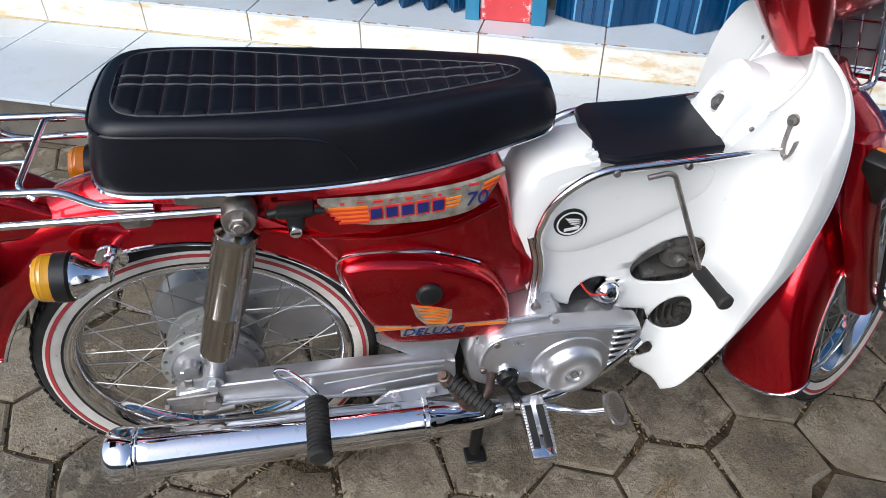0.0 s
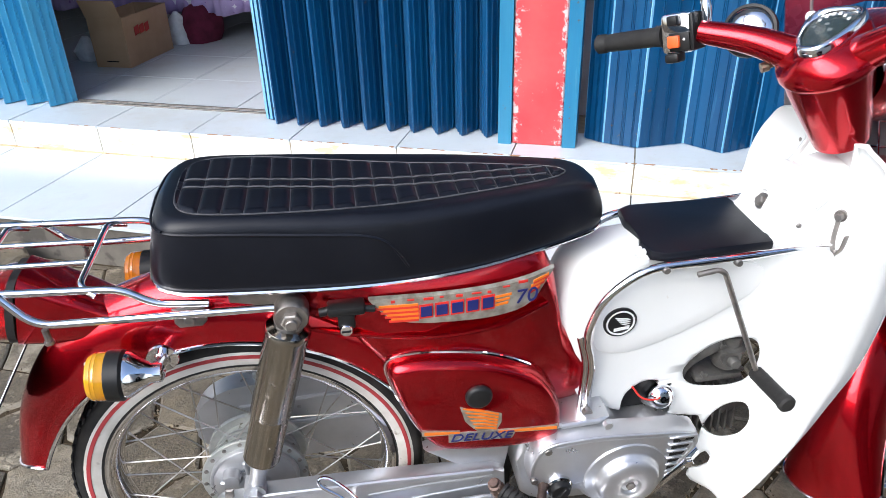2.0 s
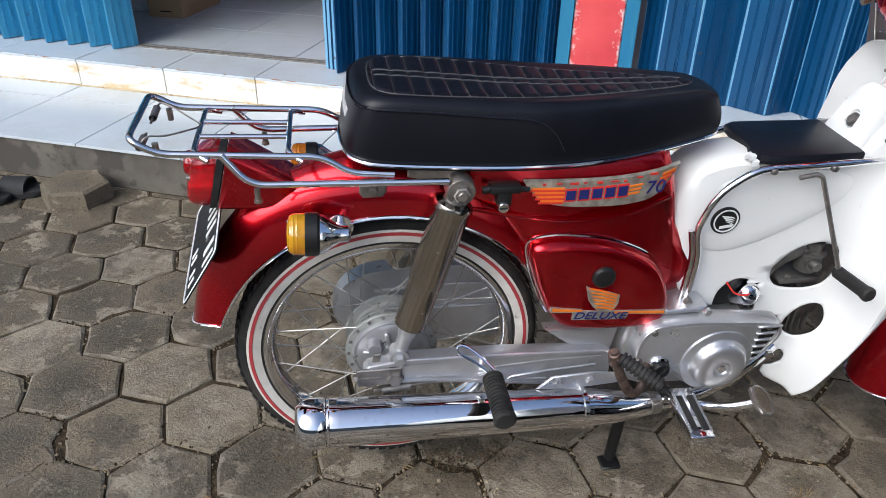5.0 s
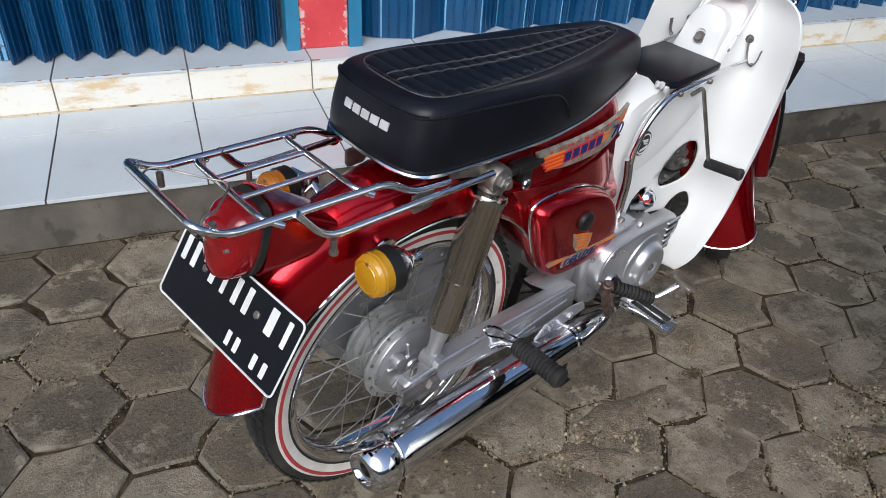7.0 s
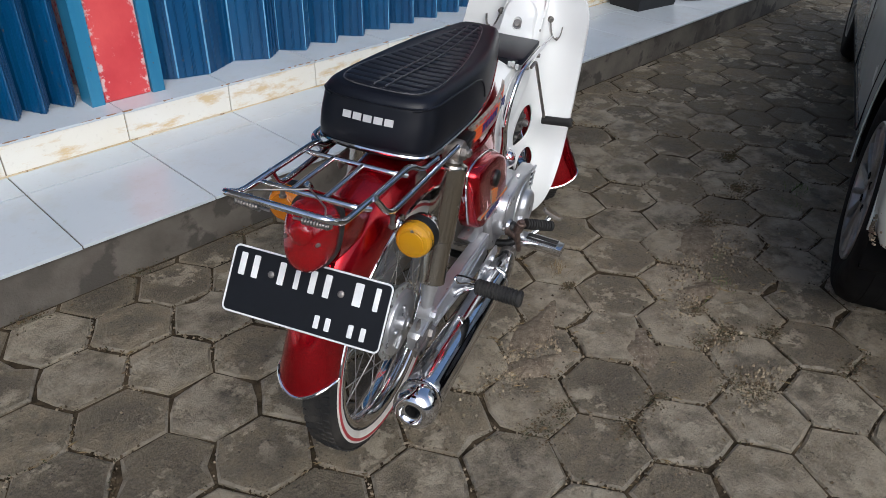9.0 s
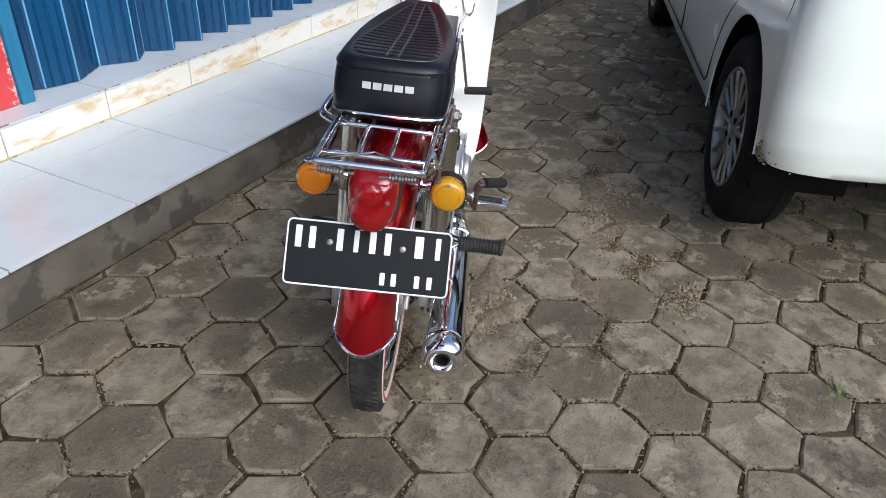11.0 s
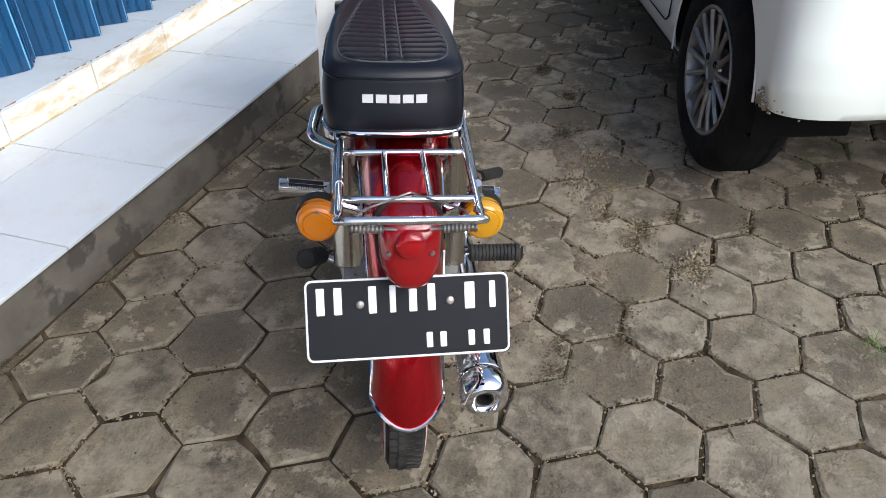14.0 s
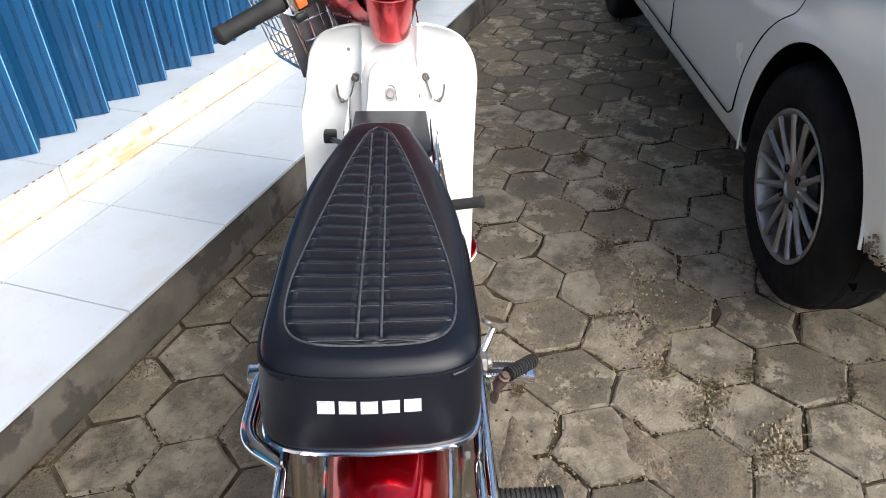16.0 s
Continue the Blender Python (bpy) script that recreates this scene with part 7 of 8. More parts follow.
# small round mirror beyond the arm and the ignition key
RM = to((0.788, 0.166, 0.890), (0.68, 0.06, 0.955))
b = bmesh.new()
lathe(b, [(0, 0.018), (0.018, 0.0155), (0.029, 0.010), (0.0345, 0.003), (0.0345, 0.0)], 40, RM)
horn = part("round_mirror", b, M_CHROME, bike, "small round chrome mirror with a dark rim")
b = bmesh.new()
lathe(b, [(0.0340, 0.004), (0.0385, 0.003), (0.0400, -0.004), (0.0385, -0.012), (0, -0.014)], 40, RM)
part("mirror_rim", b, M_BLACK, horn, "dark rim")
b = bmesh.new()
KM = to((0.800, 0.056, 0.884), (0.735, 0.066, 0.862))
lathe(b, [(0, -0.02), (0.011, -0.02), (0.012, 0.020), (0.009, 0.030), (0, 0.030)], 16, KM)
part("key_holder", b, M_BLACK, hb, "black ignition lock")
b = bmesh.new()
lathe(b, [(0.004, 0.028), (0.004, 0.038), (0.0070, 0.040), (0.0070, 0.050), (0, 0.051)], 12, KM)
part("ignition_key", b, M_BRASS, hb, "brass ignition key in its lock")
# maroon panel with a white and red lip above the headlamp, and the beaded cord before it
SHOP = BIKE.inverted()
b = bmesh.new()
prism(b, [(0.412, 0.862), (0.398, 0.943), (0.562, 0.936), (0.566, 0.925), (0.539, 0.9335), (0.511, 0.933), (0.489, 0.9262), (0.476, 0.9145), (0.470, 0.862)], 1.268, 1.272, 0.001, 1)
visor = part("visor_panel", b, M_VISOR, bike, "glossy maroon plastic panel above the headlamp", m=SHOP, smooth=0)
b = bmesh.new()
prism(b, [(0.3955, 0.942), (0.393, 0.952), (0.560, 0.944), (0.562, 0.933)], 1.263, 1.273, 0.001, 1)
part("red_lip", b, M_DECALRED, visor, "red lip", m=SHOP, smooth=0)
b = bmesh.new()
prism(b, [(0.3925, 0.9515), (0.391, 0.9585), (0.5585, 0.951), (0.560, 0.944)], 1.260, 1.274, 0.0015, 1)
prism(b, [(0.391, 0.9575), (0.396, 0.957), (0.395, 0.944), (0.390, 0.942)], 1.259, 1.268, 0.0015, 1)
part("white_lip", b, M_WHITE, visor, "white lip", m=SHOP, smooth=0)
b = bmesh.new()
tube(b, [(0.420, 1.12, 0.885), (0.410, 1.12, 0.9356), (0.4025, 1.12, 0.9754), (0.390, 1.125, 1.035)], 0.0022, 8)
cord = part("beaded_cord", b, M_STEEL, bike, "steel cord with white beads", m=SHOP)
for c in ((0.4101, 1.12, 0.9356), (0.4025, 1.12, 0.9754), (0.3950, 1.123, 1.0138)):
    b = bmesh.new()
    lathe(b, [(0.0, 0.0080)] + [(0.0080 * math.sin(math.pi * k / 10), 0.0080 * math.cos(math.pi * k / 10)) for k in range(1, 10)] + [(0.0, -0.0080)], 18, pose(*c))
    part("bead", b, M_PLATEWHITE, cord, m=SHOP, smooth=180)
# fork
for s in (-1, 1):
    b = bmesh.new()
    rings = []
    for z, dx, w, t in ((0.645, 0.035, 0.030, 0.016), (0.62, 0.028, 0.036, 0.022), (0.50, 0.0, 0.034, 0.021), (0.40, -0.006, 0.029, 0.019), (0.33, -0.012, 0.026, 0.018), (0.295, -0.014, 0.026, 0.018)):
        c = ax(z) + Vector((dx - 0.055, s * (0.082 + 0.004), 0))
        rings.append([c + Vector((w * math.copysign(abs(math.cos(a)) ** 0.5, math.cos(a)), t * math.copysign(abs(math.sin(a)) ** 0.5, math.sin(a)), 0)) for a in [2 * math.pi * k / 24 for k in range(24)]])
    loft(b, rings)
    leg = part("fork_leg", b, M_RED, bike, "candy red pressed steel fork leg", m=STEER)
    b = bmesh.new()
    tube(b, [(1.062, s * 0.092, 0.318), (1.10, s * 0.098, 0.296), (FX + 0.012, s * 0.098, FZ)], 0.016, 14, flat=0.6, up=(0, 1, 0))
    bolt(b, (FX, s * 0.106, FZ), 0.011, 0.012, (0, s, 0))
    bolt(b, (1.068, s * 0.103, 0.315), 0.010, 0.010, (0, s, 0))
    part("link_arm", b, M_CHROME, leg, "chrome leading link arm", m=STEER)
b = bmesh.new()
tube(b, curve_points([(0.97, -0.105, 0.62), (0.985, -0.118, 0.48), (1.03, -0.112, 0.33), (1.10, -0.100, 0.262)], 6), 0.0045, 8)
part("brake_cable", b, M_BLACK, bike, "black front brake cable", m=STEER)
b = bmesh.new()
rings = []
for z, w, t in ((0.745, 0.034, 0.040), (0.72, 0.038, 0.046), (0.66, 0.056, 0.080), (0.60, 0.066, 0.098), (0.57, 0.066, 0.096)):
    c = ax(z) + Vector((0.022, 0, 0))
    rings.append([c + Vector((w * math.copysign(abs(math.cos(a)) ** 0.6, math.cos(a)), t * math.copysign(abs(math.sin(a)) ** 0.6, math.sin(a)), 0)) for a in [2 * math.pi * k / 32 for k in range(32)]])
loft(b, rings)
part("fork_crown", b, M_RED, bike, "candy red fork crown", m=STEER)
radial_fender("front_mudguard", FX, FZ, [193 - 3.4 * k for k in range(46)],
              [(38, 0.300), (70, 0.308), (110, 0.312), (150, 0.310), (174, 0.312), (186, 0.321), (193, 0.333)],
              [(38, 0.262), (70, 0.235), (100, 0.205), (130, 0.205), (160, 0.225), (178, 0.252), (193, 0.286)],
              [(38, 0.048), (70, 0.057), (120, 0.062), (168, 0.064), (180, 0.067), (193, 0.075)], 0.004, "candy red front mudguard with a flared tail", STEER, tongue=3.0)
SG = pose(0.968, -0.114, 0.622, 0, -25, 34)
b = bmesh.new()
box(b, (-0.016, -0.020, -0.046), (0.010, 0.020, 0.046), 0.005, 2, SG)
tube(b, [SG @ Vector((-0.004, 0.010, 0.0)), SG @ Vector((-0.008, 0.045, 0.0))], 0.007, 10)
fs = part("front_turn_signal", b, M_BLACK, bike, "black box turn signal with an amber lens on the fork")
b = bmesh.new()
box(b, (0.008, -0.016, -0.040), (0.019, 0.016, 0.040), 0.004, 2, SG)
part("amber_lens", b, M_AMBER, fs, "amber lens")
# basket
b = bmesh.new()
X0, X1, Y, Z0, Z1 = 0.985, 1.215, 0.125, 0.705, 0.905
for z, g in ((Z0, 0), (Z1, 0.016)):
    tube(b, rounded([(X0 - g, 0, z), (X0 - g, Y + g, z), (X1 + g, Y + g, z), (X1 + g, -Y - g, z), (X0 - g, -Y - g, z), (X0 - g, -0.002, z)], 0.03, 5), 0.0036, 8)
basket = part("wire_basket", b, M_CHROME, bike, "steel wire front basket", m=STEER)
def wire(pts, r=0.0017):
    q = bmesh.new()
    tube(q, pts, r, 6)
    part("wire", q, M_CHROME, basket, m=STEER)


for k in range(1, 5):
    z = Z0 + (Z1 - Z0) * k / 5
    g = 0.016 * k / 5
    wire(rounded([(X0 - g, 0, z), (X0 - g, Y + g, z), (X1 + g, Y + g, z), (X1 + g, -Y - g, z), (X0 - g, -Y - g, z), (X0 - g, -0.002, z)], 0.03, 5))
for k in range(11):
    y = -Y + 2 * Y * k / 10
    wire([(X0 - 0.016, y * 1.08, Z1), (X0, y, Z0), (X1, y, Z0), (X1 + 0.016, y * 1.08, Z1)])
for k in range(8):
    x = X0 + (X1 - X0) * k / 7
    wire([(x, -Y - 0.016, Z1), (x, -Y, Z0), (x, Y, Z0), (x, Y + 0.016, Z1)])
b = bmesh.new()
box(b, (X0 + 0.004, -0.060, Z0 + 0.012), (X0 + 0.008, Y + 0.026, Z1 - 0.006), 0.0015, 1)
part("basket_panel", b, M_SMOKED, basket, "smoked grey panel wired to the basket", m=STEER)
for s in (-1, 1):
    b = bmesh.new()
    tube(b, rounded([(0.93, s * 0.05, 0.70), (0.965, s * 0.06, 0.70), (0.975, s * 0.06, 0.86)], 0.02), 0.006, 10)
    tube(b, rounded([(1.00, s * 0.10, 0.61), (1.03, s * 0.11, 0.66), (1.04, s * 0.11, Z0)], 0.02), 0.005, 10)
    part("basket_stay", b, M_CHROME, basket, m=STEER)


# ---- parked car ----
M_CARWHITE = surface("white_car_paint", (0.83, 0.885, 0.835), (0.79, 0.85, 0.80), 2, 0.22, 0.28, coat=0.8, grain=800, bump=0.02, depth=0.0004)
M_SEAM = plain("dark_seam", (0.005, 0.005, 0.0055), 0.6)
M_CARGLASS = plain("dark_car_glass", (0.012, 0.014, 0.015), 0.05, 0.0, 0.5)
M_CARTYRE = surface("car_tyre", (0.006, 0.006, 0.007), (0.014, 0.0135, 0.013), 14, 0.7, 0.85, grain=200, bump=0.25)
M_ALLOYRIM = surface("dusty_alloy_rim", (0.33, 0.33, 0.33), (0.25, 0.247, 0.237), 20, 0.32, 0.5, metal=0.8, grain=300, bump=0.1)
M_MUD = surface("dried_mud", (0.20, 0.155, 0.10), (0.30, 0.25, 0.18), 60, 0.95, grain=200, bump=0.6, depth=0.003)
M_TAILRED = lens("car_tail_lens", (0.70, 0.02, 0.012), 0.2)

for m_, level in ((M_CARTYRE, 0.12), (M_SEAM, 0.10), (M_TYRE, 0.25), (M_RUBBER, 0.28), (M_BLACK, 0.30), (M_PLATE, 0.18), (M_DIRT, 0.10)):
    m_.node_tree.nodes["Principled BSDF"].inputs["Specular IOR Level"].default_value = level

CAR = pose(0.958, 0.292, 0, 0, 0, 18.7)
car = thing("car", CAR, "white hatchback car parked on the pavers beside the motorcycle", "car")
CAR_Y0, CAR_Y1, CAR_X0, CAR_X1, BASE = 0.012, -1.655, -0.53, 3.02, 2.40


def car_ring(z, inset, rear_in=0.0, n=22):
    """A rounded plan outline at height z."""
    x0, x1, y0, y1 = CAR_X0 + inset * 0.6 + rear_in, CAR_X1 - inset * 1.6, CAR_Y0 - inset, CAR_Y1 + inset
    pts = []

    def corner(cx_, cy_, rx, ry, a0):
        for k in range(n):
            a = radians(a0 + 90 * k / (n - 1))
            pts.append(Vector((cx_ + rx * math.copysign(abs(math.cos(a)) ** 0.8, math.cos(a)), cy_ + ry * math.copysign(abs(math.sin(a)) ** 0.8, math.sin(a)), z)))

    def run(a, b_, k):
        for j in range(1, k):
            pts.append(a + (b_ - a) * (j / k))
    rr_, rf, ry = 0.10, 0.75, 0.17
    corner(x1 - rf, y0 - ry, rf, ry, 0)
    run(Vector((x1 - rf, y0, z)), Vector((x0 + rr_, y0, z)), 110)
    corner(x0 + rr_, y0 - ry, rr_, ry, 90)
    run(Vector((x0, y0 - ry, z)), Vector((x0, y1 + ry, z)), 14)
    corner(x0 + rr_, y1 + ry, rr_, ry, 180)
    run(Vector((x0 + rr_, y1, z)), Vector((x1 - rf, y1, z)), 110)
    corner(x1 - rf, y1 + ry, rf, ry, 270)
    run(Vector((x1, y1 + ry, z)), Vector((x1, y0 - ry, z)), 14)
    return pts


def car_low(x):
    return lerp_table([(-0.70, 0.390), (-0.46, 0.376), (-0.40, 0.370), (-0.30, 0.250), (0.3, 0.244), (2.1, 0.235), (2.75, 0.23), (3.0, 0.26)], x)


def car_body():
    b = bmesh.new()
    rows = []
    levels = [(0.0, 0.030), (0.012, 0.012), (0.05, 0.006), (0.10, 0.004)] + [(0.10 + 0.90 * k / 34, 0.0) for k in range(1, 35)]
    for f, ins in levels:
        z = 0.26 + f * 0.66
        ins2 = ins + 0.020 * max(0, (f - 0.55) / 0.45) ** 1.6 + 0.010 * max(0, (0.35 - f) / 0.35) ** 2
        ring = car_ring(z, ins2, 0.05 * max(0, (f - 0.30)) ** 0.8)
        for q in ring:
            lo = car_low(q.x) + (0.055 / (1 + math.exp((q.y + 0.42) / 0.04)) if q.x < -0.40 else 0)
            q.z = lo + f * (0.92 - lo)
        rows.append(ring)
    for z, ins, ri in ((0.925, 0.030, 0.06), (1.10, 0.080, 0.10), (1.30, 0.150, 0.20), (1.44, 0.230, 0.30), (1.49, 0.330, 0.42), (1.50, 0.50, 0.62)):
        ring = car_ring(z, ins, ri)
        if z > 1.0:
            for q in ring:
                q.x = min(q.x, 2.15 - (z - 0.93) * 1.15)
        rows.append(ring)
    loft(b, rows)
    bmesh.ops.recalc_face_normals(b, faces=b.faces)
    gone = [f for f in b.faces if len(f.verts) > 12 and f.calc_center_median().z < 0.6]
    for f in b.faces:
        c = f.calc_center_median()
        if f in gone:
            continue
        for wx in (-0.05, BASE):
            if (c.x - wx) ** 2 + (c.z - 0.315) ** 2 < 0.345 ** 2 and (c.y > -0.35 or c.y < -1.30) and c.z < 0.9:
                gone.append(f)
                break
    bmesh.ops.delete(b, geom=gone, context="FACES")
    for v in b.verts:
        if v.is_boundary:
            for wx in (-0.05, BASE):
                d_ = math.hypot(v.co.x - wx, v.co.z - 0.315)
                if abs(d_ - 0.345) < 0.05:
                    v.co.x, v.co.z = wx + (v.co.x - wx) * 0.345 / d_, 0.315 + (v.co.z - 0.315) * 0.345 / d_
    return part("body", b, M_CARWHITE, car, "glossy white body", smooth=45)


cbody = car_body()
for wx in (-0.05, BASE):
    for side, y in ((1, CAR_Y0), (-1, CAR_Y1)):
        b = bmesh.new()
        arc = [(wx + 0.345 * math.cos(a), y - side * 0.004, 0.315 + 0.345 * math.sin(a)) for a in [radians(-14 + 188 * k / 40) for k in range(41)]]
        arc = [q for q in arc if q[2] > car_low(q[0]) + 0.006]
        tube(b, arc, 0.0045, 8, flat=0.7, up=(0, 1, 0))
        part("arch_lip", b, M_CARWHITE, cbody)
        # near-black colour puts the deep shade of the wheel well into the surface
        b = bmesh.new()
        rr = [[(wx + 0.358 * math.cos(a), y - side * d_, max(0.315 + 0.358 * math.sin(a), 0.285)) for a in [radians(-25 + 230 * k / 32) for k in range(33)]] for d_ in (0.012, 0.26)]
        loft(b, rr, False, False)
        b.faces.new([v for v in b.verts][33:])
        part("wheel_well", b, M_SEAM, cbody, "wheel well, coloured near black for its shade", smooth=60)
# near-black boxes, the middle one set low to deepen the shade underneath
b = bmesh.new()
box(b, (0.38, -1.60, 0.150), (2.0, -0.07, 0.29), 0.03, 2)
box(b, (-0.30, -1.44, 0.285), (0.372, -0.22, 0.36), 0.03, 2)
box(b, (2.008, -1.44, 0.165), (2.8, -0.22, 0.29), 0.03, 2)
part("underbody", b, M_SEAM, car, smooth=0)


def car_wheel(x, y, side):
    W = pose(x, y, 0.300, -90 if side > 0 else 90, 0, 0)   # z axis points outwards
    b = bmesh.new()
    lathe(b, [(0.186, -0.165), (0.220, -0.175), (0.268, -0.172), (0.288, -0.158), (0.2975, -0.130), (0.2985, -0.085), (0.2975, -0.040), (0.288, -0.014), (0.268, 0.000), (0.240, 0.004), (0.208, 0.000), (0.187, -0.008)], 64, W)
    ty = part("wheel", b, M_CARTYRE, car, "dusty car wheel with a thin-spoked alloy rim")
    b = bmesh.new()
    for rr_ in (-0.120, -0.085, -0.050):
        lathe(b, [(0.2990, rr_ - 0.004), (0.2945, rr_ - 0.003), (0.2945, rr_ + 0.003), (0.2990, rr_ + 0.004)], 64, W)
    part("tread_groove", b, M_SEAM, ty)
    b = bmesh.new()
    lathe(b, [(0.187, -0.012), (0.190, -0.004), (0.187, 0.000), (0.179, -0.003), (0.174, -0.014), (0.172, -0.10), (0.177, -0.16)], 64, W)
    part("rim", b, M_ALLOYRIM, ty, "silver alloy rim")
    for k in range(15):
        a = 2 * math.pi * k / 15
        q = bmesh.new()
        mm = W @ Matrix.Rotation(a, 4, "Z")
        tube(q, [mm @ Vector(p) for p in ((0.045, 0, -0.022), (0.10, 0, -0.014), (0.145, 0, -0.010), (0.177, 0, -0.010))], [0.011, 0.0085, 0.0078, 0.010], 8)
        part("spoke", q, M_ALLOYRIM, ty)
    b = bmesh.new()
    lathe(b, [(0.068, -0.05), (0.070, -0.022), (0.062, -0.014), (0.030, -0.012), (0.028, -0.018), (0.0, -0.018)], 40, W)
    part("hub", b, M_ALLOYRIM, ty)
    for k in range(4):
        a = 2 * math.pi * (k + 0.5) / 4
        q = bmesh.new()
        lathe(q, [(0.011, -0.03), (0.011, -0.010), (0.008, -0.009), (0.007, -0.016), (0, -0.016)], 14, W @ pose(0.048 * math.cos(a), 0.048 * math.sin(a), 0.0))
        part("lug_recess", q, M_SEAM, ty)
    # flat near-black sheet standing in for the shade behind the spokes
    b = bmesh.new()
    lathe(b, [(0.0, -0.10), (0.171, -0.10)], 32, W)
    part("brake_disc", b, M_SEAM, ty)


for wx in (-0.02, BASE):
    car_wheel(wx + 0.015, -0.006, 1)
    car_wheel(wx, CAR_Y1 + 0.042, -1)


def seam(pts, r=0.0028):
    b = bmesh.new()
    tube(b, pts, r, 6)
    return part("panel_seam", b, M_SEAM, cbody)


ys = CAR_Y0 - 0.0005
seam([(q.x, ys - 0.020 * max(0, (q.y - 0.57) / 0.35) ** 1.6, q.y) for q in rounded([(-0.02 + 0.392 * math.cos(radians(a)), 0.315 + 0.392 * math.sin(radians(a)), 0) for a in range(4, 64, 4)] + [(0.105, 0.690, 0), (0.075, 0.735, 0), (0.050, 0.92, 0)], 0.03, 4)])
seam([(q.x, ys, q.y) for q in rounded([(0.371, 0.342, 0), (0.40, 0.318, 0), (1.10, 0.318, 0), (1.95, 0.320, 0)], 0.05, 5)])
seam([(1.10, ys, 0.318), (1.10, ys, 0.57), (1.11, ys - 0.018, 0.92)])
seam([(-0.315, ys - 0.004, 0.62), (-0.36, ys - 0.005, 0.75), (-0.385, ys - 0.016, 0.92)])
for x in (0.52, 1.32):
    b = bmesh.new()
    tube(b, rounded([(x, ys - 0.012, 0.80), (x + 0.01, ys + 0.020, 0.805), (x + 0.14, ys + 0.020, 0.805), (x + 0.15, ys - 0.012, 0.80)], 0.02), 0.011, 10)
    part("door_handle", b, M_CARWHITE, cbody)
# tail lamp and side windows laid just proud of the body
for name, mat, lab, x0, x1, z0, z1, grow in (("tail_lamp", M_TAILRED, "red tail lamp", -0.70, -0.42, 0.84, 1.06, 0.006), ):
    for side in (1, -1):
        b = bmesh.new()
        rows = []
        for k in range(9):
            f = k / 8
            z = z0 + (z1 - z0) * f
            fz = (min(z, 0.92) - 0.335) / (0.92 - 0.335)
            ring = [q for q in car_ring(z, 0.020 * max(0, (fz - 0.55) / 0.45) ** 1.6 + 0.12 * max(0, z - 0.92) - grow, 0.05 * max(0, fz - 0.30) ** 0.8 + 0.3 * max(0, z - 0.92)) if q.x < -0.36 and (-0.34 < q.y < -0.11 if side > 0 else -1.54 < q.y < -1.31)]
            rows.append(ring)
        n_ = min(len(r_) for r_ in rows)
        loft(b, [r_[:n_] for r_ in rows], False, False)
        part(name, b, mat, cbody, lab, smooth=60)
for x0, x1 in ((0.10, 1.02), (1.16, 1.95)):
    b = bmesh.new()
    rows = []
    for z, ins in ((0.955, 0.034), (1.10, 0.076), (1.30, 0.146), (1.38, 0.185)):
        rows.append([(x0 + (x1 - x0) * t + (z - 0.95) * (0.10 if x0 < 1 else -0.45 * t), CAR_Y0 - ins + 0.006, z) for t in (0, 0.5, 1)])
    loft(b, rows, False, False)
    part("side_window", b, M_CARGLASS, cbody, "dark side window")
b = bmesh.new()
seamy = [q for q in car_ring(0.50, -0.001, 0.0) if q.x < -0.44 and -1.3 < q.y < -0.12]
tube(b, [(q.x, q.y, 0.50 + 0.04 * max(0, -0.5 - q.y)) for q in seamy[6:]], 0.0014, 6)
part("bumper_crease", b, M_SEAM, cbody)
rng = random.Random(11)
b = bmesh.new()
for k in range(110):
    x = -0.400 - abs(rng.gauss(0, 0.035))
    z = 0.386 + abs(rng.gauss(0, 0.020))
    u_ = min(1, max(0, (-0.43 - x) / 0.10))
    y = CAR_Y0 - 0.004 - 0.17 * (1 - (1 - u_ ** 2.5) ** 0.4)
    r_ = rng.uniform(0.0008, 0.0030)
    lathe(b, [(0, 0.0008), (r_, 0.0003), (r_, -0.003)], 6, pose(x, y, z, -90, 0, 45 * u_))
part("mud_splash", b, M_MUD, cbody, "dried mud splashes", kind="stuff")

# ---- things on the platform and inside the shop ----
M_TRAY = plain("black_tray_plastic", (0.012, 0.012, 0.013), 0.45)
M_CLAY = surface("crumbled_clay", (0.26, 0.10, 0.05), (0.36, 0.17, 0.09), 40, 0.9, grain=120, bump=0.8, depth=0.006)
M_MAT = surface("grey_rope", (0.13, 0.125, 0.12), (0.30, 0.29, 0.28), 60, 0.95, grain=300, bump=0.8, depth=0.003)
M_CARD = surface("brown_cardboard", (0.42, 0.27, 0.14), (0.48, 0.32, 0.18), 8, 0.8, grain=250, bump=0.1)
M_REDPRINT = plain("red_print", (0.45, 0.03, 0.02), 0.7)
M_MAROON = surface("maroon_cloth", (0.085, 0.006, 0.024), (0.14, 0.011, 0.040), 20, 0.9, grain=300, bump=0.3)
M_SLIPPER = plain("black_foam", (0.018, 0.018, 0.018), 0.7)
M_GRASS = surface("grass_blade", (0.06, 0.13, 0.02), (0.13, 0.19, 0.035), 60, 0.6)
M_STRAW = surface("dry_straw", (0.23, 0.165, 0.075), (0.15, 0.105, 0.048), 60, 0.8)


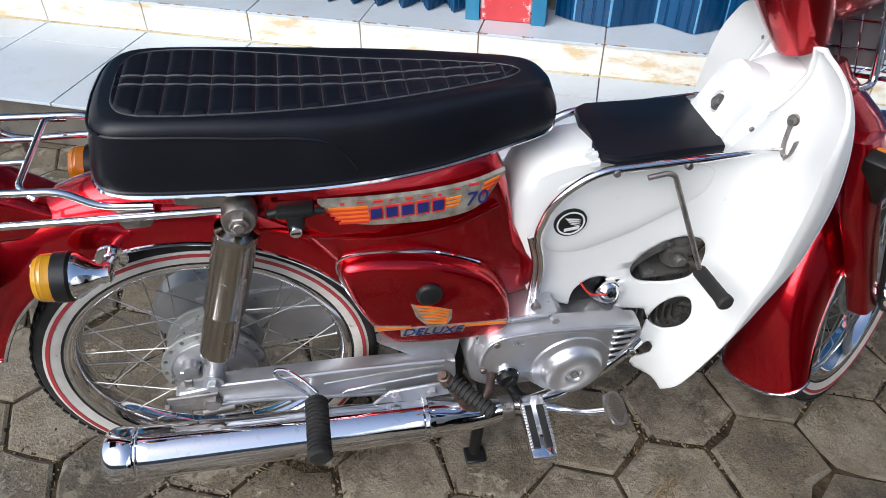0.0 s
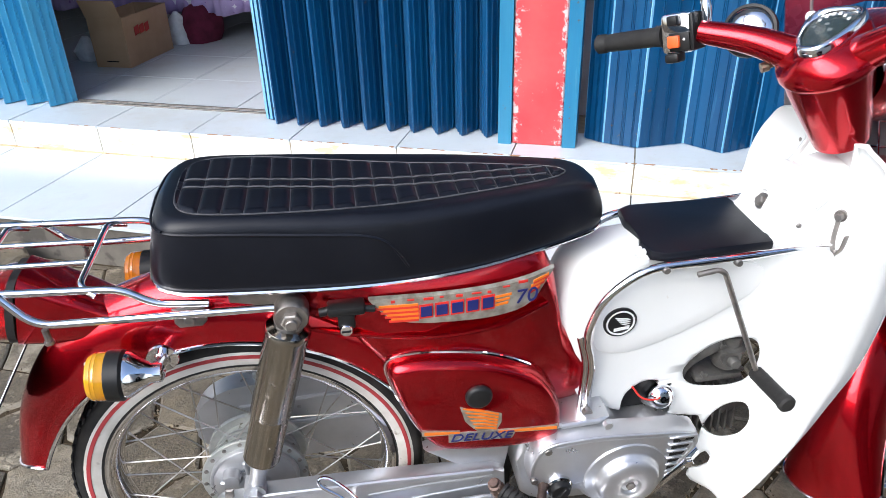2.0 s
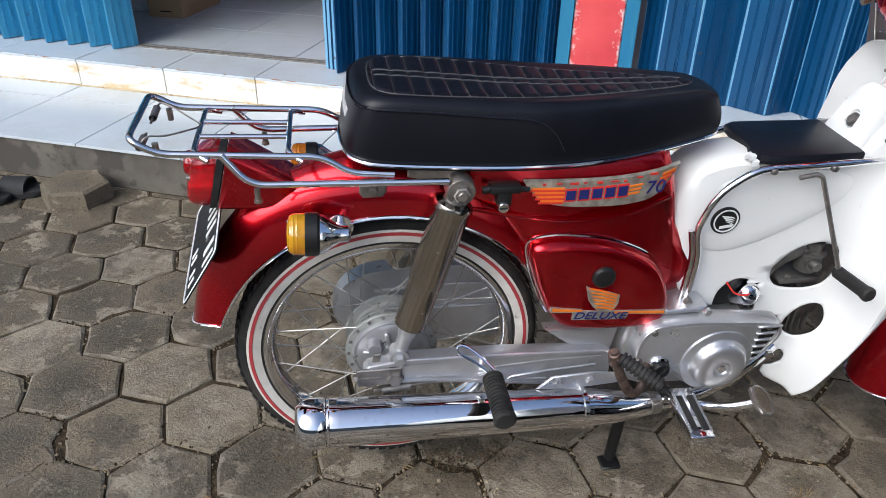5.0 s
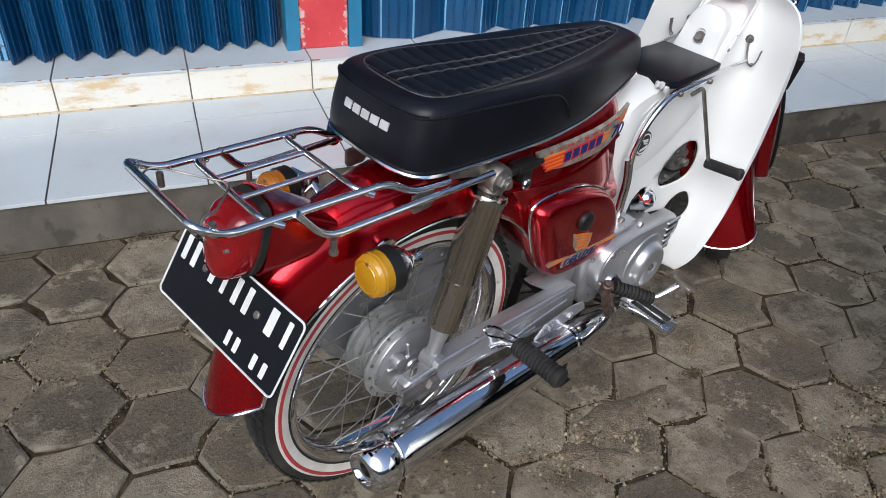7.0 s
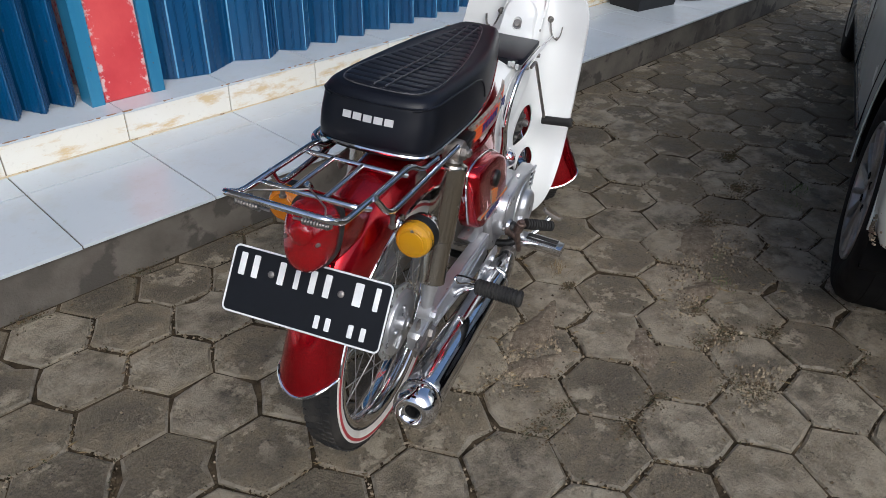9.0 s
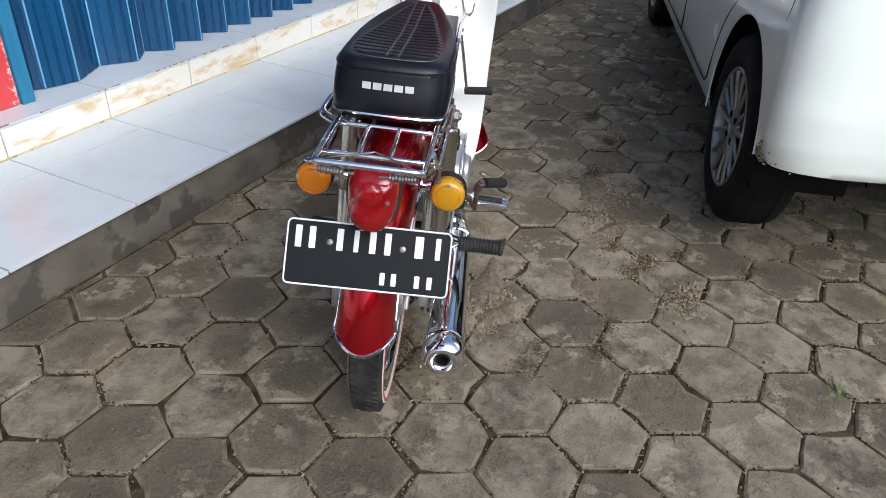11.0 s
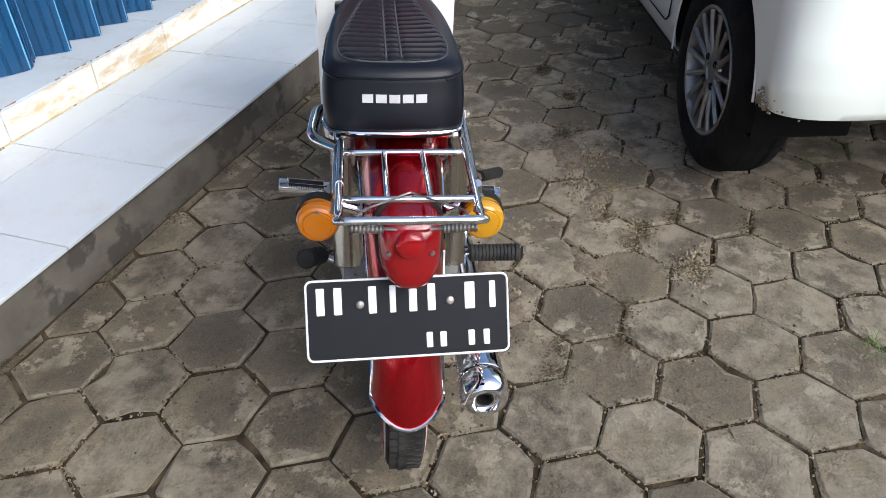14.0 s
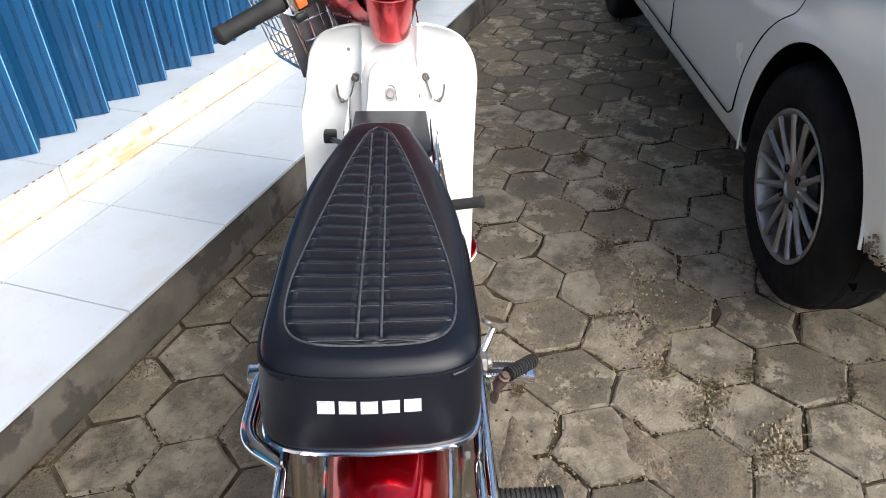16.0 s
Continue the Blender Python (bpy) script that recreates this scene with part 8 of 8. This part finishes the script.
def cloth_material():
    m, nt, p, nodes, links = material("lilac_patterned_cloth")
    co = coords(nt, True)
    col = mixed(nt, noise_fac(nt, co, 9), (0.40, 0.30, 0.58), (0.52, 0.42, 0.66))
    for scale, lo, hi, tone in ((9, 0.62, 0.52, (0.80, 0.78, 0.86)), (21, 0.40, 0.33, (0.24, 0.15, 0.42))):
        v = nodes.new("ShaderNodeTexVoronoi")
        v.distance = "MINKOWSKI"
        v.inputs["Exponent"].default_value = 0.55
        v.inputs["Scale"].default_value = scale
        links.new(co, v.inputs["Vector"])
        r = nodes.new("ShaderNodeMapRange")
        r.inputs["From Min"].default_value, r.inputs["From Max"].default_value = lo, hi
        links.new(v.outputs["Distance"], r.inputs["Value"])
        col = mixed(nt, r.outputs["Result"], col, tone)
    links.new(col, p.inputs["Base Color"])
    p.inputs["Roughness"].default_value = 0.9
    return m


M_CLOTH = cloth_material()

tray = thing("black_tray", pose(2.69, 2.005, FLOOR_Z, 0, 0, -9), "deep black plastic tray with clay crumbs on the tiled platform", "tray")
b = bmesh.new()
TW, TD, TH = 0.36, 0.250, 0.105
outer = [(0.02, 0.02), (TW - 0.02, 0.02), (TW - 0.02, TD - 0.02), (0.02, TD - 0.02)]
rings = []
for g, z in ((0.0, 0.0), (0.018, TH), (0.026, TH), (0.026, TH - 0.006), (0.020, TH - 0.006), (0.012, TH - 0.004), (-0.004, 0.006)):
    rings.append([(x + (-g if x < TW / 2 else g), y + (-g if y < TD / 2 else g), z) for x, y in outer])
loft(b, rings)
part("tray_body", b, M_TRAY, tray, smooth=0)
b = bmesh.new()
box(b, (0.10, 0.06, 0.008), (0.30, 0.20, 0.095), 0.004, 1)
part("inner_dish", b, M_MAT, tray, smooth=0)
b = bmesh.new()
for k in range(40):
    x, y, r_ = rng.uniform(0.115, 0.285), rng.uniform(0.075, 0.185), rng.uniform(0.006, 0.014)
    lathe(b, [(0, r_ * 0.8), (r_ * 0.7, r_ * 0.5), (r_, 0), (r_ * 0.6, -r_ * 0.4)], 6, pose(x, y, 0.098, rng.uniform(0, 40), rng.uniform(0, 40), 0))
part("clay_crumbs", b, M_CLAY, tray, "reddish clay crumbs", kind="stuff", smooth=0)

matob = thing("doormat", pose(3.33, 2.02, FLOOR_Z + 0.002, 0, 0, -8), "oval grey braided rope doormat on the tiles", "doormat")
b = bmesh.new()
for k in range(7):
    a_, c_ = 0.185 - 0.026 * k, 0.125 - 0.0165 * k
    tube(b, [(a_ * math.cos(t), c_ * math.sin(t), 0.007 + 0.002 * math.sin(t * 23 + k)) for t in [2 * math.pi * j / 60 for j in range(60)]], 0.010, 6, True, 0.8)
part("braid", b, M_MAT, matob)

boxob = thing("cardboard_box", pose(-2.345, 3.05, TREAD_Z, 0, 0, 3), "open brown cardboard box with red print on the shop floor", "box")
b = bmesh.new()
BW, BD, BH = 0.185, 0.40, 0.235
rings = []
for g, z in ((0, 0), (0, BH), (-0.004, BH), (-0.004, 0.005)):
    rings.append([(-g, -g, z), (BW + g, -g, z), (BW + g, BD + g, z), (-g, BD + g, z)])
loft(b, rings)
part("carton", b, M_CARD, boxob, smooth=0)
b = bmesh.new()
prism(b, [(0.0, 0.0), (BW, 0.0), (BW, 0.09), (0.0, 0.09)], -0.002, 0.002, 0, 1, "xy", pose(0, 0.0, BH) @ Matrix.Rotation(radians(112), 4, "X"))
part("flap", b, M_CARD, boxob, smooth=0)
b = bmesh.new()
prism(b, [(0.0, 0.0), (BD, 0.0), (BD, 0.09), (0.0, 0.09)], -0.002, 0.002, 0, 1, "xy", pose(BW, 0, BH, 0, 0, 90) @ Matrix.Rotation(radians(-70), 4, "X"))
part("flap", b, M_CARD, boxob, smooth=0)
for k, (y, w) in enumerate(((0.105, 0.020), (0.150, 0.020), (0.195, 0.018))):
    b = bmesh.new()
    prism(b, [(y - w, 0.135), (y + w, 0.142), (y + w, 0.182), (y - w, 0.175)], BW + 0.0005, BW + 0.0018, 0, 1, "yz")
    part("print_block", b, M_REDPRINT, boxob, smooth=0)
b = bmesh.new()
box(b, (0.06, -0.0015, 0.026), (0.125, -0.0005, 0.031))
part("print_line", b, M_SEAM, boxob, smooth=0)

cl = bmesh.new()
rows = []
for z in (0.93, 0.92, 0.80, 0.62, 0.47, 0.405):
    rows.append([(-3.25 + 2.05 * k / 120, 3.62 + 0.020 * math.sin(k * 0.55) * (1 if z < 0.9 else 0.2) + 0.012 * math.sin(k * 1.9 + z * 5), z + (0.012 * math.sin(k * 0.31) if z < 0.5 else 0)) for k in range(121)])
loft(cl, rows, False, False)
table = thing("draped_table", pose(0, 0, 0), "long table draped with a lilac patterned cloth inside the shop", "table")
clo = part("tablecloth", cl, M_CLOTH, table, "lilac cloth with a white leaf pattern", smooth=180)
clo.modifiers.new("thickness", "SOLIDIFY").thickness = 0.003
b = bmesh.new()
box(b, (-3.24, 3.63, 0.895), (-1.21, 4.25, 0.925), 0.004, 1)
part("tabletop", b, M_CARD, table)
for x in (-3.18, -1.28):
    for y in (3.70, 4.18):
        b = bmesh.new()
        box(b, (x - 0.025, y - 0.025, TREAD_Z), (x + 0.025, y + 0.025, 0.896), 0.003, 1)
        part("leg", b, M_SEAM, table)
b = bmesh.new()
rings = []
for f, r_ in ((0, 0.10), (0.2, 0.12), (0.5, 0.125), (0.8, 0.09), (1, 0.03)):
    rings.append([(-2.12 + r_ * 0.9 * math.cos(a) * (1 + 0.10 * math.sin(3 * a)), 3.66 + r_ * math.sin(a), TREAD_Z + 0.22 * f) for a in [2 * math.pi * k / 24 for k in range(24)]])
loft(b, rings)
part("cloth_sack", b, M_MAROON, None, "maroon cloth sack under the table", category="cloth")
b = bmesh.new()
rings = []
for f, r_ in ((0, 0.05), (0.3, 0.075), (0.7, 0.06), (1, 0.012)):
    rings.append([(-2.20 + r_ * math.cos(a) * (1 + 0.15 * math.sin(3 * a)), 3.56 + 0.6 * r_ * math.sin(a), TREAD_Z + 0.17 * f) for a in [2 * math.pi * k / 20 for k in range(20)]])
loft(b, rings)
part("plastic_bag", b, M_PLATEWHITE, None, "crumpled white plastic bag beside the box", category="bag")
b = bmesh.new()
rings = []
for f, r_ in ((0, 0.05), (0.4, 0.07), (1, 0.015)):
    rings.append([(-2.47 + r_ * math.cos(a) * (1 + 0.2 * math.sin(2 * a)), 3.16 + 0.6 * r_ * math.sin(a), TREAD_Z + 0.12 * f) for a in [2 * math.pi * k / 20 for k in range(20)]])
loft(b, rings)
part("plastic_bag", b, M_PLATEWHITE, None, "crumpled white plastic bag behind the shutter", category="bag")


def slipper(m):
    sl = thing("slipper", m, "black foam slide slipper on the pavers", "slipper", "pair of slippers")
    b = bmesh.new()
    o = smooth_outline([(-0.13, 0.0), (-0.11, 0.032), (-0.03, 0.034), (0.06, 0.045), (0.12, 0.03), (0.135, 0.0), (0.12, -0.03), (0.06, -0.045), (-0.03, -0.034), (-0.11, -0.032)], 4)
    prism(b, o, 0.0, 0.022, 0.006, 2, "xy")
    part("sole", b, M_SLIPPER, sl)
    b = bmesh.new()
    rows = []
    for x in (0.0, 0.04, 0.085):
        rows.append([(x, 0.046 * math.cos(a), 0.016 + 0.042 * math.sin(a)) for a in [math.pi * k / 12 for k in range(13)]] + [(x, 0.042 * math.cos(a), 0.016 + 0.037 * math.sin(a)) for a in [math.pi * k / 12 for k in range(12, -1, -1)]])
    loft(b, rows)
    part("strap", b, M_SLIPPER, sl)
    return sl


sl0 = slipper(pose(-1.955, 1.565, 0.001, 0, 0, 12))
copy_thing(sl0, pose(-2.02, 1.47, 0.001, 0, 0, 20))
b = bmesh.new()
lathe(b, [(0, 0.062), (0.098, 0.062), (0.110, 0.054), (0.115, 0.0), (0, 0.0)], 6)
loose = part("loose_paver", b, M_PAVER, None, "loose hexagonal concrete paver lying by the kerb", category="paver", smooth=0)
loose.matrix_world = pose(-1.70, 1.595, 0.002, 1, 0, 22)


M_SOIL = surface("loose_brown_soil", (0.13, 0.098, 0.064), (0.24, 0.195, 0.14), 70, 0.95, grain=230, bump=1.0, depth=0.006, world_space=True, fleck=((0.34, 0.30, 0.23), 150, 0.62))


# ---- growth and litter in the joints ----
def tuft(name, x, y, n, h, mat, label, seed, spread=0.02):
    r_ = random.Random(seed)
    b = bmesh.new()
    for _ in range(n):
        a, l = r_.uniform(0, 2 * math.pi), h * r_.uniform(0.45, 1)
        x0, y0 = r_.gauss(0, spread), r_.gauss(0, spread)
        d_ = Vector((math.cos(a), math.sin(a), 0))
        lean = r_.uniform(0.3, 1.1)
        w = r_.uniform(0.0009, 0.0018)
        side = Vector((-d_.y, d_.x, 0)) * w
        p = [Vector((x0, y0, -0.012)) + d_ * (l * lean * t * t) + Vector((0, 0, l * t * (1 - 0.35 * t * lean))) for t in (0, 0.4, 0.75, 1)]
        vs = [(b.verts.new(q - side * (1 - i / 3.2)), b.verts.new(q + side * (1 - i / 3.2))) for i, q in enumerate(p)]
        for (a0, a1), (b0, b1) in zip(vs, vs[1:]):
            b.faces.new((a0, a1, b1, b0))
    ob = part(name, b, mat, None, label, category="grass", kind="stuff")
    ob.location = (x, y, 0)
    return ob


for k, (x, y, n, h, mat) in enumerate([(0.44, 0.87, 46, 0.050, M_STRAW), (0.13, 0.86, 14, 0.020, M_GRASS), (0.84, 0.575, 26, 0.030, M_GRASS), (0.62, 0.505, 24, 0.022, M_GRASS), (1.33, 0.55, 40, 0.038, M_GRASS), (0.709, 0.501, 34, 0.034, M_GRASS), (1.49, 0.574, 60, 0.045, M_GRASS), (1.323, 0.725, 40, 0.026, M_GRASS), (1.574, 0.882, 40, 0.022, M_GRASS),
                                       (1.05, 0.62, 40, 0.024, M_STRAW), (0.30, 0.42, 24, 0.022, M_STRAW), (0.10, 0.25, 26, 0.022, M_STRAW), (0.175, -0.155, 60, 0.045, M_GRASS), (0.094, -0.013, 40, 0.04, M_STRAW), (-0.18, 0.10, 22, 0.028, M_STRAW), (1.054, -0.094, 50, 0.040, M_GRASS), (1.138, -0.201, 60, 0.045, M_GRASS)]):
    tuft("grass_tuft", x, y, n, h, mat, "small tuft of grass in a paver joint" if mat is M_GRASS else "small dry straw tuft in a paver joint", 20 + k, 0.012 if n < 30 else 0.022)
r_ = random.Random(8)
HEX = (-0.398, 1.388, 0.1728, 0.1992, 0.1150)
WORN = [(0.15, 0.72), (0.02, 0.68), (0.95, 0.62), (0.75, 0.50), (0.35, 0.45), (0.62, 0.52), (0.1, 0.3)]


def joint_spot(area):
    """A random place on a joint between pavers."""
    while True:
        i, j, k, t = r_.randint(-9, 16), r_.randint(-10, 1), r_.randrange(6), r_.random()
        x, y = HEX[0] + i * HEX[2], HEX[1] + (j + 0.5 * (i % 2)) * HEX[3]
        a, c = math.pi / 3 * k, math.pi / 3 * (k + 1)
        x += HEX[4] * (math.cos(a) * t + math.cos(c) * (1 - t)) + r_.gauss(0, 0.004)
        y += HEX[4] * (math.sin(a) * t + math.sin(c) * (1 - t)) + r_.gauss(0, 0.004)
        if area[0] < x < area[1] and area[2] < y < area[3] and (math.sin(x * 7 + 2) * math.sin(y * 9 + x * 3) > -0.35 + 0.8 * r_.random() or y < 0.75 and r_.random() < 0.35):
            return x, y


for name, mat, label, n, area, smin, smax in (("joint_debris", M_MUD, "crumbs of soil and grit in the paver joints", 5200, (-1.3, 2.2, -0.5, 1.6), 0.0010, 0.0040), ("dark_crumbs", M_DIRT, "dark soil crumbs and dry moss in the joints", 3000, (-1.3, 2.0, -0.5, 1.6), 0.0012, 0.0046), ("dry_litter", M_STRAW, "dry leaf bits and straws on the pavers", 520, (-1.1, 2.0, -0.5, 1.5), 0.0008, 0.0018)):
    vs_, fs_ = [], []
    for _ in range(n):
        u_ = r_.random()
        if u_ < 0.22:
            cx_, cy_ = r_.choice(WORN)
            x, y = r_.gauss(cx_, 0.07), r_.gauss(cy_, 0.055)
        elif u_ < 0.95:
            x, y = joint_spot(area)
        else:
            x, y = r_.uniform(area[0], area[1]), r_.uniform(area[2], area[3])
        s_, a = r_.uniform(smin, smax), r_.uniform(0, 6.3)
        l = s_ * (r_.uniform(3, 12) if mat is M_STRAW else r_.uniform(1.0, 1.6))
        u, v_ = Vector((math.cos(a), math.sin(a), 0)) * l, Vector((-math.sin(a), math.cos(a), 0)) * s_ * (0.4 if mat is M_STRAW else 1)
        c, h = Vector((x, y, -0.004 if mat is not M_STRAW else 0.0)), Vector((0, 0, 0.003 + s_ * 0.7))
        k = len(vs_)
        vs_ += [tuple(c - u), tuple(c - v_), tuple(c + u), tuple(c + v_), tuple(c + h)]
        fs_ += [(k, k + 1, k + 4), (k + 1, k + 2, k + 4), (k + 2, k + 3, k + 4), (k + 3, k, k + 4)]
    me = bpy.data.meshes.new(name)
    me.from_pydata(vs_, [], fs_)
    me.materials.append(mat)
    tagged(new(name, me), label, "litter", kind="stuff")
M_CRUMB, _nt, _p, _nodes, _links = material("soil_crumb")
_links.new(mixed(_nt, _nodes.new("ShaderNodeNewGeometry").outputs["Random Per Island"], (0.075, 0.055, 0.032), (0.40, 0.33, 0.22)), _p.inputs["Base Color"])
_p.inputs["Roughness"].default_value = 0.95
# clumps of leaf litter and dry moss caught in the joints
M_LITTER = surface("brown_leaf_litter", (0.060, 0.042, 0.022), (0.150, 0.105, 0.055), 60, 0.9, grain=200, bump=0.4, world_space=True)
M_MOSS = surface("dry_green_moss", (0.030, 0.034, 0.014), (0.075, 0.072, 0.030), 60, 0.95, grain=200, bump=0.6, world_space=True)
SPOTS = [(0.48, 0.395, 0.030), (0.436, 0.411, 0.02), (0.525, 0.379, 0.025), (0.167, 0.377, 0.025), (1.312, 0.714, 0.035), (-0.104, 0.515, 0.03), (0.39, 0.798, 0.012), (0.348, 0.282, 0.03), (0.365, 0.223, 0.025), (0.60, 0.304, 0.02), (0.609, 0.096, 0.03), (0.552, 0.488, 0.015), (0.054, 0.38, 0.03), (-0.016, 0.517, 0.02), (1.33, 0.73, 0.02), (1.565, 0.87, 0.02), (-0.152, 0.839, 0.03), (-0.207, 0.801, 0.03), (-0.244, 0.78, 0.03), (1.04, 0.68, 0.04), (1.329, 0.735, 0.022), (1.329, 0.735, 0.022), (1.556, 0.880, 0.022), (1.556, 0.880, 0.022), (1.013, 0.705, 0.020)] + [(-0.75 + 0.31 * k, 1.702, 0.035) for k in range(8)]
for name, mat, label, n in (("leaf_litter", M_LITTER, "brown bits of leaf litter caught in the joints", 2900), ("joint_moss", M_MOSS, "dry green-brown moss in the paver joints", 2500)):
    vs_, fs_ = [], []
    for _ in range(n):
        cx_, cy_, w = r_.choice(SPOTS)
        if r_.random() < 0.25:
            x, y = joint_spot((-1.1, 2.0, -0.4, 1.55))
        else:
            x, y = r_.gauss(cx_, w), r_.gauss(cy_, w * 0.7)
        a, s_ = r_.uniform(0, 6.3), r_.uniform(0.0022, 0.0060) * (1.0 if mat is M_LITTER else 0.7)
        u, v_ = Vector((math.cos(a), math.sin(a), r_.uniform(-0.3, 0.3))) * s_, Vector((-math.sin(a), math.cos(a), r_.uniform(-0.5, 0.5))) * s_ * r_.uniform(0.25, 0.6)
        c = Vector((x, y, r_.uniform(0.0005, 0.005)))
        k = len(vs_)
        vs_ += [tuple(c - u), tuple(c - v_ + Vector((0, 0, s_ * 0.3))), tuple(c + u), tuple(c + v_ + Vector((0, 0, s_ * 0.3))), tuple(c - Vector((0, 0, s_ * 0.5)))]
        fs_ += [(k, k + 1, k + 2), (k, k + 2, k + 3), (k, k + 4, k + 1), (k + 1, k + 4, k + 2), (k + 2, k + 4, k + 3), (k + 3, k + 4, k)]
    me = bpy.data.meshes.new(name)
    me.from_pydata(vs_, [], fs_)
    me.materials.append(mat)
    tagged(new(name, me), label, "litter", kind="stuff")
# loose crumbs of soil over the worn pavers
vs_, fs_ = [], []
for cx_, cy_, wx_, wy_, n in ((0.85, 0.61, 0.10, 0.045, 420), (0.49, 0.405, 0.030, 0.022, 170), (0.376, 0.24, 0.05, 0.025, 200), (0.54, 0.51, 0.05, 0.02, 120), (0.02, 0.70, 0.10, 0.03, 220), (1.33, 0.72, 0.04, 0.02, 90)):
    for _ in range(n):
        x, y, s_, a = r_.gauss(cx_, wx_), r_.gauss(cy_, wy_), r_.uniform(0.0016, 0.0052), r_.uniform(0, 6.3)
        ring = [(x + s_ * r_.uniform(0.7, 1.1) * math.cos(a + 1.257 * j), y + s_ * r_.uniform(0.7, 1.1) * math.sin(a + 1.257 * j), -0.002) for j in range(5)]
        k = len(vs_)
        vs_ += ring + [(x + (q[0] - x) * 0.55, y + (q[1] - y) * 0.55, s_ * 0.9) for q in ring]
        fs_ += [(k + j, k + (j + 1) % 5, k + 5 + (j + 1) % 5, k + 5 + j) for j in range(5)] + [tuple(k + 5 + j for j in range(5))]
me = bpy.data.meshes.new("soil_crumbs")
me.from_pydata(vs_, [], fs_)
me.materials.append(M_CRUMB)
tagged(new("soil_crumbs", me), "loose pale and dark soil crumbs on the worn pavers", "soil", kind="stuff")
# low drifts of soil that have spread over the pavers
for cx_, cy_, w, d_, turn in ((0.88, 0.66, 0.13, 0.07, 20), (0.16, 0.74, 0.13, 0.045, 15), (0.66, 0.52, 0.07, 0.035, -30), (0.30, 0.50, 0.09, 0.04, 40), (0.05, 0.66, 0.08, 0.04, -20)):
    b = bmesh.new()
    rings = []
    for f in (1.0, 0.85, 0.65, 0.4, 0.15):
        rings.append([(w * f * math.cos(a) * (1 + 0.25 * math.sin(3 * a + cx_ * 9) + 0.12 * math.sin(7 * a)), d_ * f * math.sin(a) * (1 + 0.2 * math.sin(4 * a + cx_ * 5) + 0.10 * math.sin(9 * a)), -0.005 + 0.0150 * (1 - f ** 2.2)) for a in [2 * math.pi * k / 40 for k in range(40)]])
    loft(b, rings)
    ob = part("soil_drift", b, M_SOIL, None, "thin drift of brown soil and grit over the pavers", category="soil", kind="stuff")
    ob.matrix_world = pose(cx_, cy_, 0, 0, 0, turn)


# ---- pieces of the floor and the pavement ----
tiles()
chipped_nosing()
pavers()
